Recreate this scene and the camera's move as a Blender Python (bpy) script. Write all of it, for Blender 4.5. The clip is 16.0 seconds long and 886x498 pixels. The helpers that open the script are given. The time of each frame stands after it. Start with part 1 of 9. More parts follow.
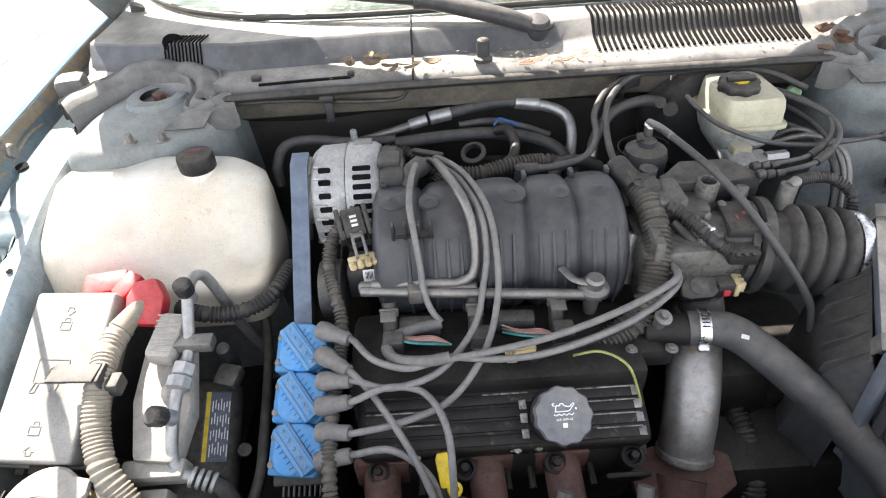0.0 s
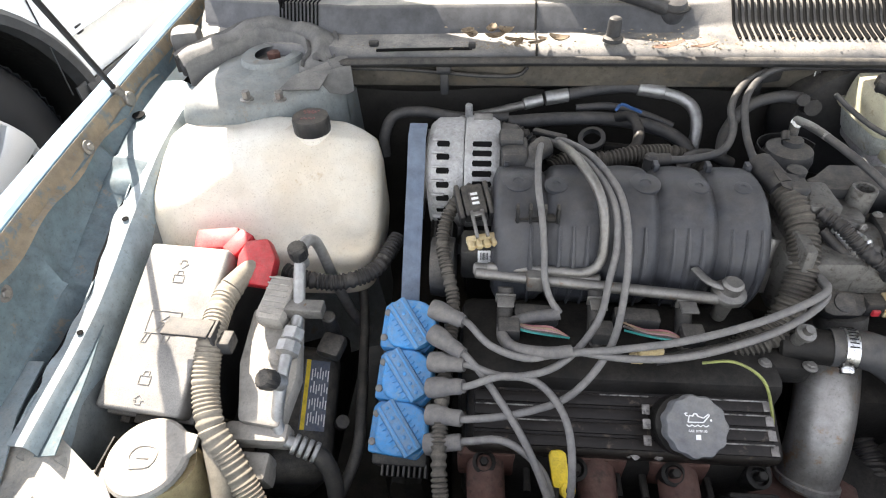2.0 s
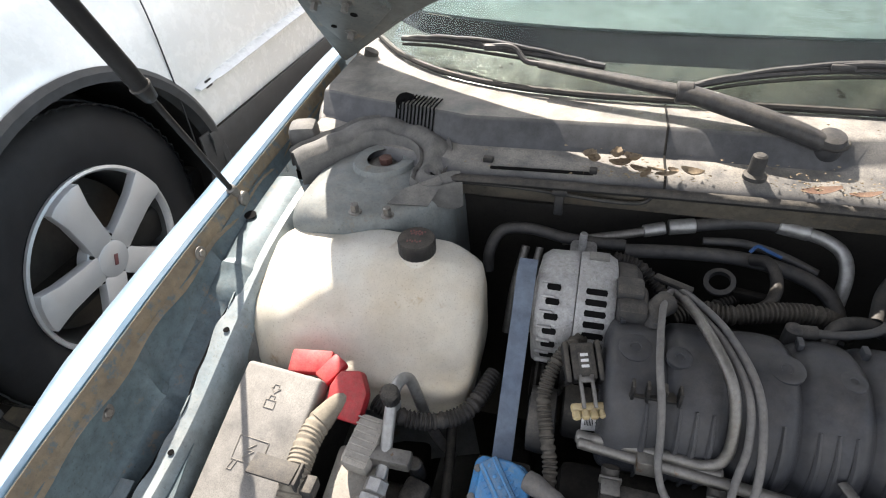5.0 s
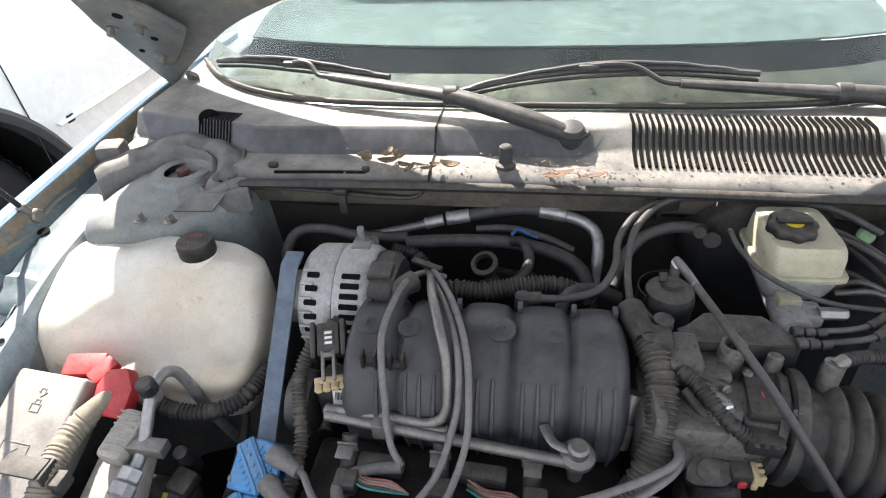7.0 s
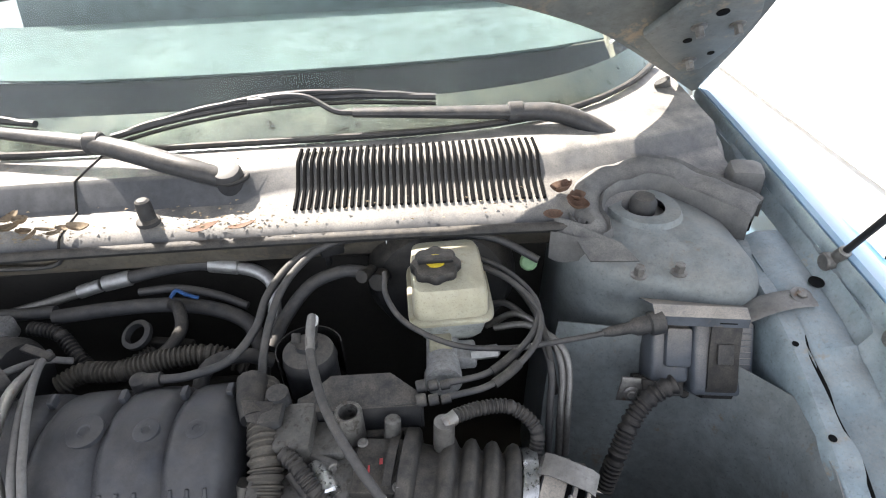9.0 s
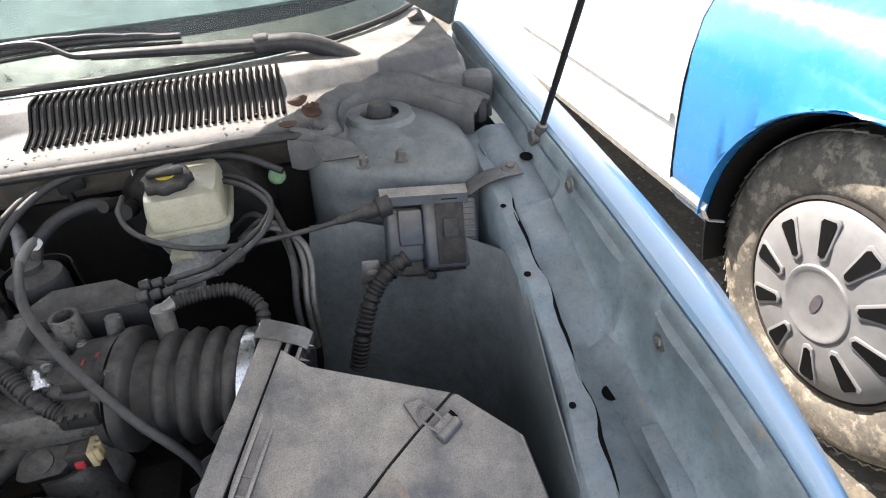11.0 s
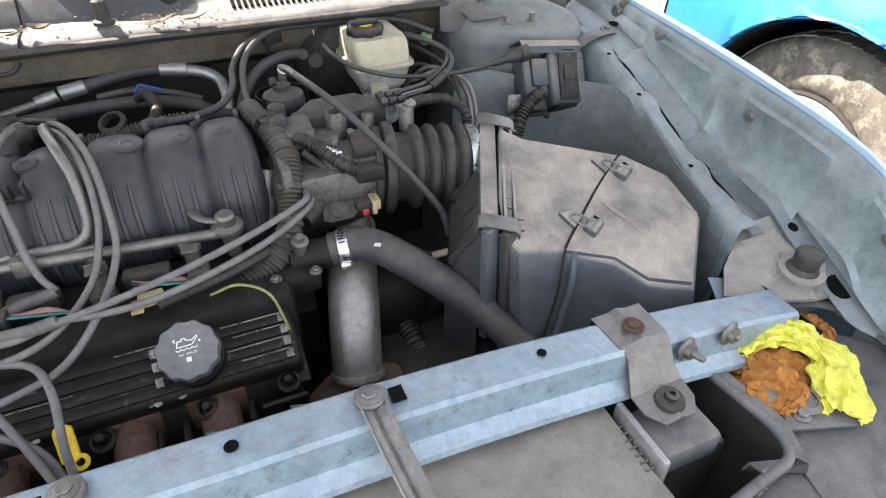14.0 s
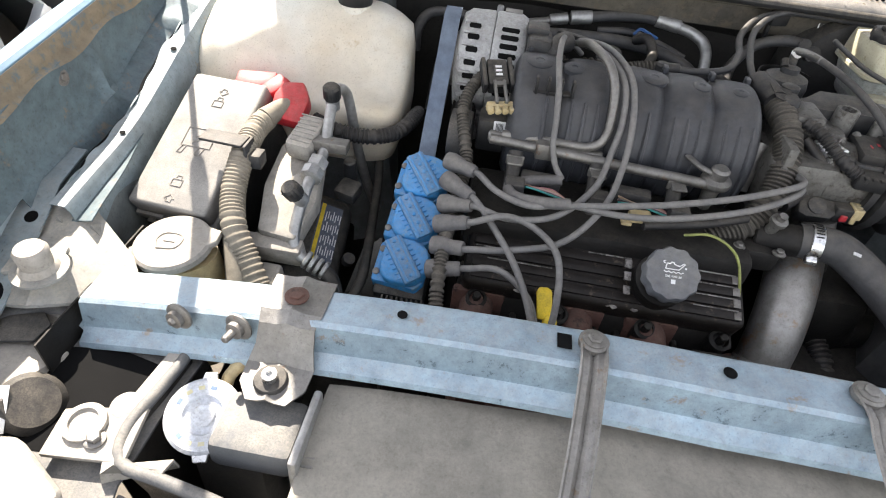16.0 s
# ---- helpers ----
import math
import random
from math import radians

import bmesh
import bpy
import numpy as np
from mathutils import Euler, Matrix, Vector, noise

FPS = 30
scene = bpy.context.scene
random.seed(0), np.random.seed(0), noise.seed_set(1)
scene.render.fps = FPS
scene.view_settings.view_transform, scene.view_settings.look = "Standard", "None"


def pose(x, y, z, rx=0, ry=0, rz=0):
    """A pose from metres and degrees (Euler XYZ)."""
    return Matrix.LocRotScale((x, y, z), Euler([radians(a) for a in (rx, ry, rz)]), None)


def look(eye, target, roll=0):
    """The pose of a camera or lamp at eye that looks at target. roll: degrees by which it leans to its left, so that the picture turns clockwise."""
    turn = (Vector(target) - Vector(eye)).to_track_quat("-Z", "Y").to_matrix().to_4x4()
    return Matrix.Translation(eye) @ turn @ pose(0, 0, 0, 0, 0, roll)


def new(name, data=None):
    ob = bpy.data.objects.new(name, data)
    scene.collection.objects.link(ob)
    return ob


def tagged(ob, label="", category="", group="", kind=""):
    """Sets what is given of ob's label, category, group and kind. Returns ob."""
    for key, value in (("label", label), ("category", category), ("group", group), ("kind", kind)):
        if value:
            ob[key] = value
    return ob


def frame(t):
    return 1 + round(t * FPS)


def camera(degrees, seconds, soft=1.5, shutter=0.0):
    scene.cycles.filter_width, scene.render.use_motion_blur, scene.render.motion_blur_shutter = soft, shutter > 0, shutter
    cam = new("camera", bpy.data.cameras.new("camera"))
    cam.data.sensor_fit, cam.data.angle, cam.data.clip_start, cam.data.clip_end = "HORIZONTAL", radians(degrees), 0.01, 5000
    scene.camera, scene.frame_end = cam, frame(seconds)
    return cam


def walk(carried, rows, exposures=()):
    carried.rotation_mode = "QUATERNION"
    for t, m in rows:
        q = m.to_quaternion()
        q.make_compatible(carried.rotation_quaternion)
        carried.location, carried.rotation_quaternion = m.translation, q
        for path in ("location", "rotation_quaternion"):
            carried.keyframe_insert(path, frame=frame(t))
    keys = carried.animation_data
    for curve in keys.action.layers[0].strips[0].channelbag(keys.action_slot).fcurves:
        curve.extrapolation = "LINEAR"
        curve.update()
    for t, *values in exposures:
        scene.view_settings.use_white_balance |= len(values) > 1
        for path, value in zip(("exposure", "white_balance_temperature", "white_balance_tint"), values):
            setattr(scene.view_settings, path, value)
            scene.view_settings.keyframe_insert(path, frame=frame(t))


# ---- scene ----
cam = camera(74.8, 16.0, 1.1)
PATH = [
    (0, (-0.135, -0.205, 1.246), (-0.142, 1.341, -0.023), -4.0),
    (0.5, (-0.149, -0.169, 1.248), (-0.197, 1.362, -0.037), -3.8),
    (1, (-0.168, -0.169, 1.239), (-0.245, 1.364, -0.042), -3.3),
    (1.5, (-0.191, -0.186, 1.227), (-0.293, 1.345, -0.056), -2.5),
    (2, (-0.228, -0.184, 1.226), (-0.376, 1.327, -0.076), -2.1),
    (2.5, (-0.264, -0.167, 1.229), (-0.485, 1.326, -0.084), -1.8),
    (3, (-0.309, -0.145, 1.236), (-0.595, 1.332, -0.082), -1.6),
    (3.2, (-0.342, -0.153, 1.256), (-0.572, 1.327, -0.069), 0.7),
    (5.3, (-0.238, -0.059, 1.31), (-0.692, 1.466, 0.098), -3.3),
    (5.5, (-0.217, -0.06, 1.311), (-0.669, 1.477, 0.114), -3.3),
    (6, (-0.162, -0.067, 1.313), (-0.581, 1.49, 0.13), -3.0),
    (6.5, (-0.095, -0.081, 1.302), (-0.461, 1.505, 0.139), -3.2),
    (7, (-0.024, -0.089, 1.287), (-0.315, 1.519, 0.134), -3.4),
    (7.5, (0.068, -0.086, 1.283), (-0.129, 1.535, 0.128), -3.7),
    (8, (0.116, -0.061, 1.285), (0.047, 1.559, 0.114), -2.4),
    (8.5, (0.18, -0.016, 1.279), (0.207, 1.611, 0.116), -1.7),
    (8.6, (0.193, -0.006, 1.273), (0.242, 1.63, 0.123), -1.5),
    (9, (0.285, 0.023, 1.286), (0.314, 1.646, 0.118), -3.0),
    (9.5, (0.371, 0.028, 1.291), (0.407, 1.659, 0.134), -4.1),
    (10, (0.432, -0.004, 1.271), (0.525, 1.642, 0.138), -4.4),
    (10.2, (0.463, -0.024, 1.259), (0.592, 1.619, 0.126), -4.5),
    (12.3, (0.391, -0.255, 1.113), (1.019, 1.205, -0.101), -2.7),
    (12.5, (0.357, -0.274, 1.116), (0.989, 1.178, -0.106), -2.6),
    (13, (0.235, -0.319, 1.153), (0.882, 1.119, -0.077), -2.5),
    (13.5, (0.131, -0.317, 1.17), (0.79, 1.121, -0.054), -1.7),
    (14, (0.053, -0.312, 1.156), (0.662, 1.15, -0.066), -0.3),
    (14.5, (-0.025, -0.319, 1.148), (0.45, 1.188, -0.079), 2.0),
    (15, (-0.087, -0.338, 1.127), (0.18, 1.206, -0.116), 3.3),
    (15.1, (-0.1, -0.333, 1.132), (0.125, 1.194, -0.14), 3.6),
    (15.5, (-0.159, -0.341, 1.121), (-0.079, 1.206, -0.144), 5.2),
    (16, (-0.235, -0.346, 1.129), (-0.343, 1.177, -0.163), 7.0),
]
walk(cam, [(t, look(eye, target, roll)) for t, eye, target, roll in PATH], [(0.0, 2.5, 6710, 13), (1.5, 2.38, 6760, 13), (2.5, 2.25, 6810, 13), (3.0, 2.02, 6810, 13), (5.5, 1.5, 6710, 13), (7.0, 1.9, 6610, 13), (8.0, 2.2, 6560, 13), (8.5, 2.25, 6560, 13), (9.0, 2.15, 6560, 13), (10.0, 1.9, 6560, 13), (12.5, 1.75, 6480, 15), (13.5, 2.1, 6570, 15), (14.5, 2.35, 6810, 13), (15.0, 2.4, 6810, 13), (15.5, 2.3, 6860, 13), (16.0, 2.05, 6860, 13)])

# ---- light ----
SUN_DIR = Vector((-0.50, 0.74, 1.0)).normalized()      # towards the sun: behind the car, to its passenger side
world = bpy.data.worlds.new("sky")
scene.world = world
world.use_nodes = True
_n = world.node_tree.nodes
_sky = _n.new("ShaderNodeTexSky")
_sky.sky_type, _sky.sun_disc = "NISHITA", False
_sky.sun_elevation = math.asin(SUN_DIR.z)
_sky.sun_rotation = math.atan2(SUN_DIR.x, SUN_DIR.y)
_sky.dust_density, _sky.air_density, _sky.ozone_density = 0.35, 1.0, 1.0
_soft = _n.new("ShaderNodeHueSaturation")      # a hazy, whitish sky
_soft.inputs["Saturation"].default_value = 0.36
world.node_tree.links.new(_sky.outputs[0], _soft.inputs["Color"])
world.node_tree.links.new(_soft.outputs[0], _n["Background"].inputs[0])
_n["Background"].inputs[1].default_value = 0.15
sun = new("sun", bpy.data.lights.new("sun", "SUN"))
sun.data.energy, sun.data.angle, sun.data.color = 5.0, radians(0.5), (1.0, 0.95, 0.87)
sun.matrix_world = look(SUN_DIR * 20, (0, 0, 0))

# ---- small builders ----
WM = {}


def wm(ob):
    return WM.get(ob, Matrix.Identity(4))


def thing(name, at, label, category, group="", kind=""):
    """An empty at the base of a thing; its parts hang under it."""
    ob = new(name)
    ob.empty_display_size = 0.02
    ob.matrix_world = WM[ob] = Matrix.Translation(at)
    return tagged(ob, label, category, group, kind)


def finish(ob_mesh, mat, sharp=38):
    ob_mesh.materials.append(mat)
    for p in ob_mesh.polygons:
        p.use_smooth = True
    ob_mesh.set_sharp_from_angle(angle=radians(sharp))


def part(name, bm, mat, parent=None, label="", sharp=38):
    """Links a bmesh, built in world metres, as one mesh object under a thing or a part."""
    bmesh.ops.recalc_face_normals(bm, faces=bm.faces)
    if parent is None:
        lo = Vector([min(v.co[i] for v in bm.verts) for i in range(3)])
        hi = Vector([max(v.co[i] for v in bm.verts) for i in range(3)])
        base = Matrix.Translation(((lo.x + hi.x) / 2, (lo.y + hi.y) / 2, lo.z))
    else:
        base = wm(parent)
    bm.transform(base.inverted())
    me = bpy.data.meshes.new(name)
    bm.to_mesh(me)
    bm.free()
    finish(me, mat, sharp)
    ob = new(name, me)
    if parent is None:
        ob.matrix_world = base
    else:
        ob.parent = parent
    WM[ob] = base
    if label:
        ob["label"] = label
    return ob


def single(name, bm, mat, label, category, group="", kind="", sharp=38):
    return tagged(part(name, bm, mat, None, "", sharp), label, category, group, kind)


def geo(verts, faces):
    bm = bmesh.new()
    vs = [bm.verts.new(v) for v in verts]
    for f in faces:
        try:
            bm.faces.new([vs[i] for i in f])
        except ValueError:
            pass
    return bm


def join(*bms):
    out = bms[0]
    for b in bms[1:]:
        me = bpy.data.meshes.new("tmp")
        b.to_mesh(me)
        b.free()
        out.from_mesh(me)
        bpy.data.meshes.remove(me)
    return out


def bevel(bm, w, seg=2, angle=30):
    if w > 0:
        es = [e for e in bm.edges if len(e.link_faces) == 2 and e.calc_face_angle(0) > radians(angle)]
        bmesh.ops.bevel(bm, geom=es, offset=w, segments=seg, profile=0.5, affect="EDGES", clamp_overlap=True)
    return bm


def basis(at, x=None, y=None, z=None):
    """A frame at a point from two axes (the third follows)."""
    if z is not None and x is not None:
        z = Vector(z).normalized(); x = Vector(x); x = (x - x.dot(z) * z).normalized(); y = z.cross(x)
    elif z is not None and y is not None:
        z = Vector(z).normalized(); y = Vector(y); y = (y - y.dot(z) * z).normalized(); x = y.cross(z)
    elif z is not None:
        z = Vector(z).normalized(); q = z.to_track_quat("Z", "Y").to_matrix(); x, y = q @ Vector((1, 0, 0)), q @ Vector((0, 1, 0))
    else:
        x = Vector(x).normalized(); y = Vector(y); y = (y - y.dot(x) * x).normalized(); z = x.cross(y)
    m = Matrix((x, y, z)).transposed().to_4x4()
    m.translation = Vector(at)
    return m


def box(c, s, bev=0.003, m=None, seg=2, top=(1, 1), rz=0):
    """A bevelled box of centre c and size s; top: the scale of its upper face."""
    bm = bmesh.new()
    bmesh.ops.create_cube(bm, size=1)
    for v in bm.verts:
        k = top if v.co.z > 0 else (1, 1)
        v.co = Vector((v.co.x * s[0] * k[0], v.co.y * s[1] * k[1], v.co.z * s[2]))
    bevel(bm, bev, seg)
    if rz:
        bm.transform(Matrix.Rotation(radians(rz), 4, "Z"))
    bm.transform(Matrix.Translation(c))
    if m is not None:
        bm.transform(m)
    return bm


def prism(outline, h, bev=0.0, m=None, seg=2):
    """A closed outline in xy, raised by h along z."""
    n = len(outline)
    v = [(x, y, 0) for x, y in outline] + [(x, y, h) for x, y in outline]
    f = [tuple(range(n))[::-1], tuple(range(n, 2 * n))] + [(i, (i + 1) % n, n + (i + 1) % n, n + i) for i in range(n)]
    bm = geo(v, f)
    bmesh.ops.recalc_face_normals(bm, faces=bm.faces)
    bevel(bm, bev, seg)
    if m is not None:
        bm.transform(m)
    return bm


def lathe(profile, m=None, seg=28, lobes=0, amp=0.0, caps=True):
    """Turns (r, z) pairs about z; lobes and amp give a scalloped rim."""
    v, f = [], []
    for r, z in profile:
        for i in range(seg):
            a = 2 * math.pi * i / seg
            k = 1 + (amp * math.cos(lobes * a) if lobes else 0)
            v.append((r * k * math.cos(a), r * k * math.sin(a), z))
    for j in range(len(profile) - 1):
        for i in range(seg):
            f.append((j * seg + i, j * seg + (i + 1) % seg, (j + 1) * seg + (i + 1) % seg, (j + 1) * seg + i))
    if caps:
        f.append(tuple(range(seg))[::-1])
        f.append(tuple(range((len(profile) - 1) * seg, len(profile) * seg)))
    bm = geo(v, f)
    if m is not None:
        bm.transform(m)
    return bm


def rod(a, b, r, r2=None, seg=16, bev=0.0):
    """A round bar from a to b."""
    a, b = Vector(a), Vector(b)
    L = (b - a).length
    r2 = r if r2 is None else r2
    e = min(bev, L / 3, r / 2)
    pr = [(r, 0), (r2, L)] if e <= 0 else [(r - e, 0), (r, e), (r2, L - e), (r2 - e, L)]
    return lathe(pr, basis(a, z=b - a), seg)


def curve_points(pts, step=0.006):
    """A smooth line through a few points (Catmull-Rom)."""
    p = [Vector(q) for q in pts]
    if len(p) == 2:
        n = max(2, int((p[1] - p[0]).length / step))
        return [p[0].lerp(p[1], i / n) for i in range(n + 1)]
    p = [2 * p[0] - p[1]] + p + [2 * p[-1] - p[-2]]
    out = []
    for i in range(1, len(p) - 2):
        a, b, c, d = p[i - 1:i + 3]
        n = max(3, int((c - b).length / step))
        for k in range(n):
            t = k / n
            out.append(0.5 * ((2 * b) + (c - a) * t + (2 * a - 5 * b + 4 * c - d) * t * t + (3 * b - a - 3 * c + d) * t ** 3))
    out.append(p[-2])
    return out


def sweep(pts, r, seg=12, step=0.006, flat=1.0, rib=0.0, pitch=0.005, ends=True):
    """A hose or wire along a smooth line. rib, pitch: the depth and spacing of corrugations."""
    if rib:
        step = pitch / 4
    line = curve_points(pts, step)
    if rib:     # even spacing for regular ribs
        acc, even, last = 0.0, [line[0]], line[0]
        for q in line[1:]:
            acc += (q - last).length
            last = q
            if acc >= step:
                even.append(q)
                acc = 0.0
        line = even
    n = len(line)
    radius = (lambda s: r) if not callable(r) else r
    v, f = [], []
    up = Vector((0.13, 0.07, 1)).normalized()
    prev = None
    for i, q in enumerate(line):
        d = (line[min(i + 1, n - 1)] - line[max(i - 1, 0)]).normalized()
        if prev is None:
            nx = d.cross(up)
            if nx.length < 1e-3:
                nx = d.cross(Vector((1, 0, 0)))
            nx.normalize()
        else:
            nx = (prev - prev.dot(d) * d).normalized()
        prev = nx
        ny = d.cross(nx)
        rr = radius(i / (n - 1))
        if rib:
            rr += rib * (1 if i % 4 in (1, 2) else -1) * 0.5
        for k in range(seg):
            a = 2 * math.pi * k / seg
            v.append(q + nx * (rr * math.cos(a)) + ny * (rr * flat * math.sin(a)))
    for i in range(n - 1):
        for k in range(seg):
            f.append((i * seg + k, i * seg + (k + 1) % seg, (i + 1) * seg + (k + 1) % seg, (i + 1) * seg + k))
    if ends:
        f.append(tuple(range(seg))[::-1])
        f.append(tuple(range((n - 1) * seg, n * seg)))
    return geo(v, f)


def sheet(grid, thick=0.0015, up=(0, 0, -1)):
    """A bent sheet from rows of points, with a real thickness."""
    rows, cols = len(grid), len(grid[0])
    v = [Vector(p) for row in grid for p in row]
    f = [(i * cols + j, i * cols + j + 1, (i + 1) * cols + j + 1, (i + 1) * cols + j) for i in range(rows - 1) for j in range(cols - 1)]
    bm = geo(v, f)
    bmesh.ops.recalc_face_normals(bm, faces=bm.faces)
    bm.normal_update()
    bm.verts.ensure_lookup_table()
    n = len(v)
    bm.verts.index_update()
    w = [bm.verts.new(p.co - p.normal * thick) for p in bm.verts[:n]]
    front, rim = bm.faces[:], [e for e in bm.edges if e.is_boundary]
    for e in rim:
        loop = e.link_loops[0]
        a, b = loop.vert, loop.link_loop_next.vert
        bm.faces.new((b, a, w[a.index], w[b.index]))
    for q in front:
        bm.faces.new([w[p.index] for p in reversed(q.verts[:])])
    return bm


def bolt(at, r=0.007, h=0.006, axis=(0, 0, 1), flange=1.5):
    m = basis(at, z=axis)
    return join(lathe([(r * flange, 0), (r * flange, 0.0015), (r * 1.15, 0.0025)], m, 20), lathe([(r, 0.002), (r, h), (r * 0.8, h + 0.001)], m, 6))


def spline(xs, ys):
    """A smooth function through a few pairs."""
    def fn(x):
        if x <= xs[0]:
            return ys[0] + (ys[1] - ys[0]) * (x - xs[0]) / (xs[1] - xs[0])
        for i in range(len(xs) - 1):
            if x <= xs[i + 1]:
                a, b = xs[i], xs[i + 1]
                t = (x - a) / (b - a)
                m0 = (ys[i + 1] - ys[i - 1]) / (xs[i + 1] - xs[i - 1]) if i else (ys[1] - ys[0]) / (b - a)
                m1 = (ys[i + 2] - ys[i]) / (xs[i + 2] - xs[i]) if i + 2 < len(xs) else (ys[i + 1] - ys[i]) / (b - a)
                h = b - a
                return ((2 * t ** 3 - 3 * t * t + 1) * ys[i] + (t ** 3 - 2 * t * t + t) * h * m0 + (-2 * t ** 3 + 3 * t * t) * ys[i + 1] + (t ** 3 - t * t) * h * m1)
        return ys[-1] + (ys[-1] - ys[-2]) * (x - xs[-1]) / (xs[-1] - xs[-2])
    return fn


# ---- materials ----
DUST = (0.36, 0.31, 0.24)


def mat(name, a, b=None, rough=0.5, metal=0.0, fine=220, bump=0.08, dust=0.0, stain=None, amount=0.0, coat=0.0, sss=0.0, dustcol=DUST, spread=0.15, coarse=9, grime=0.32, lie=(-0.1, 0.9)):
    """A worn surface: two tones at a fine and a coarse scale, settled dust on what faces up, stains with their own shape."""
    m = bpy.data.materials.new(name)
    m.use_nodes = True
    nt = m.node_tree
    N, K = nt.nodes, nt.links.new
    p = N["Principled BSDF"]
    co = N.new("ShaderNodeTexCoord")
    obj = N.new("ShaderNodeObjectInfo")
    add = N.new("ShaderNodeVectorMath"); add.operation = "ADD"
    K(co.outputs["Object"], add.inputs[0]); K(obj.outputs["Random"], add.inputs[1])

    def noise_at(scale, detail=4.0, rough_=0.6):
        n = N.new("ShaderNodeTexNoise")
        n.inputs["Scale"].default_value, n.inputs["Detail"].default_value, n.inputs["Roughness"].default_value = scale, detail, rough_
        K(add.outputs[0], n.inputs["Vector"])
        return n

    def ramp(src, lo, hi):
        r = N.new("ShaderNodeMapRange")
        r.inputs[1].default_value, r.inputs[2].default_value = lo, hi
        r.clamp = True
        K(src, r.inputs[0])
        return r.outputs[0]

    def mix(fac, x, y):
        q = N.new("ShaderNodeMix"); q.data_type = "RGBA"
        K(fac, q.inputs[0])
        for s, i in ((x, 6), (y, 7)):
            if isinstance(s, tuple):
                q.inputs[i].default_value = (*s, 1)
            else:
                K(s, q.inputs[i])
        return q.outputs[2]
    big, small = noise_at(coarse), noise_at(fine, 6.0, 0.7)
    b = b or tuple(x * 0.7 for x in a)
    col = mix(ramp(big.outputs[0], 0.35, 0.68), a, b)
    dark = tuple(x * 0.55 for x in b)
    col = mix(ramp(small.outputs[0], 0.55, 0.75), col, dark)
    mid = noise_at(max(30, coarse * 5), 9.0, 0.72)
    tone = N.new("ShaderNodeMapRange")
    tone.inputs[1].default_value, tone.inputs[2].default_value, tone.inputs[3].default_value, tone.inputs[4].default_value = 0.32, 0.70, 1 - grime, 1 + grime * 0.7
    K(mid.outputs[0], tone.inputs[0])
    sc = N.new("ShaderNodeVectorMath"); sc.operation = "SCALE"
    K(col, sc.inputs[0]); K(tone.outputs[0], sc.inputs["Scale"])
    col = sc.outputs[0]
    rgh = N.new("ShaderNodeMapRange")
    rgh.inputs[1].default_value, rgh.inputs[2].default_value = 0.3, 0.7
    rgh.inputs[3].default_value, rgh.inputs[4].default_value = max(0.03, rough - spread * 0.6), min(1, rough + spread)
    K(mid.outputs[0], rgh.inputs[0])
    rough_out = rgh.outputs[0]
    if stain:
        s = noise_at(coarse * 2.3, 5.0, 0.72)
        fac = ramp(s.outputs[0], 0.66 - amount * 0.35, 0.74 - amount * 0.3)
        col = mix(fac, col, stain)
    if dust:
        g = N.new("ShaderNodeNewGeometry")
        sx = N.new("ShaderNodeSeparateXYZ"); K(g.outputs["Normal"], sx.inputs[0])
        upf = ramp(sx.outputs[2], *lie)
        patch = noise_at(coarse * 3.1, 5.0, 0.65)
        ml = N.new("ShaderNodeMath"); ml.operation = "MULTIPLY"
        speck = noise_at(fine * 1.3, 3.0, 0.8)
        grit = N.new("ShaderNodeMath"); grit.operation = "MULTIPLY"
        K(ramp(patch.outputs[0], 0.22, 0.68), grit.inputs[0]); K(ramp(speck.outputs[0], 0.12, 0.60), grit.inputs[1])
        K(upf, ml.inputs[0]); K(grit.outputs[0], ml.inputs[1])
        ad = N.new("ShaderNodeMath"); ad.operation = "MULTIPLY_ADD"
        K(small.outputs[0], ad.inputs[0]); ad.inputs[1].default_value = 0.03
        K(ml.outputs[0], ad.inputs[2])
        m2 = N.new("ShaderNodeMath"); m2.operation = "MULTIPLY"; m2.use_clamp = True
        K(ad.outputs[0], m2.inputs[0]); m2.inputs[1].default_value = dust
        col = mix(m2.outputs[0], col, dustcol)
        rm = N.new("ShaderNodeMix")
        K(m2.outputs[0], rm.inputs[0]); K(rough_out, rm.inputs[2]); rm.inputs[3].default_value = 0.95
        rough_out = rm.outputs[0]
        if metal:
            mm = N.new("ShaderNodeMix")
            K(m2.outputs[0], mm.inputs[0]); mm.inputs[2].default_value = metal; mm.inputs[3].default_value = 0.0
            K(mm.outputs[0], p.inputs["Metallic"])
    elif metal:
        p.inputs["Metallic"].default_value = metal
    K(col, p.inputs["Base Color"])
    if not coat and metal < 0.25 and rough > 0.3:      # matt with age and dust
        p.inputs["Specular IOR Level"].default_value = 0.22
    K(rough_out, p.inputs["Roughness"])
    p.inputs["Coat Weight"].default_value = coat
    p.inputs["Coat Roughness"].default_value = 0.08
    if sss:
        p.inputs["Subsurface Weight"].default_value = sss
        p.inputs["Subsurface Radius"].default_value = (0.03, 0.025, 0.018)
        p.inputs["Subsurface Scale"].default_value = 0.6
    if bump:
        bp = N.new("ShaderNodeBump")
        bp.inputs["Strength"].default_value, bp.inputs["Distance"].default_value = min(1, bump * 4), 0.0008
        K(small.outputs[0], bp.inputs["Height"])
        K(bp.outputs[0], p.inputs["Normal"])
    return m


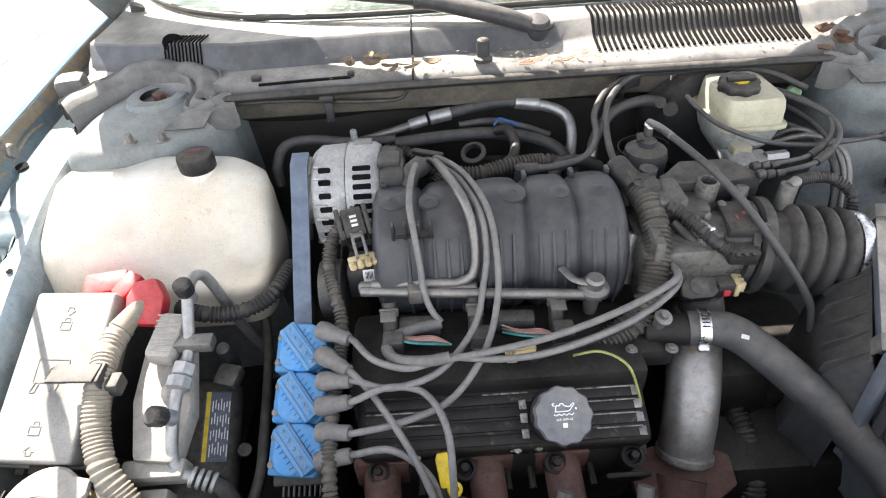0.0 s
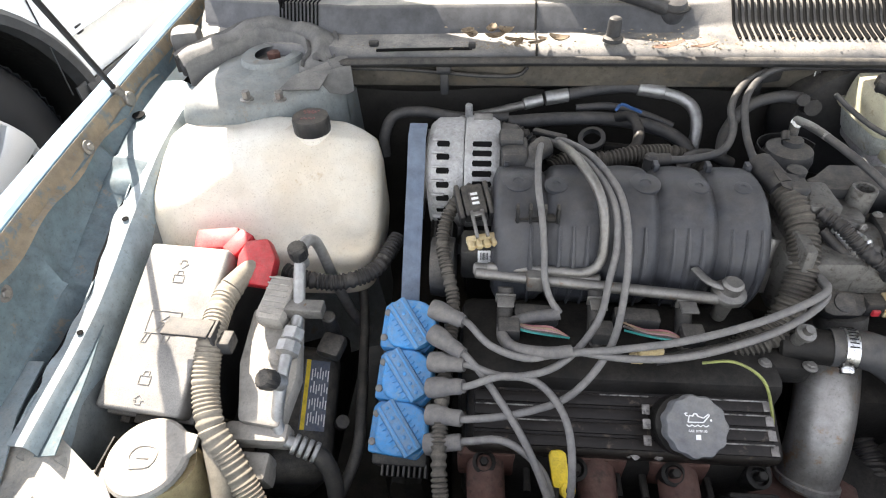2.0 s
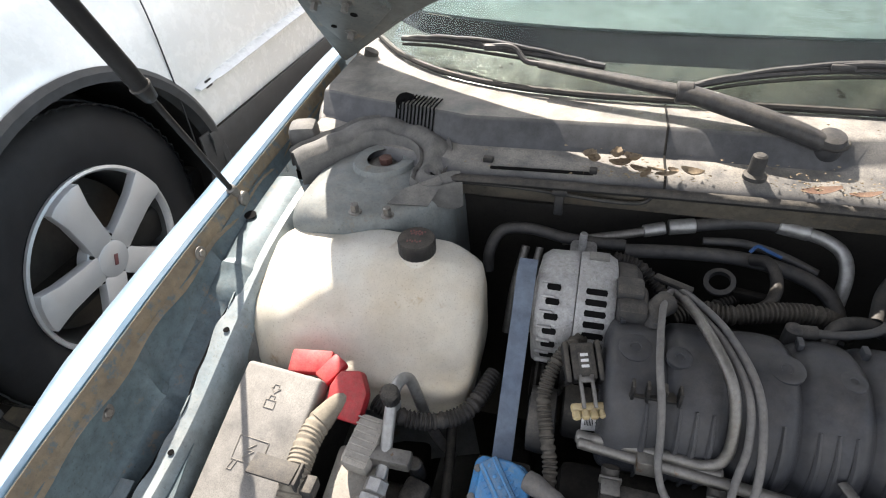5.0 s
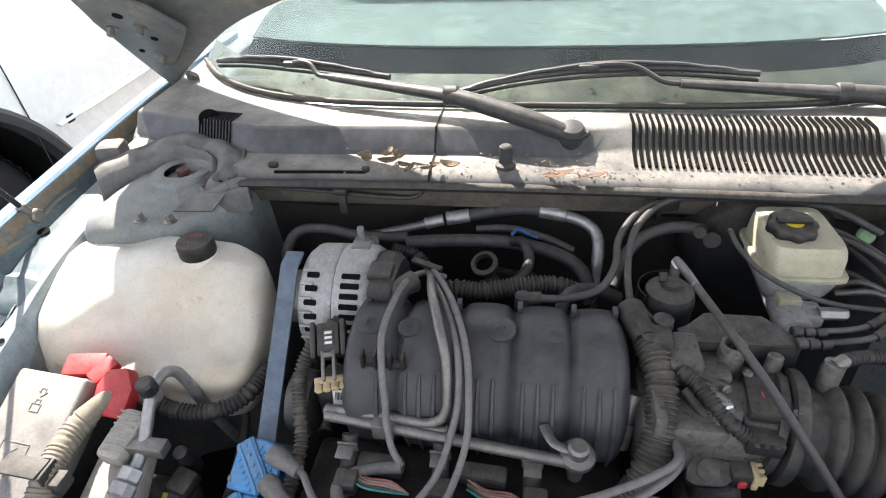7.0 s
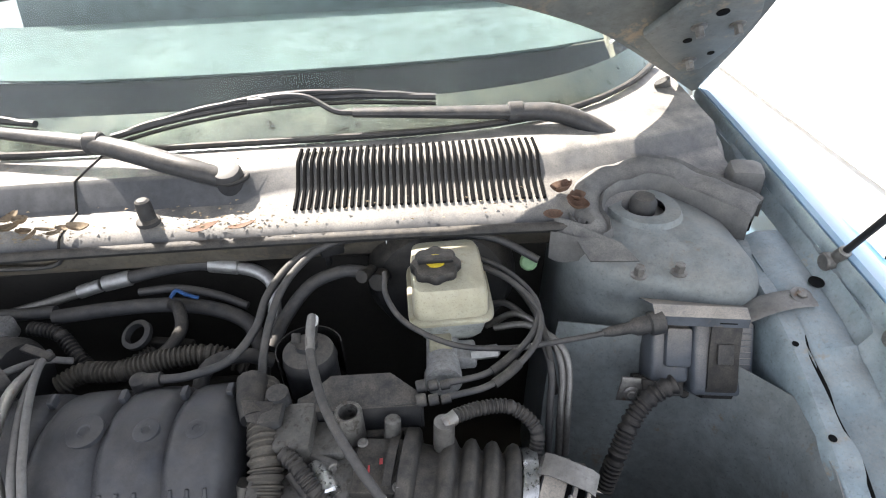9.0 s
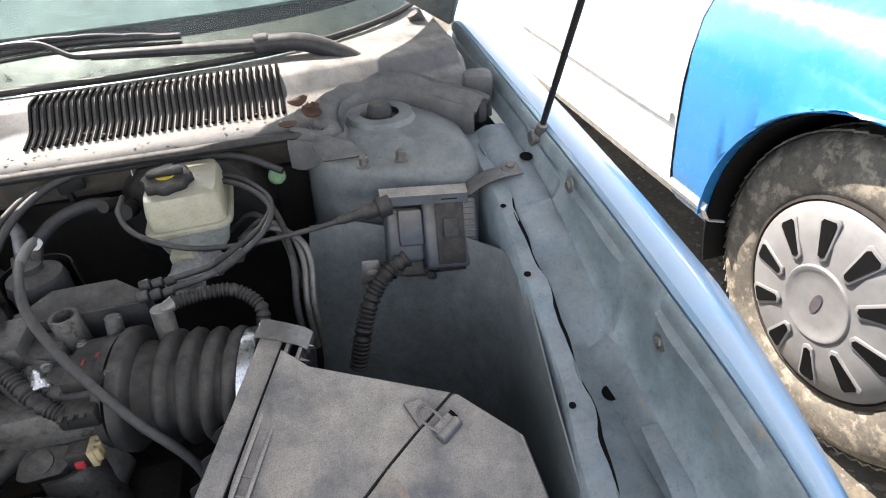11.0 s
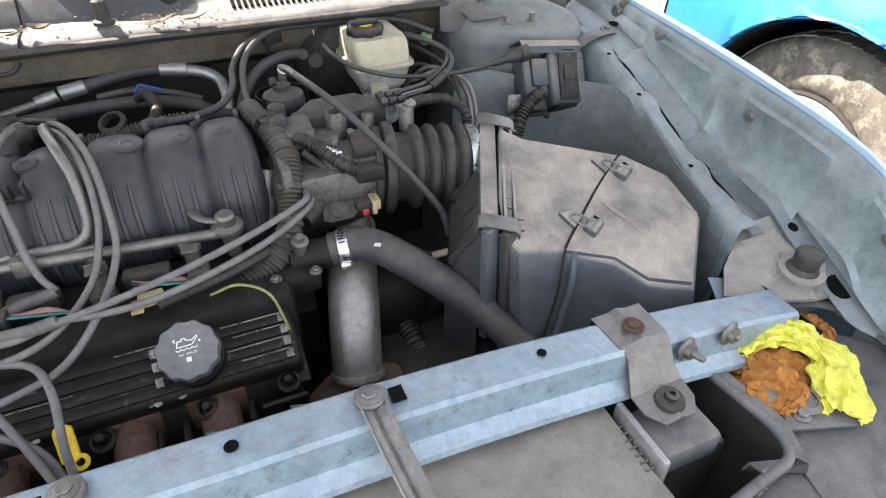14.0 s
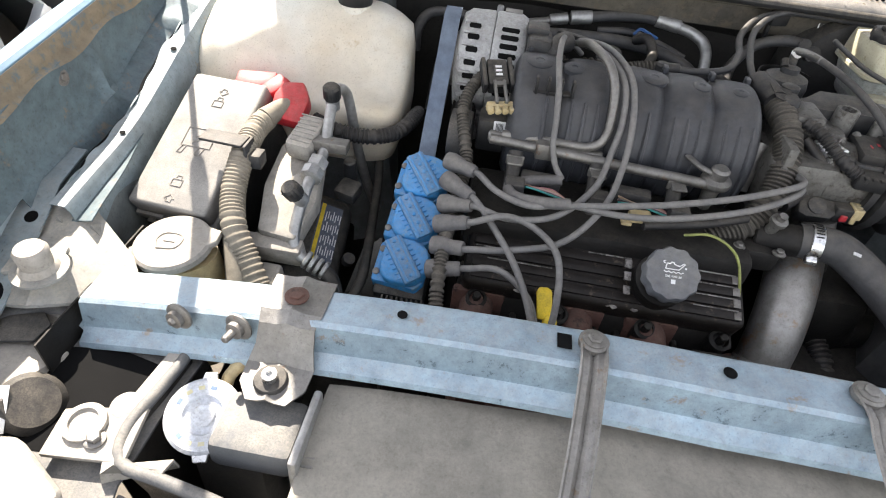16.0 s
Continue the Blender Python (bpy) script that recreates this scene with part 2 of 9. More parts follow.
# The pale dust tone also paints in the glare along the fender edges.
PAINT = mat("light_blue_paint", (0.25, 0.42, 0.58), (0.22, 0.38, 0.53), 0.32, 0.3, 900, 0.01, 0.6, coat=0.6, coarse=4, dustcol=(0.50, 0.48, 0.44), grime=0.06)
BAY = mat("bay_paint", (0.235, 0.298, 0.325), (0.185, 0.230, 0.250), 0.36, 0.2, 260, 0.06, 0.5, (0.26, 0.215, 0.16), 0.14, coarse=8, dustcol=(0.40, 0.375, 0.33))
BAYG = mat("dusty_tower_paint", (0.180, 0.204, 0.206), (0.140, 0.158, 0.160), 0.42, 0.1, 260, 0.06, 0.55, (0.15, 0.125, 0.095), 0.12, coarse=9, dustcol=(0.34, 0.31, 0.26))
# Rust spots, plus a base darkened for the shaded passenger-side gutter.
BAYR = mat("shaded_rust_spotted_paint", (0.110, 0.155, 0.172), (0.085, 0.122, 0.138), 0.36, 0.2, 260, 0.06, 0.26, (0.17, 0.14, 0.11), 0.18, coarse=14, dustcol=(0.32, 0.30, 0.27))
TANLIP = mat("rust_stained_edge", (0.23, 0.185, 0.125), (0.15, 0.125, 0.09), 0.6, 0.0, 220, 0.12, 0.3, (0.10, 0.13, 0.14), 0.35, coarse=22)
BEAM = mat("beam_paint", (0.27, 0.37, 0.44), (0.20, 0.28, 0.34), 0.28, 0.4, 420, 0.16, 0.45, (0.22, 0.18, 0.14), 0.16, coarse=16, dustcol=(0.44, 0.43, 0.40), grime=0.28)
BLACKP = mat("black_plastic", (0.013, 0.0135, 0.015), (0.020, 0.021, 0.022), 0.45, 0, 500, 0.1, 0.28, coarse=22)
GREYP = mat("dusty_black_plastic", (0.023, 0.025, 0.028), (0.034, 0.035, 0.037), 0.5, 0, 420, 0.1, 0.30, coarse=20)
AIRBOX = mat("airbox_plastic", (0.060, 0.070, 0.084), (0.080, 0.088, 0.098), 0.40, 0, 600, 0.05, 1.15, (0.16, 0.125, 0.09), 0.08, coarse=5, dustcol=(0.41, 0.36, 0.295), lie=(0.45, 0.86))
PLENUM = mat("plenum_plastic", (0.036, 0.039, 0.046), (0.048, 0.051, 0.057), 0.36, 0, 900, 0.10, 0.16, coarse=12)
# Dust lies on the flats only; the slope's dark base also carries its shade.
COWLP = mat("sunfaded_cowl_plastic", (0.066, 0.069, 0.075), (0.095, 0.096, 0.098), 0.40, 0, 420, 0.06, 0.95, coarse=7, dustcol=(0.42, 0.385, 0.33), lie=(0.72, 0.97))
SEALR = mat("dusty_seal_rubber", (0.070, 0.071, 0.072), (0.10, 0.10, 0.098), 0.5, 0, 420, 0.08, 0.5, coarse=12, dustcol=(0.36, 0.335, 0.29))
RUBBER = mat("rubber", (0.020, 0.021, 0.022), (0.03, 0.03, 0.031), 0.55, 0, 600, 0.08, 0.25, coarse=22)
HOSEG = mat("grey_hose_rubber", (0.036, 0.038, 0.041), (0.050, 0.050, 0.052), 0.45, 0, 900, 0.06, 0.25, coarse=18)
LOOM = mat("dusty_loom", (0.036, 0.034, 0.030), (0.052, 0.048, 0.042), 0.65, 0, 500, 0.06, 0.32, coarse=22)
# Dusty tan loom by the fuse box, its colour raised for the sun on it.
LOOMT = mat("sunlit_dusty_loom", (0.17, 0.152, 0.12), (0.22, 0.195, 0.155), 0.75, 0, 500, 0.06, 0.5, coarse=18)
BLOOM = mat("black_loom", (0.013, 0.0135, 0.015), (0.021, 0.021, 0.023), 0.5, 0, 500, 0.06, 0.22, coarse=22)
WIRE = mat("grey_ignition_wire", (0.12, 0.12, 0.12), (0.155, 0.15, 0.145), 0.5, 0, 700, 0.06, 0.25, coarse=25)
BOOT = mat("grey_boot_rubber", (0.085, 0.085, 0.09), (0.13, 0.125, 0.12), 0.6, 0, 600, 0.08, 0.3, coarse=30)
ALU = mat("dull_cast_aluminium", (0.42, 0.42, 0.415), (0.32, 0.32, 0.315), 0.5, 0.45, 240, 0.35, 0.3, (0.5, 0.5, 0.48), 0.25, coarse=40)
ALUT = mat("aluminium_tube", (0.42, 0.42, 0.41), (0.34, 0.34, 0.33), 0.42, 0.8, 500, 0.06, 0.3, coarse=25)
STEEL = mat("dull_steel", (0.22, 0.213, 0.20), (0.155, 0.147, 0.135), 0.4, 0.7, 400, 0.12, 0.3, (0.16, 0.10, 0.06), 0.12, coarse=30, dustcol=(0.33, 0.30, 0.25))
CHROME = mat("bright_clamp_steel", (0.75, 0.75, 0.74), (0.65, 0.65, 0.64), 0.25, 1.0, 500, 0.03, 0.1, coarse=30)
RUST = mat("rusty_iron", (0.085, 0.042, 0.036), (0.12, 0.062, 0.048), 0.75, 0.2, 240, 0.3, 0.15, (0.045, 0.026, 0.022), 0.3, coarse=20)
EXH = mat("heat_shield_steel", (0.36, 0.35, 0.335), (0.27, 0.255, 0.235), 0.36, 0.65, 300, 0.08, 0.25, (0.26, 0.17, 0.11), 0.3, coarse=16)
NATUR = mat("aged_natural_plastic", (0.66, 0.64, 0.57), (0.55, 0.46, 0.33), 0.36, 0, 500, 0.05, 0.15, (0.40, 0.30, 0.19), 0.10, sss=0.15, coarse=5, grime=0.12)
NATURY = mat("yellowed_plastic", (0.46, 0.37, 0.21), (0.36, 0.28, 0.15), 0.45, 0, 500, 0.05, 0.2, sss=0.3, coarse=10)
NATURG = mat("grimy_natural_plastic", (0.42, 0.395, 0.29), (0.34, 0.315, 0.22), 0.33, 0, 400, 0.03, 0.22, (0.22, 0.18, 0.10), 0.12, sss=0.15, coarse=12, grime=0.15)
RED = mat("red_plastic", (0.50, 0.03, 0.04), (0.40, 0.03, 0.04), 0.4, 0, 500, 0.04, 0.3, coarse=20)
BLUE = mat("blue_coil_plastic", (0.03, 0.25, 0.56), (0.05, 0.24, 0.48), 0.5, 0, 420, 0.08, 0.35, (0.14, 0.27, 0.38), 0.25, coarse=30, grime=0.2)
COVER = mat("black_valve_cover", (0.010, 0.0085, 0.008), (0.017, 0.014, 0.0125), 0.42, 0.1, 160, 0.12, 0.03, (0.085, 0.066, 0.05), 0.20, coarse=26)
WORN = mat("worn_bare_edge", (0.34, 0.32, 0.30), (0.10, 0.09, 0.08), 0.45, 0.6, 120, 0.2, 0.1, (0.03, 0.03, 0.03), 0.4, coarse=45)
CAPG = mat("grey_cap_plastic", (0.10, 0.105, 0.115), (0.12, 0.125, 0.13), 0.55, 0, 700, 0.08, 0.25, coarse=20)
BELT = mat("serpentine_belt", (0.10, 0.13, 0.18), (0.12, 0.15, 0.19), 0.45, 0, 900, 0.04, 0.1, coarse=12)
YELLOW = mat("yellow_plastic", (0.75, 0.55, 0.03), (0.68, 0.48, 0.03), 0.45, 0, 500, 0.05, 0.15, coarse=20)
WHITE = mat("white_print", (0.72, 0.72, 0.70), (0.6, 0.6, 0.58), 0.6, 0, 500, 0.02, 0.1, coarse=40, grime=0.05)
VOID = mat("dark_opening", (0.006, 0.006, 0.006), (0.009, 0.009, 0.009), 0.8, 0, 200, 0.05, 0.0)
VOID.node_tree.nodes["Principled BSDF"].inputs["Specular IOR Level"].default_value = 0.05
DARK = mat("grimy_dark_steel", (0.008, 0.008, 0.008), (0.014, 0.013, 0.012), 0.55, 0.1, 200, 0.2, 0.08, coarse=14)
# Darker copy of the firewall colour: the shade low behind the engine is painted in.
FIREL = mat("shaded_firewall", (0.030, 0.028, 0.025), (0.020, 0.019, 0.018), 0.6, 0.0, 150, 0.15, 0.2, coarse=12)
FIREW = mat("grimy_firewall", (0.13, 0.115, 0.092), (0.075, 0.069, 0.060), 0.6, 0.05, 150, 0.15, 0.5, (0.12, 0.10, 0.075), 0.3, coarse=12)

# ---- ground and surroundings ----
GROUND = mat("dusty_asphalt", (0.13, 0.115, 0.095), (0.085, 0.078, 0.068), 0.9, 0, 90, 0.5, 0.35, (0.19, 0.155, 0.11), 0.4, coarse=2.2, dustcol=(0.22, 0.185, 0.135))
_b = bmesh.new()
bmesh.ops.create_grid(_b, x_segments=8, y_segments=8, size=150)
tagged(part("ground", _b, GROUND, None), "dusty asphalt yard strewn with fine gravel", "ground", "", "structure")

# ---- the sedan's shell ----
sedan = thing("sedan", (0, 0.6, 0), "dusty light blue sedan with its hood raised", "car")
HINGE_Y, HINGE_Z, OPEN = 0.955, 0.920, 44.0
ridge_x = spline([-0.17, -0.07, 0.04, 0.23, 0.45, 0.95, 1.3], [0.710, 0.715, 0.722, 0.731, 0.738, 0.745, 0.75])
ridge_z = spline([-0.17, -0.12, -0.07, 0.04, 0.23, 0.45, 0.95, 1.3], [0.695, 0.752, 0.788, 0.838, 0.864, 0.886, 0.925, 0.93])
ledge_z = spline([-0.06, 0.064, 0.223, 0.349, 0.48, 0.70, 0.95], [0.705, 0.737, 0.758, 0.803, 0.842, 0.862, 0.87])


def fender(s):
    ys = [-0.17 + 1.45 * (i / 40) ** 1.2 for i in range(41)]
    prof = [(0.0, -0.016), (0.0, -0.004), (0.004, 0.0), (0.012, 0.0), (0.035, -0.008), (0.07, -0.035), (0.10, -0.09), (0.12, -0.2), (0.125, -0.34), (0.10, -0.5)]
    grid = [[(s * (ridge_x(y) + dx * (0.22 + 0.78 * min(1, max(0, (y + 0.17) / 0.4)))), y, ridge_z(y) + dz) for dx, dz in prof] for y in ys]
    part("fender", sheet(grid, 0.0012), PAINT, sedan, "sunlit light blue fender")
    # inner wall of the gutter, from the ridge down to its floor
    foot = lambda y: ridge_x(y) - 0.016
    fold = lambda y: 0.009 * math.exp(-((y - 0.425) / 0.007) ** 2) + 0.010 * math.exp(-((y - 0.262) / 0.008) ** 2)
    ys = [-0.149 + 0.008 * i for i in range(139)]
    grid = []
    for y in ys:
        rx, rz, lz = ridge_x(y), ridge_z(y), ledge_z(y)
        if y < 0:
            low = 0.704 + 0.42 * max(y, -0.075)
            k = max(0.0, (-0.075 - y) / 0.075)
            lz = low + (rz - 0.030 - low) * min(1, k) if k else low * min(1, -y / 0.03) + lz * (1 - min(1, -y / 0.03))
        wob = 0.0025 * math.sin(y * 31) + 0.002 * math.sin(y * 57)
        grid.append([(s * (rx - 0.001), y, rz - 0.006), (s * (rx - 0.005), y, rz - 0.012), (s * (rx - 0.006), y, rz - 0.022), (s * (rx - 0.011 + wob), y, rz - 0.026), (s * (rx - 0.012 - fold(y) * 0.4), y, (rz + lz) / 2), (s * (foot(y) + 0.001 - fold(y)), y, lz + 0.012), (s * (foot(y) - 0.005 - fold(y)), y, lz + 0.003 + fold(y) * 0.6)])
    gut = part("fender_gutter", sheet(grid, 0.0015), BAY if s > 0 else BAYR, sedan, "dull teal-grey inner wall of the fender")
    if s < 0:
        part("stained_edge", sheet([[(s * (ridge_x(y) - 0.004), y, ridge_z(y) - 0.004), (s * (ridge_x(y) - 0.0085), y, ridge_z(y) - 0.012), (s * (ridge_x(y) - 0.0095), y, ridge_z(y) - 0.022), (s * (ridge_x(y) - 0.0155), y, ridge_z(y) - 0.029 + 0.004 * math.sin(y * 47))] for y in [-0.10 + 0.02 * i for i in range(52)]], 0.001), TANLIP, gut, "tan rust-stained edge of the fender")
    # stepped floor of the gutter, out to the seam
    seam = spline([0.10, 0.16, 0.225, 0.285, 0.34, 0.43, 0.75], [0.640, 0.648, 0.660, 0.664, 0.664, 0.668, 0.672])
    inner = spline([-0.05, 0.10, 0.15, 0.23, 0.32, 0.44, 0.75], [0.598, 0.610, 0.618, 0.636, 0.641, 0.648, 0.655])
    ys = [0.078 + 0.006 * i for i in range(89)]
    step = lambda y: 0.008 * (math.tanh((y - 0.275) / 0.006) + math.tanh((y - 0.385) / 0.006)) - 0.004
    grid = [[(s * (foot(y) - 0.004), y, ledge_z(y) + 0.003), (s * (foot(y) - 0.012), y, ledge_z(y) + step(y) * 0.6 + fold(y) * 0.7), (s * 0.688, y, ledge_z(y) + step(y) - 0.004 + fold(y) * 0.4), (s * (seam(y) - 0.004), y, ledge_z(y) + step(y) * 0.3 - 0.006)] for y in ys]
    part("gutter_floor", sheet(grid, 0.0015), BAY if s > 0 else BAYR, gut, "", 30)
    # spot-welded ledge strip that overlaps the floor, and the inner skirt below it
    inner = inner if s > 0 else spline([-0.05, 0.10, 0.15, 0.23, 0.32, 0.44, 0.75], [0.652, 0.654, 0.656, 0.657, 0.656, 0.657, 0.660])
    seam = seam if s > 0 else spline([0.10, 0.16, 0.225, 0.285, 0.34, 0.43, 0.75], [0.676, 0.678, 0.680, 0.680, 0.680, 0.682, 0.684])
    wave = lambda y: 0.0022 * math.sin(y * 43) + 0.0015 * math.sin(y * 97 + s)
    grid = [[(s * (seam(y) + wave(y)), y, ledge_z(y) + 0.001 + abs(wave(y))), (s * (seam(y) - 0.003), y, ledge_z(y) + 0.0015), (s * (inner(y) + 0.005), y, ledge_z(y) + 0.0005), (s * inner(y), y, ledge_z(y) - 0.006), (s * (inner(y) - 0.004), y, ledge_z(y) - 0.03),
             (s * (inner(y) - 0.015), y, ledge_z(y) - 0.2), (s * (inner(y) - 0.03), y, 0.34)] for y in ys]
    led = part("fender_ledge", sheet(grid, 0.0015), BAY, sedan, "dusty blue-grey ledge strip with bolt holes")
    part("seam_gap", sweep([(s * (seam(y) + wave(y) + 0.0008), y, ledge_z(y) + 0.0008) for y in [0.11 + 0.02 * i for i in range(18)]], lambda q: 0.0009 + 0.0016 * math.sin(q * 9.0) ** 2, 6), VOID, led, "open dark seam")
    for y, x in ((0.511, 0.712), (0.223, 0.690)):
        part("hole", lathe([(0.0085, 0), (0.0085, 0.0008)], basis((s * x, y, ledge_z(y) + step(y) - 0.0022), z=(0, -0.15, 1)), 18), VOID, led)
    for y, x, r in ((0.346, 0.650, 0.004), (0.205, 0.640, 0.0035), (0.44, 0.656, 0.0035)) if s > 0 else ((0.346, 0.668, 0.004), (0.205, 0.667, 0.0035)):
        part("weld_hole", lathe([(r, 0), (r, 0.0006)], basis((s * x, y, ledge_z(y) + 0.0022), z=(0, -0.15, 1)), 12), VOID, led)
    for y in (0.41, 0.20, -0.03):
        part("bolt_head", bolt((s * (ridge_x(y) - 0.0125), y, (ridge_z(y) + ledge_z(y)) / 2 + 0.012), 0.0055, 0.004, (-s, 0, 0.15), 1.7), STEEL, gut)
    # flat flange at the front with its large round hole
    lo = spline([-0.074, -0.060, -0.045, -0.01, 0.03, 0.09, 0.13, 0.17], [0.690, 0.676, 0.670, 0.671, 0.673, 0.680, 0.686, 0.690])
    ys = [-0.074 + 0.0122 * i for i in range(21)]
    fz = lambda y: 0.696 + 0.42 * y if y < 0.11 else ledge_z(y) - 0.002
    fo = lambda y: ridge_x(y) - 0.004
    grid = [[(s * lo(y), y, fz(y)), (s * (lo(y) * 0.5 + fo(y) * 0.5), y, fz(y)), (s * (fo(y) - 0.006), y, fz(y) + 0.001), (s * fo(y), y, fz(y) + 0.012)] for y in ys]
    fl = part("flange_end", sheet(grid, 0.002), BAY, gut, "blue-grey flange with a large round hole")
    for x, y, r in ((0.6935, -0.013, 0.0165), (0.706, 0.030, 0.005), (0.693, 0.069, 0.007)):
        part("flange_hole", lathe([(r, 0), (r, 0.0006)], basis((s * x, y, fz(y) + 0.0018), z=(0, -0.42, 1)), 26), VOID, fl)
    # dark sheet added to close the corner gap, standing in for its shade
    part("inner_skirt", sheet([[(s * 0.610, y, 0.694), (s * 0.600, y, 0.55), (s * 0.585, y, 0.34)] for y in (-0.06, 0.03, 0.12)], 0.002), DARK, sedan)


for _s in (-1, 1):
    fender(_s)


def strut_tower(s):
    """The domed sheet-metal tower round the top of a damper."""
    cx, cy = 0.548, 0.60
    prof = [(0.24, 0.897), (0.40, 0.897), (0.43, 0.890), (0.70, 0.884), (0.88, 0.876), (0.96, 0.868), (1.0, 0.856), (1.02, 0.835), (1.10, 0.74), (1.22, 0.60), (1.35, 0.36)]
    v, f, n = [], [], 60
    for k, z in prof:
        for i in range(n):
            a = 2 * math.pi * i / n
            c, q = math.cos(a), math.sin(a)
            e = 0.62 if k > 0.5 else 1.0
            rx, ry = 0.108, (0.088 if q < 0 else 0.20)
            kk = 1 + (k - 1) * (1.0 if q < 0 else 0.2) if k > 1 else k
            if k <= 0.43:
                rx = ry = 0.108
            px = math.copysign(abs(c) ** e, c) * rx * (k if k <= 1 else 1 + (k - 1) * 0.5)
            py = math.copysign(abs(q) ** e, q) * ry * kk
            skew = -0.035 * (px / 0.108) * (1 if q < 0 else 0) * min(1, k)
            back = 0.030 if k <= 0.43 else 0.012 if k < 0.75 else 0.0
            v.append((s * (cx + px), cy + py + skew + back, z - (0.004 * math.sin(3 * a) if 0.5 < k < 0.95 else 0)))
    for j in range(len(prof) - 1):
        for i in range(n):
            f.append((j * n + i, j * n + (i + 1) % n, (j + 1) * n + (i + 1) % n, (j + 1) * n + i))
    t = part("strut_tower", geo(v, f), BAYG, sedan, "dust-covered painted strut tower", 50)
    dy0 = cy + 0.030
    m = basis((s * cx, dy0, 0.858), z=(0, 0, 1))
    part("damper_mount", lathe([(0.030, 0), (0.032, 0.012), (0.026, 0.022), (0.018, 0.025), (0.018, 0.03)], m, 24), RUBBER, t)
    part("washer", lathe([(0.028, 0.026), (0.029, 0.028), (0.02, 0.031)], m, 24), STEEL, t)
    part("damper_nut", bolt((s * cx, dy0, 0.886), 0.010, 0.012, (0, 0, 1)) if s < 0 else lathe([(0.016, 0.02), (0.0165, 0.045), (0.013, 0.052)], m, 20), RUST if s < 0 else GREYP, t)
    for dx, dy in ((-0.04, -0.085), (0.005, -0.085), (0.075, 0.045)):
        part("stud", bolt((s * (cx + dx), cy + dy, 0.879), 0.006, 0.012), STEEL, t)
    part("well", lathe([(0.052, 0.0), (0.052, 0.004)], basis((s * cx, dy0, 0.860), z=(0, 0, 1)), 24), VOID, t)


for _s in (-1, 1):
    strut_tower(_s)

for _s in (-1, 1):
    _w = [(0.43, 0.535, 0.80), (0.48, 0.510, 0.812), (0.54, 0.498, 0.795), (0.60, 0.47, 0.792), (0.645, 0.40, 0.80), (0.644, 0.32, 0.79), (0.630, 0.22, 0.755), (0.612, 0.10, 0.735)]
    if _s < 0:
        _w = _w[:4] + [(0.656, 0.40, 0.80), (0.662, 0.32, 0.785), (0.662, 0.22, 0.752), (0.658, 0.10, 0.735)]
    part("wheelhouse", sheet([[(_s * (x - dx), y - dy, z - dz) for x, y, z in _w] for dx, dy, dz in ((0, 0, 0), (0.006, 0.006, 0.03), (0.014, 0.016, 0.10), (0.02, 0.03, 0.20), (0.05, 0.06, 0.36))], 0.002), BAYG, sedan, "painted inner wheelhouse wall", 50)

# ---- firewall and floor of the bay ----
_x = [-0.46 + 0.92 * i / 30 for i in range(31)]
part("firewall", sheet([[(x, 0.608, 0.890), (x, 0.625, 0.884), (x, 0.632 + 0.004 * math.sin(x * 40), 0.86), (x, 0.640, 0.845)] for x in _x], 0.002), FIREW, sedan, "grimy dark firewall behind the engine")
part("firewall_lower", sheet([[(x, 0.640, 0.845), (x, 0.668, 0.825 + 0.004 * math.sin(x * 23)), (x, 0.676, 0.70), (x, 0.70, 0.5), (x, 0.72, 0.2)] for x in _x], 0.002), FIREL, sedan, "lower firewall, darkened for the shade behind the engine")
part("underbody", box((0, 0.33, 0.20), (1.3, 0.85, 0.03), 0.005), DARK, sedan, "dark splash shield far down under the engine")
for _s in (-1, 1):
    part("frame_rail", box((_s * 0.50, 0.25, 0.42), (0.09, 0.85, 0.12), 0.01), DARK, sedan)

# ---- radiator support beam ----
beam_y = lambda x: -0.04 * x * x + 0.045 * max(0.0, -x)
beam_z = lambda x: 0.746 - 0.12 * x * x
_grid = []
for i in range(41):
    x = -0.60 + 1.20 * i / 40
    y, z = beam_y(x), beam_z(x)
    _grid.append([(x, y + 0.028, z - 0.05), (x, y + 0.026, z - 0.003), (x, y + 0.022, z), (x, y - 0.016, z), (x, y - 0.0205, z - 0.003), (x, y - 0.024, z - 0.022), (x, y - 0.025, z - 0.032), (x, y - 0.029, z - 0.0355), (x, y - 0.038, z - 0.041), (x, y - 0.040, z - 0.047)])
beam = part("radiator_support", sheet(_grid, 0.0016), BEAM, sedan, "worn blue-grey steel radiator support beam", 25)
for x in (-0.290, 0.0, 0.285):
    part("hole", lathe([(0.006 if x == 0 else 0.0048, 0), (0.006 if x == 0 else 0.0048, 0.0006)], basis((x, beam_y(x) + 0.004, beam_z(x) + 0.0022), z=(-0.2 * x, 0, 1)), 20), VOID, beam)
for x in (-0.143, 0.140):
    part("square_hole", box((x, beam_y(x) + 0.004, beam_z(x) + 0.0022), (0.013, 0.017, 0.0006), 0.0), VOID, beam)

# ---- cowl panel under the windscreen ----
base_y = lambda x: 0.768 + 0.26 * abs(x / 0.70) ** 4.5
lip_y = lambda x: 0.598 + 0.02 * (1 - (x / 0.45) ** 2) * 0.4


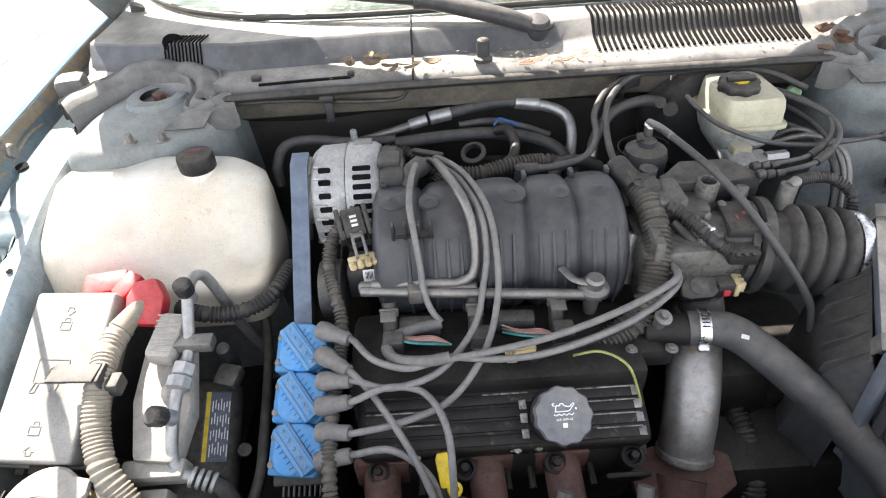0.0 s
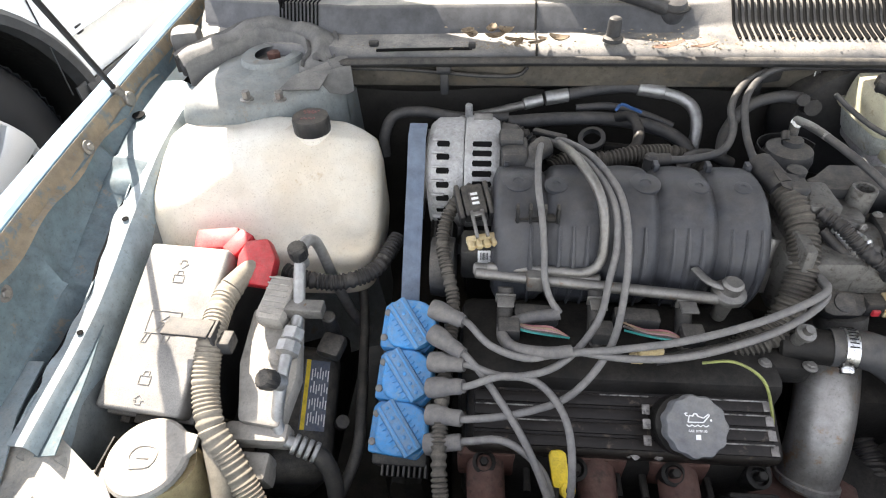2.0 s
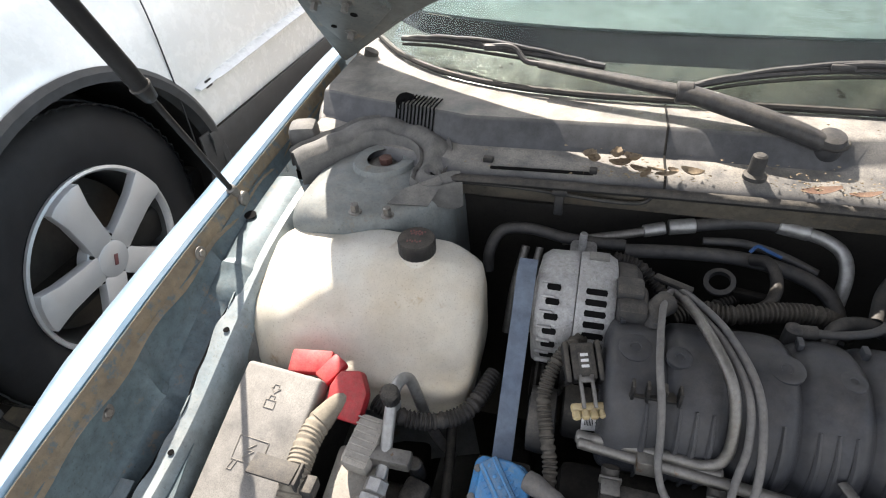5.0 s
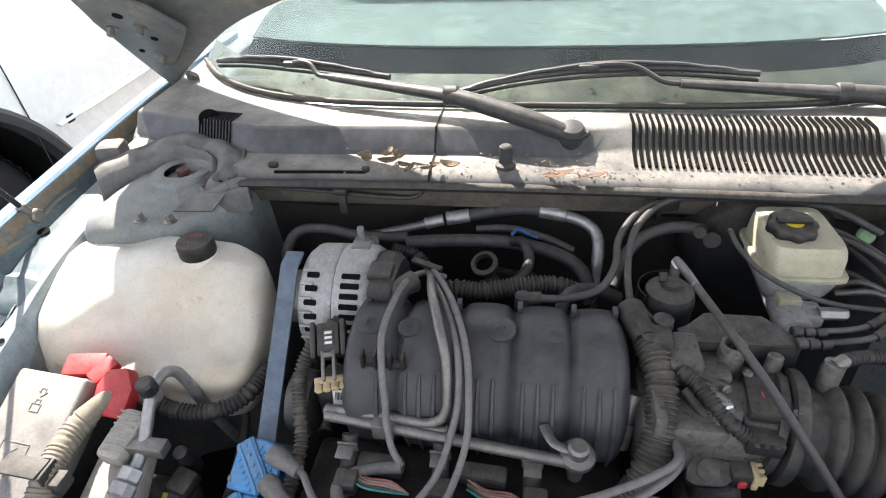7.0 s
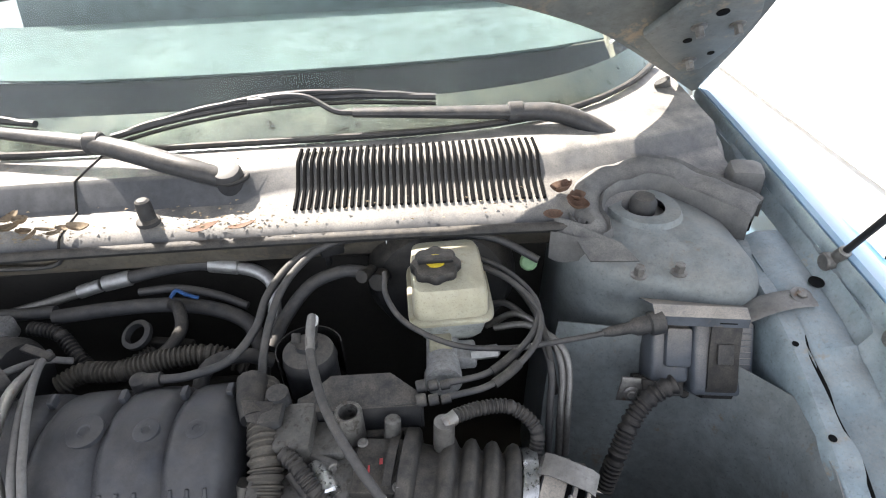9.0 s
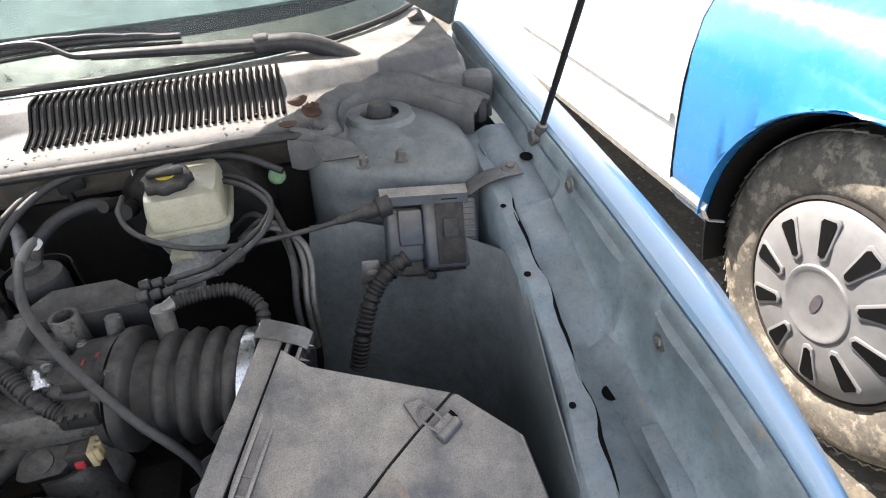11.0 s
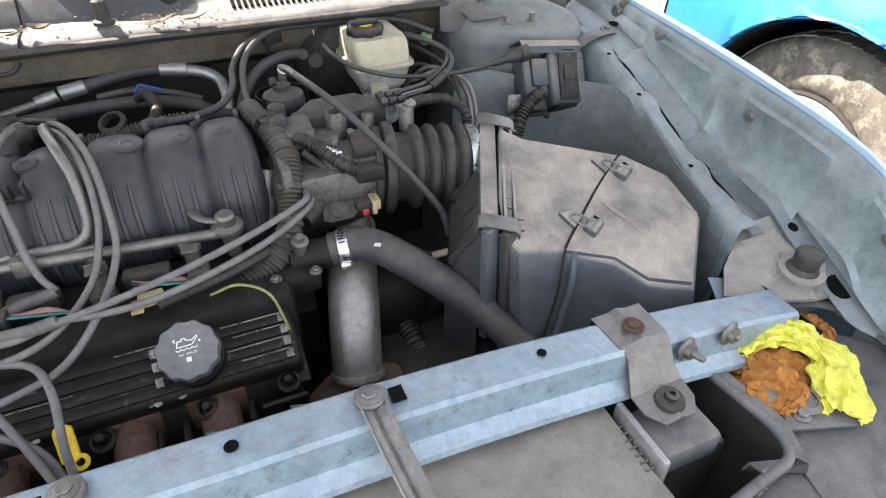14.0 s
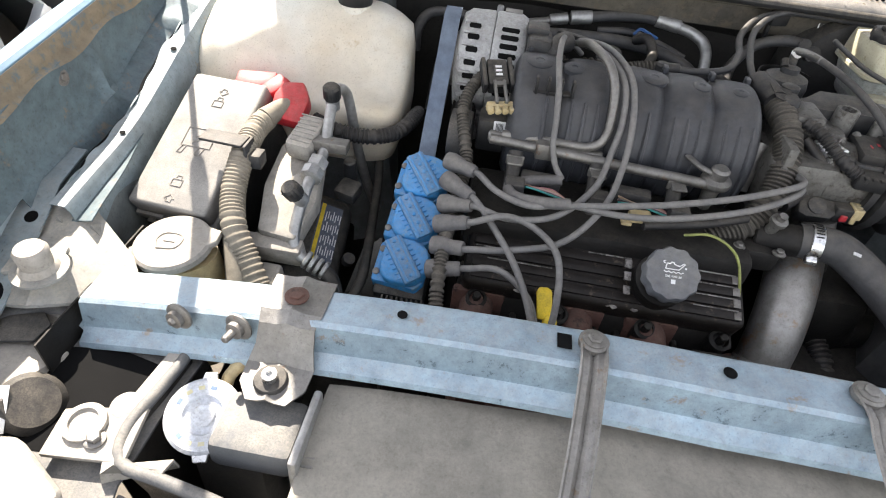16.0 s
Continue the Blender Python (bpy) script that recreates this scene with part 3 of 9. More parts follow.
def cowl_row(x):
    g = base_y(x)
    side = max(0.0, abs(x) - 0.44)
    dip = 0.018 * min(1, side / 0.2)
    f0 = lip_y(x) if abs(x) < 0.44 else 0.600 + 0.35 * min(side, 0.25)
    k = min(1.0, max(0.0, (0.10 - x) / 0.06))      # the step is steep but for the vented part
    mix = lambda a, b: a * (1 - k) + b * k
    return [(x, f0, 0.893 - dip), (x, f0 + 0.004, 0.899 - dip), (x, f0 + 0.02, mix(0.908, 0.9095) - dip), (x, f0 + mix(0.068, 0.062), mix(0.918, 0.912) - dip), (x, f0 + mix(0.078, 0.067), mix(0.923, 0.917) - dip), (x, f0 + mix(0.098, 0.084), mix(0.940, 0.941) - dip * 0.8), (x, f0 + mix(0.108, 0.090), mix(0.944, 0.945) - dip * 0.8), (x, f0 * 0.3 + g * 0.7, 0.944 - dip * 0.5), (x, g + 0.004, 0.942)]


cowl = thing("cowl_panel", (0, 0.68, 0.89), "dusty sun-faded grey plastic cowl panel strewn with leaves", "cowl")
part("panel", sheet([cowl_row(-0.70 + 1.40 * i / 70) for i in range(71)], 0.003), COWLP, cowl, "", 30)
_x = [-0.455 + 0.90 * i / 40 for i in range(41)]
part("rubber_seal", sweep([(x, lip_y(x) - 0.004, 0.897) for x in _x[::4]], 0.008, 10, 0.01, 0.8), RUBBER, cowl, "black rubber hood seal along the edge")
part("seam", sweep([Vector(p) + Vector((0, 0, 0.0012)) for p in cowl_row(-0.165)[1:]], 0.0016, 6, 0.01), DARK, cowl)


def vent(x0, x1, n):
    for i in range(n):
        x = x0 + (x1 - x0) * i / (n - 1)
        row = cowl_row(x)
        pts = [Vector(row[k]) + Vector((0, 0, 0.0025)) for k in ((2, 3, 4, 5, 6) if x > 0 else (3, 4, 5, 6))]
        pts[0] = pts[0].lerp(pts[1], 0.35)
        end = pts[-1] + Vector((0.004 if x < 0 else 0.0, 0.03, 0))
        part("vent_slot", sweep([*pts, end], 0.0024 if x > 0 else 0.0013, 6, 0.012), VOID, cowl)


vent(0.115, 0.425, 36)
vent(-0.557, -0.492, 11)

# ---- windscreen ----
GLASS = bpy.data.materials.new("windscreen_glass")
GLASS.use_nodes = True
_p = GLASS.node_tree.nodes["Principled BSDF"]
_p.inputs["Base Color"].default_value = (0.80, 0.93, 0.88, 1)
_p.inputs["Roughness"].default_value, _p.inputs["Transmission Weight"].default_value, _p.inputs["IOR"].default_value = 0.02, 1.0, 1.22
screen = thing("windshield", (0, 1.0, 0.94), "greenish windshield glass with dusty wiped arcs", "windshield")
_rows = []
for j in range(13):
    s = j / 12
    row = []
    for i in range(33):
        x = (-0.68 + 1.36 * i / 32) * (1 - 0.08 * s)
        row.append((x, base_y(x / (1 - 0.08 * s)) * (1 - s) + s * (1.50 + 0.12 * (x / 0.62) ** 2) + 0.0, 0.945 + s * 0.43 + 0.02 * math.sin(math.pi * s)))
    _rows.append(row)


def _glass_at(x, k):
    """A point of the glass, k of the way up from its base."""
    return (x, base_y(x / (1 - 0.08 * k)) * (1 - k) + k * (1.50 + 0.12 * (x / 0.62) ** 2), 0.945 + k * 0.43 + 0.02 * math.sin(math.pi * k))


glass = part("glass", sheet(_rows, 0.005), GLASS, screen, "clear greenish glass")
glass.visible_shadow = False
_g = GLASS.node_tree
_d = _g.nodes.new("ShaderNodeBsdfDiffuse")
_d.inputs[0].default_value = (0.42, 0.45, 0.42, 1)
_nz, _mr, _mx = _g.nodes.new("ShaderNodeTexNoise"), _g.nodes.new("ShaderNodeMapRange"), _g.nodes.new("ShaderNodeMixShader")
_nz.inputs["Scale"].default_value, _nz.inputs["Detail"].default_value = 7.0, 8.0
_mr.inputs[1].default_value, _mr.inputs[2].default_value, _mr.inputs[3].default_value, _mr.inputs[4].default_value = 0.3, 0.75, 0.0, 0.012
_g.links.new(_nz.outputs[0], _mr.inputs[0]); _g.links.new(_mr.outputs[0], _mx.inputs[0])
_g.links.new(_p.outputs[0], _mx.inputs[1]); _g.links.new(_d.outputs[0], _mx.inputs[2])
_g.links.new(_mx.outputs[0], _g.nodes["Material Output"].inputs[0])
FRIT = mat("black_frit", (0.008, 0.009, 0.010), (0.012, 0.012, 0.013), 0.25, 0, 300, 0.02, 0.25, coarse=10)
_fr = [[Vector(_rows[0][i]).lerp(Vector(_rows[2][i]), k) + Vector((0, 0.004, -0.011)) for i in range(33)] for k in (0.0, 0.25, 0.5)]
part("frit_band", sheet(_fr, 0.001), FRIT, screen, "black printed border along the base of the glass")
part("rubber_edge", sweep([(x, base_y(x) + 0.002, 0.949) for x in [-0.68 + 1.36 * i / 24 for i in range(25)]], 0.005, 8, 0.01), RUBBER, screen)

# ---- raised hood ----
HOODU = mat("hood_underside_paint", (0.12, 0.135, 0.135), (0.16, 0.165, 0.155), 0.5, 0.1, 200, 0.06, 0.0, (0.24, 0.20, 0.15), 0.25, coarse=8)
HM = Matrix.Translation((0, HINGE_Y, HINGE_Z)) @ Matrix.Rotation(radians(-OPEN), 4, "X")


def hood_sheet(inset, lift):
    rows = []
    for j in range(15):
        s = j / 14
        row = []
        for i in range(33):
            q = -1 + 2 * i / 32
            hw = (0.735 - inset) * (1 - 0.06 * s * s)
            x = q * hw
            u0 = 0.302 * (1 - abs(q) ** 2.5) + 0.004
            u1 = 1.12 - 0.10 * q * q - inset
            u = (u0 + inset) * (1 - s) + u1 * s
            z = 0.035 * (1 - q * q) + 0.012 * math.sin(math.pi * min(1, s * 1.1)) - 0.05 * s * s + lift
            if abs(q) > 0.86 and s < 0.25:
                z -= 0.01
            row.append((x, -u, z))
        rows.append(row)
    return rows




def turned(rows):
    return [[HM @ Vector(p) for p in row] for row in rows]


hood = part("hood", sheet(turned(hood_sheet(0.0, 0.016)), 0.0015), PAINT, sedan, "raised light blue hood")
inner = part("hood_inner_panel", sheet(turned(hood_sheet(0.004, 0.0)), 0.0015), HOODU, hood, "dusty grey underside of the hood")
_edge = hood_sheet(0.0, 0.008)
part("hood_rim", sweep([HM @ Vector(p) for p in _edge[0][::2]], 0.0075, 8, 0.02), HOODU, hood)
for q in (1, -1):
    part("hood_side_rim", sweep([HM @ Vector(r[-1 if q > 0 else 0]) for r in _edge[::2]], 0.0075, 8, 0.03), HOODU, hood)
    # hinge reinforcement on the underside, with its studs and holes
    hp_ = [(0.575, -0.215), (0.625, -0.150), (0.672, -0.098), (0.700, -0.105), (0.712, -0.160), (0.712, -0.250), (0.690, -0.305), (0.640, -0.315), (0.600, -0.280)]
    rp = part("hinge_reinforcement", prism([(q * x, y) for x, y in (hp_ if q > 0 else hp_[::-1])], 0.012, 0.003, HM @ Matrix.Translation((0, 0, -0.018))), HOODU, inner, "pressed hinge plate on the hood's underside")
    for dx, dy, r in ((0.640, -0.200, 0.006), (0.655, -0.268, 0.008), (0.690, -0.160, 0.005)):
        part("pressed_hole", lathe([(r, 0), (r, 0.001)], HM @ basis((q * dx, dy, -0.0184), z=(0, 0, -1)), 16), VOID, rp)
    for dx, dy in ((0.668, -0.140), (0.640, -0.235), (0.690, -0.235)):
        part("plate_stud", bolt(HM @ Vector((q * dx, dy, -0.018)), 0.006, 0.014, HM.to_3x3() @ Vector((0, 0, -1)), 1.7), STEEL, rp)
    # hinge arm from the body to the hood's corner
    part("hinge_arm", sweep([(q * 0.665, 0.80, 0.872), (q * 0.672, 0.86, 0.895), (q * 0.68, 0.93, 0.915), tuple(HM @ Vector((q * 0.66, -0.06, -0.012)))], 0.013, 8, 0.02, 0.35), STEEL, sedan)
    hb = part("hinge_bracket", prism([(-0.022, -0.06), (0.012, -0.065), (0.024, -0.02), (0.020, 0.06), (-0.02, 0.06)], 0.006, 0.002, basis((q * 0.668, 0.79, 0.866), z=(-0.25 * q, -0.2, 1), x=(1, 0, 0))), GREYP, sedan)
    for dy in (-0.045, 0.03):
        part("hinge_bolt", bolt((q * 0.668, 0.79 + dy, 0.874 + 0.2 * dy), 0.008, 0.008, (-0.25 * q, -0.2, 1)), STEEL, hb)
    part("hinge_link", sweep([(q * 0.69, 0.72, 0.875), (q * 0.70, 0.78, 0.905), (q * 0.695, 0.85, 0.915)], 0.010, 8, 0.01, 0.4), STEEL, hb)
    part("corner_bracket", join(box((q * 0.700, 0.745, 0.868), (0.03, 0.05, 0.028), 0.004, rz=12 * q), box((q * 0.672, 0.725, 0.860), (0.05, 0.02, 0.006), 0.002, rz=-20 * q)), STEEL, sedan)
    part("loom_stub", sweep([(q * 0.645, 0.70, 0.868), (q * 0.655, 0.74, 0.872), (q * 0.64, 0.78, 0.868)], 0.012, 10), LOOM, sedan)
    part("gap_floor", box((q * 0.66, 0.85, 0.82), (0.14, 0.34, 0.02), 0.002), DARK, sedan)


def gas_strut(s):
    a, b = Vector((s * 0.735, 0.527, 0.872)), Vector((s * 0.748, 0.205, 1.56))
    d = (b - a).normalized()
    t = thing("gas_strut", a, "black gas strut propping up the hood", "strut", "hood struts")
    part("rod", rod(a + d * 0.012, a + d * 0.30, 0.004, seg=12), BLACKP, t)
    part("cylinder", join(rod(a + d * 0.225, b, 0.0105, seg=16, bev=0.003), rod(a + d * 0.205, a + d * 0.228, 0.0085, 0.012, 16, 0.002)), BLACKP, t)
    part("end_socket", join(rod(a - d * 0.006, a + d * 0.026, 0.009, 0.007, 14, 0.002), rod(a + Vector((-s * 0.012, 0, 0)), a + Vector((s * 0.004, 0, 0)), 0.011, seg=16, bev=0.002)), STEEL, t)
    part("ball_bracket", box(a + Vector((s * 0.004, -0.012, -0.016)), (0.008, 0.045, 0.035), 0.003), STEEL, t)


for _s in (-1, 1):
    gas_strut(_s)

# ---- engine: intake plenum ----
def wires(name, pts, r, m, label, category, group="", rib=0.0, pitch=0.005, seg=10):
    return single(name, sweep(pts, r * (0.9 if rib else 0.78 if r > 0.0045 else 0.9), seg, 0.006, 1.0, rib, pitch), m, label, category, group)


def letters(text, size, m, mt, parent, name="lettering"):
    cu = bpy.data.curves.new(name, "FONT")
    cu.body, cu.size, cu.align_x, cu.align_y, cu.extrude = text, size, "CENTER", "CENTER", 0.0003
    tmp = bpy.data.objects.new("tmp", cu)
    scene.collection.objects.link(tmp)
    me = bpy.data.meshes.new_from_object(tmp.evaluated_get(bpy.context.evaluated_depsgraph_get()))
    bpy.data.objects.remove(tmp)
    bm = bmesh.new()
    bm.from_mesh(me)
    bpy.data.meshes.remove(me)
    bm.transform(m)
    return part(name, bm, mt, parent)


engine = thing("engine", (-0.09, 0.28, 0.45), "grimy dark engine block between the cylinder heads", "engine")
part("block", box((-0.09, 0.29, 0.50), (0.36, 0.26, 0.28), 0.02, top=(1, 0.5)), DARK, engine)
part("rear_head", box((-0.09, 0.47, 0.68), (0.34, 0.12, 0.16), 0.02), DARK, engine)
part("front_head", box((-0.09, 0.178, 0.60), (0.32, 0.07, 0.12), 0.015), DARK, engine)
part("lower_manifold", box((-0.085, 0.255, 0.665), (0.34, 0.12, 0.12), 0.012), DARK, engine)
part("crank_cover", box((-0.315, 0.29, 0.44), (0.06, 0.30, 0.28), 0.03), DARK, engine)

PX0, PX1 = -0.222, 0.088
PC, PR = Vector((0, 0.386, 0.762)), 0.083
plenum = thing("intake_plenum", (-0.07, 0.38, 0.68), "dusty black ribbed plastic intake plenum on the engine", "intake plenum")


def plenum_r(u):
    q = (u * 5) % 1.0
    groove = math.exp(-((min(q, 1 - q)) / 0.09) ** 2)
    end = 0.0
    if u < 0.03:
        end = (1 - u / 0.03) ** 2 * 0.012
    if u > 0.95:
        end = ((u - 0.95) / 0.05) ** 2 * 0.018
    return PR - 0.0068 * groove * (0.3 if u < 0.05 or u > 0.97 else 1) + 0.003 * math.sin(math.pi * q) - end


_v, _f, _n, _k = [], [], 81, 30
for i in range(_n):
    u = i / (_n - 1)
    for j in range(_k):
        a = radians(-62 + 255 * j / (_k - 1))
        r = plenum_r(u)
        _v.append((PX0 + (PX1 - PX0) * u, PC.y - r * math.cos(a) * 1.02, PC.z + r * math.sin(a) * (1.03 if math.sin(a) > 0 else 0.9)))
for i in range(_n - 1):
    for j in range(_k - 1):
        _f.append((i * _k + j, i * _k + j + 1, (i + 1) * _k + j + 1, (i + 1) * _k + j))
_f.append(tuple(range(_k)))
_f.append(tuple(range((_n - 1) * _k, _n * _k))[::-1])
part("plenum_shell", geo(_v, _f), PLENUM, plenum, "", 50)
for i in range(17):
    u = 0.14 + 0.80 * i / 16
    if abs((u * 5) % 1.0 - 0.5) > 0.36:
        continue
    x, r = PX0 + (PX1 - PX0) * u, plenum_r(u) + 0.0005
    part("rib", sweep([(x, PC.y - r * math.cos(radians(a)) * 1.02, PC.z + r * math.sin(radians(a)) * 1.03) for a in (46, 28, 10, -8, -26)], lambda s: 0.0034 * (0.5 + 2 * s * (1 - s)), 6, 0.01), PLENUM, plenum)
for x, y, r in ((-0.193, 0.376, 0.017), (-0.150, 0.372, 0.013), (-0.050, 0.377, 0.017), (0.008, 0.374, 0.012), (0.055, 0.372, 0.010)):
    z = PC.z + math.sqrt(max(0, (PR * 1.03) ** 2 - (y - PC.y) ** 2)) + 0.0015
    part("cast_pad", lathe([(r, -0.004), (r, 0.0012), (r - 0.0015, 0.0022), (r * 0.35, 0.0022), (r * 0.3, 0.001)], basis((x, y, z), z=(0, -0.13, 1)), 24), PLENUM, plenum)
for x in (-0.206, -0.172, -0.10, -0.03, 0.03, 0.075):
    part("rear_stud", box((x, 0.418, 0.846), (0.006, 0.012, 0.01), 0.001), PLENUM, plenum)
# wire holder on the plenum's front
_h = [box((-0.172 + dx, 0.330, 0.838), (0.0035, 0.012, 0.02), 0.001) for dx in (-0.022, -0.008, 0.008, 0.022)]
part("wire_holder", join(box((-0.172, 0.334, 0.829), (0.05, 0.012, 0.004), 0.001), *_h), BLACKP, plenum)

# sensor with a barcode sticker at the plenum's end
sensor = thing("ignition_sensor", (-0.235, 0.33, 0.73), "black plastic sensor housing with a barcode sticker", "sensor")
part("housing", box((-0.236, 0.352, 0.757), (0.046, 0.045, 0.045), 0.006), BLACKP, sensor)
_m = basis((-0.230, 0.3292, 0.772), x=(1, 0.06, 0), y=(0.0, 0.35, 0.94))
part("sticker", prism([(-0.0075, -0.009), (0.0075, -0.009), (0.0075, 0.009), (-0.0075, 0.009)], 0.0006, 0, _m), WHITE, sensor, "white barcode sticker")
for k in range(6):
    part("barcode_bar", box((-0.004 + k * 0.0016, 0.002, 0.0009), (0.0008, 0.009, 0.0004), 0, _m), DARK, sensor)
conn = thing("sensor_plug", (-0.25, 0.335, 0.79), "black wiring plug with a yellow locking clip", "connector")
PLM = basis((-0.241, 0.352, 0.824), x=(1, 0.25, 0.05), y=(0.05, 0.86, 0.42))
part("body", join(box((0, 0.012, -0.004), (0.026, 0.040, 0.020), 0.003, PLM), box((-0.017, 0.012, -0.002), (0.006, 0.044, 0.018), 0.002, PLM), box((0.017, 0.012, -0.002), (0.006, 0.044, 0.018), 0.002, PLM)), BLACKP, conn)
part("tag", box((0.001, 0.012, 0.0066), (0.012, 0.018, 0.0008), 0, PLM), GREYP, conn)
for k in range(3):
    part("print_bar", box((0.001, 0.006 + 0.006 * k, 0.0074), (0.008, 0.003, 0.0005), 0, PLM), WHITE, conn)
part("latch", join(*[box((dx, -0.020, 0.006), (0.004, 0.034, 0.005), 0.001, PLM) for dx in (-0.006, 0.006)], box((0, -0.008, 0.006), (0.016, 0.006, 0.005), 0.001, PLM)), STEEL, conn)
part("lock_clip", join(box((0.0, -0.034, -0.004), (0.036, 0.008, 0.011), 0.002, PLM), *[lathe([(0.0045, 0), (0.0045, 0.008), (0.003, 0.0095)], PLM @ basis((-0.0135 + 0.009 * i, -0.037, -0.003), z=(0, -1, 0.2)), 10) for i in range(4)]), NATURY, conn, "yellow-tan plastic clip")

# ---- alternator ----
AX = Vector((-0.25, 0.478, 0.792))
alt = thing("alternator", (-0.25, 0.48, 0.71), "dull grey cast aluminium alternator with slotted vents", "alternator")
_m = basis((0, AX.y, AX.z), z=(1, 0, 0), x=(0, -1, 0))
part("drive_housing", lathe([(0.045, -0.307), (0.066, -0.303), (0.0735, -0.293), (0.0745, -0.262), (0.0725, -0.2585)], _m, 40), ALU, alt)
part("rear_housing", lathe([(0.0735, -0.2575), (0.075, -0.255), (0.0745, -0.222), (0.070, -0.214), (0.055, -0.211)], _m, 40), ALU, alt)
part("rear_cover", lathe([(0.066, -0.2125), (0.068, -0.209), (0.066, -0.192), (0.058, -0.184), (0.02, -0.182)], _m, 32), GREYP, alt, "dark plastic rear cover")
for x, n, a0, a1, hl in ((-0.284, 7, -18, 62, 0.007), (-0.236, 8, -6, 62, 0.011)):
    for i in range(n):
        a = radians(a0 + (a1 - a0) * i / (n - 1))
        d = Vector((0, -math.cos(a), math.sin(a)))
        q = Vector((x, AX.y, AX.z)) + d * 0.0738
        part("vent_slot", prism([(-hl, -0.0036), (hl, -0.0036), (hl + 0.0012, 0), (hl, 0.0036), (-hl, 0.0036), (-hl - 0.0012, 0)], 0.0016, 0, basis(q, x=(1, 0, 0), y=d.cross(Vector((1, 0, 0))))), VOID, alt)
        if hl < 0.01:
            part("edge_fin", box((0, 0.0052, 0.001), (0.016, 0.0028, 0.005), 0.001, basis(q + Vector((-0.006, 0, 0)), x=(1, 0, 0), y=d.cross(Vector((1, 0, 0))))), ALU, alt)
part("clamp_bolt", bolt((-0.257, 0.400, 0.740), 0.006, 0.006, (0, -1, 0.2)), STEEL, alt)
part("brush_cover", join(box((-0.196, 0.440, 0.838), (0.034, 0.05, 0.046), 0.008), box((-0.200, 0.452, 0.862), (0.03, 0.03, 0.012), 0.004)), GREYP, alt, "dusty blue-grey plastic end cover")
part("lug", join(box((-0.255, 0.552, 0.812), (0.035, 0.06, 0.03), 0.006), rod((-0.257, 0.56, 0.80), (-0.257, 0.561, 0.852), 0.006, 0.005, 12, 0.001)), ALU, alt)
part("lower_ear", box((-0.278, 0.432, 0.726), (0.038, 0.05, 0.05), 0.01), ALU, alt)
part("terminal_boot", sweep([(-0.184, 0.408, 0.822), (-0.176, 0.416, 0.838), (-0.172, 0.432, 0.852), (-0.160, 0.448, 0.852)], lambda s: 0.008 + 0.006 * s, 14), GREYP, alt, "grey rubber terminal boot")
part("spec_plate", box((-0.236, 0.4985, 0.8655), (0.024, 0.016, 0.003), 0.001), STEEL, alt)

# belt and its pulleys
drive = thing("belt_drive", (-0.318, 0.38, 0.60), "ribbed serpentine belt running over its pulleys", "drive belt")
_side = [(0.476, 0.868), (0.452, 0.864), (0.437, 0.850), (0.415, 0.828), (0.38, 0.797), (0.335, 0.757), (0.29, 0.716), (0.24, 0.67), (0.2, 0.635)]
part("belt", sheet([[(-0.3285, y, z), (-0.3065, y, z)] for y, z in _side], 0.004), BELT, drive, "blue-grey sunlit back of the belt")
_m = basis((0, AX.y, AX.z), z=(1, 0, 0))
part("alternator_pulley", lathe([(0.03, -0.331), (0.036, -0.33), (0.034, -0.318), (0.036, -0.306), (0.03, -0.304)], _m, 28), STEEL, drive)
part("idler_pulley", lathe([(0.02, -0.296), (0.036, -0.294), (0.038, -0.28), (0.036, -0.266), (0.02, -0.264)], basis((0, 0.345, 0.742), z=(1, 0, 0)), 30), GREYP, drive, "dull grey tensioner pulley")
part("crank_pulley", lathe([(0.03, -0.335), (0.07, -0.33), (0.072, -0.31), (0.03, -0.305)], basis((0, 0.24, 0.56), z=(1, 0, 0)), 30), DARK, drive)
part("rib_pulley", lathe([(0.02, -0.30), *[(0.03 - 0.003 * (i % 2), -0.299 + 0.0035 * i) for i in range(9)], (0.02, -0.266)], basis((0, 0.40, 0.735), z=(1, 0, 0)), 26), DARK, drive)

# ---- front valve cover and oil cap ----
VN = Vector((0, -0.39, 0.92)).normalized()
VM = basis((-0.084, 0.178, 0.698), x=(1, 0, 0), y=(0, 0.92, 0.39))
cover = thing("valve_cover", (-0.095, 0.15, 0.64), "black ribbed valve cover with scratched worn edges", "valve cover")
part("cover_shell", box((0, 0, -0.024), (0.322, 0.092, 0.048), 0.010, VM, 3), COVER, cover)
part("cover_flange", box((0, -0.002, -0.05), (0.330, 0.104, 0.008), 0.003, VM), COVER, cover)
for k in range(4):
    part("cover_rib", box((0.0, -0.034 + 0.0145 * k, 0.0012), (0.304, 0.0115, 0.0040), 0.0016, VM), COVER, cover)
for x0, x1, k in ((-0.135, -0.06, 1), (0.06, 0.150, 1), (0.095, 0.150, 2), (-0.150, -0.09, 2), (0.085, 0.150, 3), (-0.02, 0.03, 3), (0.10, 0.150, 0)):
    part("worn_edge", box(((x0 + x1) / 2, -0.0287 + 0.0145 * k, 0.0032), (x1 - x0, 0.0016, 0.0006), 0.0002, VM), WORN, cover, "bare scratched metal edge")
for k in range(4):
    part("worn_end", box((0.149, -0.034 + 0.0145 * k, 0.0032), (0.008, 0.010, 0.0008), 0.0003, VM), WORN, cover)
random.seed(8)
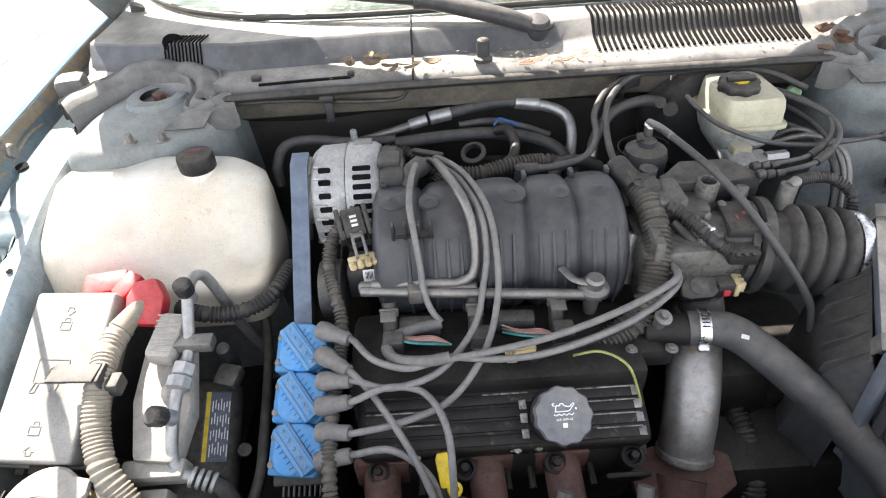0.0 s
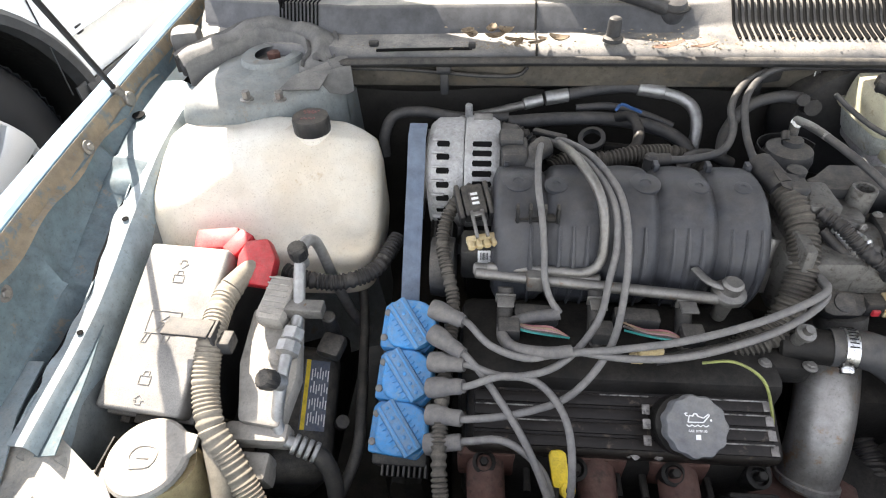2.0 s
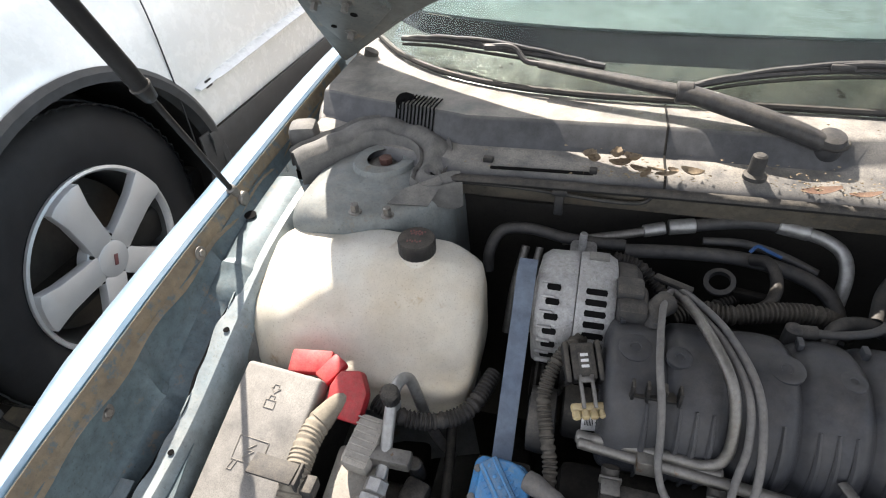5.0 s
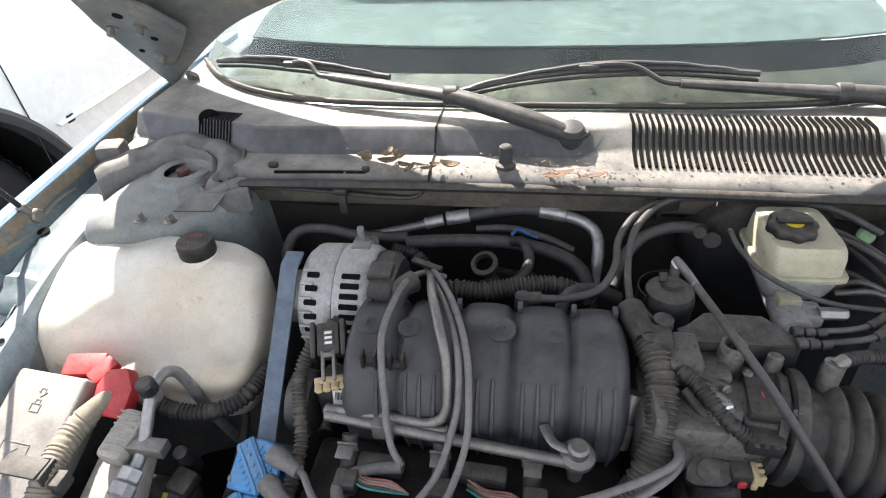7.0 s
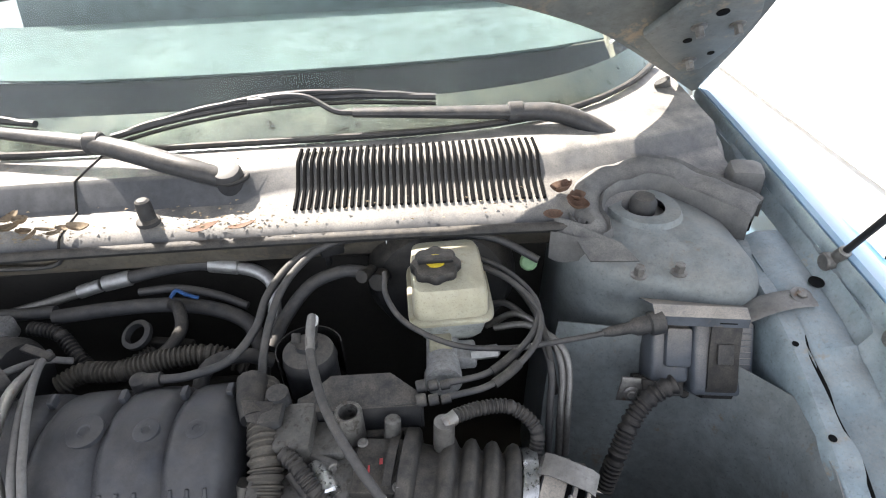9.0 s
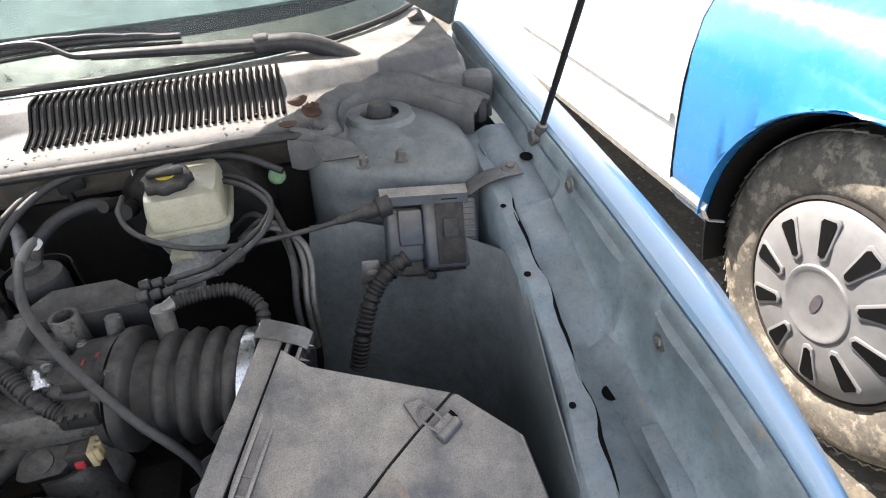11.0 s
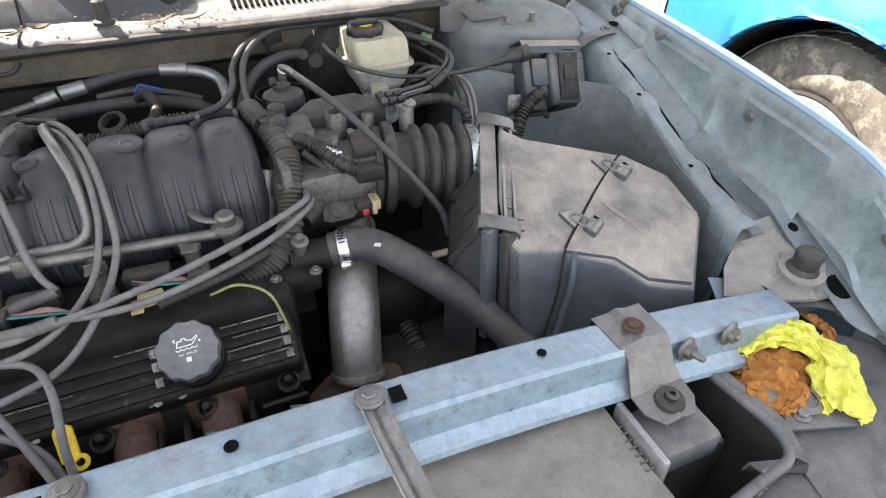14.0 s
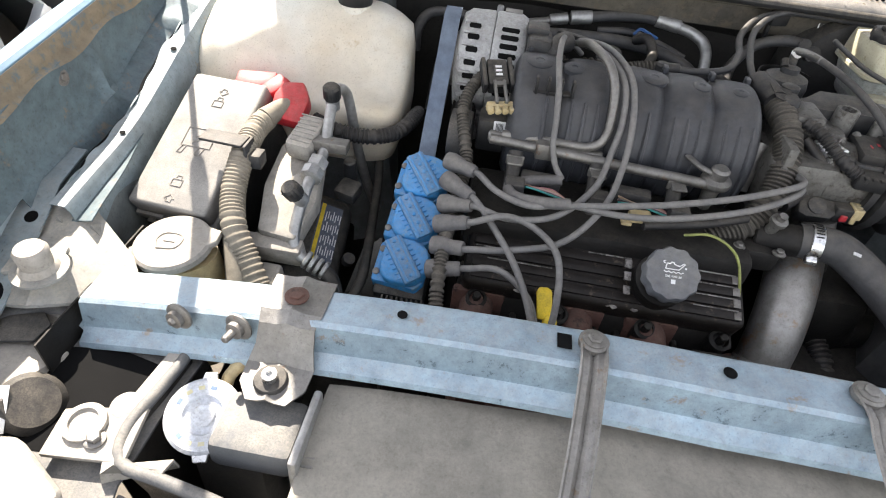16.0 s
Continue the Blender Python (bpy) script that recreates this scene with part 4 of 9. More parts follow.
for k in range(26):
    x, y = (random.uniform(0.04, 0.15), random.uniform(0.026, 0.046)) if k < 16 else (random.uniform(-0.10, 0.15), random.choice((-0.046, 0.047)))
    r = random.uniform(0.0015, 0.0045)
    part("worn_patch", prism([(r * random.uniform(0.5, 1.6) * math.cos(a), r * random.uniform(0.4, 0.9) * math.sin(a)) for a in [i * 0.785 for i in range(8)]], 0.0004, 0, VM @ Matrix.Translation((x, y, 0.0001 if abs(y) < 0.04 else -0.0035))), WORN, cover)
for x in (-0.075, 0.03):
    part("bolt_well", lathe([(0.0125, -0.012), (0.0125, 0.0006), (0.010, 0.0008), (0.010, -0.008), (0, -0.008)], VM @ Matrix.Translation((x, 0.040, 0)), 20), VOID, cover)
    part("well_bolt", bolt(VM @ Vector((x, 0.040, -0.006)), 0.006, 0.008, VN, 1.3), DARK, cover)
for x, y in ((-0.045, -0.058), (0.055, -0.058), (0.055, 0.052), (-0.06, 0.052), (-0.14, -0.056), (0.14, -0.056)):
    part("cover_bolt", join(lathe([(0.012, -0.05), (0.0125, -0.022), (0.009, -0.02), (0.007, -0.026)], VM @ Matrix.Translation((x, y, 0)), 18), lathe([(0.005, -0.05), (0.005, -0.012), (0.004, -0.011)], VM @ Matrix.Translation((x, y, 0)), 6)), DARK, cover)
part("lifting_eye", join(box((0.132, -0.075, -0.045), (0.05, 0.006, 0.05), 0.006, VM)), DARK, cover)

CM = basis((-0.027, 0.1445, 0.7265), x=(1, 0.02, 0), z=(0, -0.57, 0.82))
cap = part("oil_filler_cap", lathe([(0.020, -0.006), (0.022, 0.0), (0.0285, 0.002), (0.029, 0.016), (0.0275, 0.019), (0.0, 0.0195)], CM, 72, 11, 0.035), CAPG, cover, "grey scalloped oil filler cap with white print")
part("cap_neck", lathe([(0.030, -0.036), (0.030, -0.010), (0.026, -0.006), (0.024, 0.001)], CM, 30), DARK, cap)
_t = CM @ Matrix.Translation((0, 0, 0.0197))
_can = [(-0.0085, 0.004), (-0.0070, 0.010), (-0.0035, 0.0095), (-0.003, 0.0115), (0.0, 0.0115), (0.0005, 0.0095), (0.006, 0.008), (0.0105, 0.0115), (0.0115, 0.0105), (0.0055, 0.0040)]
for a, b in zip(_can, _can[1:] + _can[:1]):
    part("print_line", sweep([_t @ Vector((*a, 0)), _t @ Vector((*b, 0))], 0.0006, 6), WHITE, cap)
part("print_handle", sweep([_t @ Vector(q) for q in ((-0.0085, 0.0095, 0), (-0.0105, 0.0105, 0), (-0.0105, 0.012, 0), (-0.0085, 0.012, 0))], 0.0005, 6), WHITE, cap)
part("print_drop", lathe([(0.0011, 0), (0.0011, 0.0004)], _t @ Matrix.Translation((0.0125, 0.006, 0)), 10), WHITE, cap)
part("print_wave", sweep([_t @ Vector((-0.010 + 0.0025 * i, 0.0008 + 0.0007 * (-1) ** i, 0)) for i in range(9)], 0.0005, 6, 0.0006), WHITE, cap)
letters("SAE 10W-30", 0.0032, _t @ Matrix.Translation((0, -0.0040, 0)), WHITE, cap)
part("print_book", box((0, -0.0095, 0.0002), (0.0045, 0.0045, 0.0004), 0, _t), WHITE, cap)
for y in (-0.016, 0.0, 0.014):
    part("worn_tab", box((-0.036, y, -0.020), (0.008, 0.010, 0.003), 0.001, CM), WORN, cap)

# exhaust runners below the cover and the dipstick
manifold = thing("exhaust_manifold", (-0.09, 0.08, 0.50), "rusty brown cast iron exhaust manifold", "manifold")
for x in (-0.222, -0.105, -0.020):
    part("runner", sweep([(x, 0.165, 0.640), (x, 0.130, 0.634), (x + 0.003, 0.098, 0.612), (x + 0.008, 0.080, 0.575), (x + 0.014, 0.074, 0.53)], 0.0205, 16), RUST, manifold)
    part("flange", box((x, 0.148, 0.636), (0.062, 0.012, 0.044), 0.004), RUST, manifold)
for x in (-0.178, -0.082, -0.055, 0.012):
    part("stud", rod((x, 0.150, 0.632), (x, 0.118, 0.630), 0.0042, seg=8), DARK, manifold)
part("collector", rod((-0.24, 0.075, 0.53), (0.10, 0.078, 0.52), 0.026, seg=18), RUST, manifold)
for x in (-0.155, -0.045, 0.04):
    single("spark_plug_boot", sweep([(x + 0.02, 0.10, 0.655), (x + 0.012, 0.075, 0.632), (x, 0.05, 0.60)], 0.009, 12), BOOT if x != -0.155 else HOSEG, "grey rubber spark plug boot under the valve cover", "boot", "spark plug boots")
dip = thing("dipstick", (-0.150, 0.105, 0.60), "yellow oil dipstick handle on its steel tube", "dipstick")
part("tube", rod((-0.158, 0.085, 0.55), (-0.151, 0.112, 0.665), 0.005, seg=12), STEEL, dip)
part("handle", prism([(-0.008, -0.016), (0.006, -0.018), (0.009, -0.013), (0.0085, 0.015), (0.004, 0.019), (-0.006, 0.019), (-0.009, 0.014)], 0.006, 0.002, basis((-0.150, 0.118, 0.680), x=(1, 0.1, 0.05), y=(0.03, 0.80, 0.60))), YELLOW, dip, "bright yellow plastic handle")
part("ring", lathe([(0.004, 0), (0.008, 0.001), (0.008, 0.006), (0.004, 0.007), (0.004, 0)], basis((-0.143, 0.104, 0.668), z=(0.4, -0.6, 0.7)), 16, caps=False), YELLOW, dip)

# ---- coil packs, boots and ignition wires ----
module = thing("ignition_module", (-0.312, 0.19, 0.66), "black finned ignition module under the coils", "module")
MODM = pose(-0.316, 0.229, 0.656, 26, 0, -1)
part("base", box((0, 0, 0), (0.062, 0.185, 0.04), 0.005, MODM), BLACKP, module)
for i in range(9):
    part("fin", box((-0.018 + 0.006 * i, -0.096, 0.004), (0.0025, 0.014, 0.026), 0.0008, MODM), GREYP, module)


COILD = mat("dusty_coil_plastic", (0.06, 0.24, 0.46), (0.07, 0.20, 0.36), 0.55, 0, 420, 0.1, 0.45, (0.15, 0.19, 0.22), 0.2, coarse=35)


def coil_pack(c):
    t = thing("coil_pack", c, "dusty bright blue ignition coil pack", "ignition coil", "row of coil packs")
    m = pose(*c, 26, 0, -5)
    part("mount_plate", prism([(-0.032, -0.027), (0.022, -0.029), (0.030, -0.018), (0.030, 0.020), (0.020, 0.029), (-0.026, 0.029), (-0.033, 0.022)], 0.024, 0.003, m), BLUE, t)
    out = [(0.030 * math.cos(a) if math.cos(a) > 0 else 0.027 * math.copysign(abs(math.cos(a)) ** 0.6, math.cos(a)), 0.029 * math.copysign(abs(math.sin(a)) ** 0.8, math.sin(a))) for a in [2 * math.pi * i / 40 for i in range(40)]]
    part("coil_body", prism(out, 0.018, 0.004, m @ Matrix.Translation((0.003, 0.0, 0.022)), 3), BLUE, t)
    q = m @ Matrix.Translation((0.002, 0.0, 0.040)) @ Matrix.Rotation(radians(-50), 4, "Z")
    part("raised_band", box((0, 0, 0.000), (0.062, 0.022, 0.007), 0.0025, q), COILD, t)
    for k in (-0.0065, 0.0065):
        part("band_ridge", box((0, k, 0.0042), (0.060, 0.0025, 0.0012), 0.0005, q), BLUE, t)
    for k in range(5):
        part("stud_dot", lathe([(0.0022, 0.004), (0.0022, 0.0052), (0.001, 0.0056)], q @ Matrix.Translation((-0.024 + 0.012 * k, 0, 0)), 10), BLUE, t)
    for k in range(6):
        part("side_rib", box((-0.014 + 0.007 * k, 0.0135, 0.0000), (0.0018, 0.005, 0.004), 0.0005, q), BLUE, t)
        part("side_rib", box((-0.014 + 0.007 * k, -0.0135, 0.0000), (0.0018, 0.005, 0.004), 0.0005, q), BLUE, t)
    for sx, sy in ((-0.028, 0.014), (-0.028, -0.016)):
        part("screw", lathe([(0.0042, 0.022), (0.0042, 0.026), (0.0026, 0.0265)], m @ Matrix.Translation((sx, sy, 0)), 12), STEEL, t)
    return t


for _c in ((-0.313, 0.275, 0.697), (-0.314, 0.225, 0.668), (-0.317, 0.176, 0.639)):
    coil_pack(_c)

BOOTS = [
    ((-0.284, 0.258, 0.757), (-0.25, 0.241, 0.757)),
    ((-0.282, 0.23, 0.748), (-0.249, 0.204, 0.747)),
    ((-0.282, 0.206, 0.73), (-0.247, 0.196, 0.74)),
    ((-0.282, 0.181, 0.718), (-0.247, 0.174, 0.733)),
    ((-0.281, 0.156, 0.707), (-0.248, 0.147, 0.716)),
    ((-0.282, 0.13, 0.693), (-0.248, 0.13, 0.701)),
]
RUNS = [
    [(-0.221, 0.21, 0.756), (-0.185, 0.198, 0.752), (-0.15, 0.203, 0.755), (-0.085, 0.202, 0.768), (-0.019, 0.208, 0.78), (0.055, 0.23, 0.789), (0.118, 0.262, 0.795), (0.128, 0.29, 0.79), (0.125, 0.32, 0.78)],
    [(-0.222, 0.178, 0.734), (-0.185, 0.125, 0.713), (-0.158, 0.08, 0.666), (-0.15, 0.06, 0.599)],
    [(-0.202, 0.182, 0.741), (-0.15, 0.197, 0.745), (-0.109, 0.239, 0.764), (-0.094, 0.281, 0.789), (-0.088, 0.303, 0.822), (-0.092, 0.335, 0.853), (-0.11, 0.39, 0.862), (-0.133, 0.445, 0.852), (-0.152, 0.49, 0.838)],
    [(-0.206, 0.179, 0.746), (-0.169, 0.18, 0.733), (-0.146, 0.137, 0.733), (-0.142, 0.092, 0.702), (-0.146, 0.07, 0.63)],
    [(-0.192, 0.151, 0.723), (-0.139, 0.171, 0.73), (-0.099, 0.21, 0.758), (-0.079, 0.267, 0.782), (-0.077, 0.3, 0.824), (-0.084, 0.34, 0.857), (-0.105, 0.398, 0.866), (-0.13, 0.455, 0.855), (-0.15, 0.5, 0.835)],
    [(-0.203, 0.127, 0.71), (-0.166, 0.108, 0.687), (-0.152, 0.079, 0.639), (-0.15, 0.062, 0.593)],
]
for (a, b), run in zip(BOOTS, RUNS):
    a, b = Vector(a), Vector(b)
    d = (b - a).normalized()
    w = thing("ignition_wire", a, "dusty grey ignition wire with a moulded rubber boot", "ignition wire", "ignition wires")
    part("boot", lathe([(0.006, -0.004), (0.0105, -0.002), (0.0115, 0.006), (0.0105, 0.014), (0.0085, 0.022), (0.0085, 0.034), (0.0072, 0.036), (0.0072, (b - a).length)], basis(a, z=d), 18), BOOT, w, "grey rubber boot")
    part("cable", sweep([b - d * 0.004, b + d * 0.006, *run], 0.0039, 10), WIRE, w)
wires("ignition_wire_sleeve", [(-0.145, 0.262, 0.752), (-0.185, 0.258, 0.746), (-0.208, 0.240, 0.746), (-0.198, 0.214, 0.750), (-0.165, 0.203, 0.756), (-0.138, 0.205, 0.758)], 0.0085, BOOT, "grey rubber sleeve round two ignition wires", "sleeve")
wires("ignition_wire", [(-0.145, 0.262, 0.753), (-0.156, 0.272, 0.765), (-0.163, 0.285, 0.785), (-0.165, 0.297, 0.812), (-0.169, 0.314, 0.845), (-0.173, 0.352, 0.866), (-0.166, 0.43, 0.863), (-0.150, 0.482, 0.84), (-0.13, 0.50, 0.82)], 0.0043, WIRE, "dusty grey ignition wire looped over the plenum", "ignition wire", "ignition wires")
wires("ignition_wire", [(-0.138, 0.206, 0.757), (-0.08, 0.196, 0.760), (-0.02, 0.197, 0.768), (0.06, 0.222, 0.777), (0.115, 0.255, 0.785), (0.133, 0.285, 0.782), (0.13, 0.32, 0.77)], 0.0043, WIRE, "dusty grey ignition wire running across the engine", "ignition wire", "ignition wires")
single("wire_comb", box((-0.15, 0.487, 0.848), (0.045, 0.010, 0.006), 0.002, rz=-25), BLACKP, "black plastic comb holding the ignition wires", "wire clip")

# ---- fuel rail ----
rail = thing("fuel_rail", (-0.1, 0.29, 0.755), "dusty steel fuel rail with a pressure regulator", "fuel rail")
part("rail_tube", rod((-0.240, 0.305, 0.770), (0.030, 0.272, 0.772), 0.0065, seg=14, bev=0.002), STEEL, rail)
part("return_pipe", sweep([(-0.225, 0.309, 0.776), (-0.15, 0.300, 0.781), (-0.118, 0.296, 0.784), (-0.102, 0.300, 0.80), (-0.102, 0.322, 0.842), (-0.112, 0.35, 0.866), (-0.13, 0.41, 0.866), (-0.14, 0.46, 0.85)], 0.0055, 12), STEEL, rail)
part("crossover", rod((-0.242, 0.312, 0.77), (-0.10, 0.296, 0.772), 0.0075, seg=14, bev=0.002), STEEL, rail)
part("bracket", box((-0.170, 0.297, 0.772), (0.024, 0.024, 0.022), 0.003), STEEL, rail)
_m = basis((0.034, 0.280, 0.765), z=(0, -0.1, 1))
part("regulator", lathe([(0.008, -0.03), (0.010, 0.0), (0.0175, 0.006), (0.0185, 0.010), (0.0175, 0.013), (0.011, 0.016), (0.011, 0.026), (0.008, 0.029)], _m, 26), STEEL, rail, "round steel pressure regulator")
part("regulator_arm", sweep([(0.026, 0.278, 0.785), (0.010, 0.280, 0.79), (0.0, 0.30, 0.79)], 0.006, 10, 0.006, 0.5), STEEL, rail)
part("clamp_ear", lathe([(0.010, -0.002), (0.0155, 0), (0.010, 0.003)], basis((-0.140, 0.313, 0.782), z=(0, -0.4, 0.9)), 20), STEEL, rail)
for x in (-0.205, -0.105, -0.01):
    inj = thing("fuel_injector", (x, 0.25, 0.70), "black fuel injector with its wiring plug", "injector", "row of injectors")
    part("body", rod((x, 0.232, 0.705), (x, 0.285, 0.768), 0.009, seg=14), BLACKP, inj)
    part("plug", box((x + 0.004, 0.243, 0.745), (0.024, 0.022, 0.018), 0.003), GREYP, inj)
    part("metal_clip", join(box((x, 0.272, 0.764), (0.022, 0.003, 0.012), 0.001), box((x, 0.262, 0.768), (0.018, 0.016, 0.003), 0.001)), STEEL, inj)

# ---- coolant reservoir ----
def blob(outline, levels, m=None, n=64, seed=0):
    """A blow-moulded tank: a rounded plan outline, scaled and shifted level by level."""
    v, f = [], []
    for kx, ky, dx, dy, z in levels:
        for i in range(n):
            x, y = outline(2 * math.pi * i / n)
            v.append((x * kx + dx, y * ky + dy, z if not callable(z) else z(x * kx + dx, y * ky + dy)))
    k = len(levels)
    for j in range(k - 1):
        for i in range(n):
            f.append((j * n + i, j * n + (i + 1) % n, (j + 1) * n + (i + 1) % n, (j + 1) * n + i))
    f.append(tuple(range(n))[::-1])
    f.append(tuple(range((k - 1) * n, k * n)))
    bm = geo(v, f)
    if m is not None:
        bm.transform(m)
    return bm


def rounded(hx, hy, e=0.45):
    return lambda a: (hx * math.copysign(abs(math.cos(a)) ** e, math.cos(a)), hy * math.copysign(abs(math.sin(a)) ** e, math.sin(a)))


tank = thing("coolant_reservoir", (-0.52, 0.45, 0.62), "large aged off-white translucent coolant reservoir", "coolant tank")


tank_knee = spline([-0.66, -0.60, -0.55, -0.47, -0.37], [0.350, 0.392, 0.445, 0.474, 0.474])


def tank_top(x, y):
    d = max(0.0, tank_knee(x) - y)
    z = -min(0.045, d * d * 14 if d < 0.036 else d - 0.018) + 0.850 + 0.004 * math.sin(x * 20) - 0.45 * max(0, (0.475 - y)) - 0.012 * max(0, min(1, (x + 0.425) / 0.04))
    return z - 0.008 * math.exp(-((x + 0.565) ** 2 / 0.0007 + (y - 0.50) ** 2 / 0.0006))


part("tank_shell", blob(rounded(0.148, 0.085, 0.34), [
    (0.86, 0.84, -0.516, 0.445, 0.66), (0.92, 0.92, -0.515, 0.442, 0.668), (0.96, 0.97, -0.515, 0.440, 0.69), (0.99, 0.99, -0.516, 0.438, 0.715), (1.0, 1.0, -0.516, 0.437, 0.730),
    (1.0, 1.0, -0.516, 0.437, 0.742), (0.995, 0.985, -0.516, 0.439, 0.751), (0.985, 0.95, -0.516, 0.443, lambda x, y: max(0.754, min(0.80, tank_top(x, y) - 0.022))), (0.955, 0.88, -0.516, 0.448, lambda x, y: max(0.757, tank_top(x, y) - 0.007)), (0.89, 0.81, -0.516, 0.451, lambda x, y: tank_top(x, y) - 0.001), (0.84, 0.74, -0.516, 0.453, tank_top), (0.6, 0.5, -0.516, 0.453, tank_top), (0.35, 0.3, -0.516, 0.453, tank_top), (0.1, 0.1, -0.516, 0.453, tank_top)]), NATUR, tank, "", 60)
part("filler_neck", rod((-0.461, 0.486, 0.82), (-0.461, 0.486, 0.856), 0.026, 0.0225, 30), NATUR, tank)
part("tank_cap", lathe([(0.0235, 0.850), (0.0242, 0.852), (0.0242, 0.868), (0.0230, 0.8710), (0.0, 0.8715)], Matrix.Translation((-0.461, 0.486, 0)), 72, 24, 0.008), BLACKP, tank, "black cap with faint red print")
REDPRINT = mat("faded_red_print", (0.22, 0.08, 0.075), (0.16, 0.07, 0.07), 0.6, 0, 400, 0.02, 0.2, coarse=60)
for y, w in ((0.497, 0.022), (0.4925, 0.016), (0.477, 0.019)):
    for k in range(6):
        part("print_bar", box((-0.462 - w / 2 + w * (k + 0.5) / 6, y + 0.002 * (k % 2), 0.8720), (w / 9, 0.0035, 0.0004), 0), REDPRINT, tank)
part("mount_ear", prism([(-0.022, -0.016), (0.02, -0.018), (0.03, 0.018), (-0.016, 0.02), (-0.026, 0.008)], 0.012, 0.003, basis((-0.682, 0.425, 0.790), z=(0.1, 0, 1), x=(1, 0.3, 0))), NATUR, tank)
part("mount_bolt", bolt((-0.690, 0.426, 0.802), 0.007, 0.008), STEEL, tank)
part("embossed_panel", join(*[sweep([a, b], 0.0012, 6, 0.02) for a, b in (((-0.605, 0.492, 0.848), (-0.545, 0.490, 0.846)), ((-0.545, 0.490, 0.846), (-0.553, 0.462, 0.840)), ((-0.553, 0.462, 0.840), (-0.615, 0.464, 0.843)), ((-0.615, 0.464, 0.843), (-0.605, 0.492, 0.848)))]), NATUR, tank)
part("outlet", rod((-0.400, 0.392, 0.66), (-0.402, 0.385, 0.705), 0.010, seg=14), NATURY, tank)
wires("overflow_hose", [(-0.400, 0.392, 0.672), (-0.393, 0.36, 0.645), (-0.385, 0.30, 0.63), (-0.372, 0.21, 0.63), (-0.37, 0.15, 0.62), (-0.40, 0.08, 0.58), (-0.42, 0.03, 0.54)], 0.0085, RUBBER, "black rubber overflow hose hanging beside the tank", "hose")

# ---- fuse box ----
fuse = thing("fuse_box", (-0.585, 0.235, 0.66), "sunlit dusty black fuse box with moulded symbols on its lid", "fuse box")
FM = basis((-0.585, 0.228, 0.749), x=(1, -0.115, 0.030), y=(0.09, 0.90, 0.45))
# Dusty black plastic whose base is lightened for the sun on the lid.
FUSE = mat("sunlit_black_plastic", (0.13, 0.127, 0.122), (0.16, 0.155, 0.148), 0.55, 0, 500, 0.06, 0.9, coarse=6, dustcol=(0.40, 0.375, 0.335))
part("lid", box((0, 0, -0.014), (0.101, 0.193, 0.028), 0.005, FM, 3), FUSE, fuse)
part("lid_skirt", box((0, 0, -0.034), (0.108, 0.200, 0.014), 0.003, FM), FUSE, fuse)
part("body", box((0, 0.004, -0.085), (0.094, 0.178, 0.095), 0.006, FM), BLACKP, fuse)
part("latch", join(box((0.0, -0.100, -0.034), (0.03, 0.012, 0.02), 0.002, FM), box((-0.03, -0.102, -0.045), (0.012, 0.010, 0.03), 0.002, FM)), BLACKP, fuse)


SYM = mat("moulded_symbol_dust", (0.27, 0.255, 0.23), (0.23, 0.215, 0.195), 0.7, 0, 500, 0.04, 0.4)


def glyph(pts, ox, oy, k=1.0, closed=True):
    q = [FM @ Vector((ox + x * k, oy + y * k, 0.0004)) for x, y in pts]
    for a, b in zip(q, q[1:] + (q[:1] if closed else [])):
        part("moulded_symbol", sweep([a, b], 0.0006, 6), SYM, fuse)


glyph([(-0.02, -0.011), (0.018, -0.011), (0.018, 0.015), (-0.02, 0.015)], 0, 0.0)
glyph([(-0.017, -0.012), (-0.021, -0.022), (-0.015, -0.022), (-0.012, -0.012)], 0, 0, 1, False)
glyph([(0.005, -0.012), (0.003, -0.022), (0.009, -0.022), (0.012, -0.012)], 0, 0, 1, False)
glyph([(0.004, 0.010), (-0.006, 0.002), (0.004, 0.002), (-0.007, -0.007)], 0, 0, 1, False)
for oy in (0.055, -0.062):
    glyph([(-0.007, -0.005), (0.006, -0.005), (0.006, 0.004), (-0.007, 0.004)], 0.0, oy)
    glyph([(-0.004, 0.004), (-0.003, 0.009), (0.003, 0.009), (0.003, 0.005)], 0.0, oy, 1, False)
    glyph([(-0.004, 0.0), (0.004, 0.0), (0.004, 0.005), (0.008, 0.005), (0, 0.012), (-0.008, 0.005), (-0.004, 0.005)], 0.0, oy + (0.022 if oy > 0 else -0.026), 0.8 if oy < 0 else -0.8)

# red battery terminal cover
redc = thing("battery_terminal_cover", (-0.50, 0.33, 0.77), "faded red plastic battery terminal cover", "terminal cover")
part("cover", prism([(-0.022, -0.027), (0.020, -0.032), (0.024, 0.004), (0.012, 0.028), (-0.014, 0.024), (-0.022, 0.006)], 0.024, 0.005, basis((-0.484, 0.308, 0.772), x=(1, 0, 0.05), z=(0.05, -0.30, 0.95))), RED, redc)
part("flap", box((-0.541, 0.334, 0.783), (0.052, 0.030, 0.014), 0.004, rz=6), RED, redc)
part("bridge", box((-0.512, 0.328, 0.786), (0.022, 0.034, 0.012), 0.003, rz=-30), RED, redc)

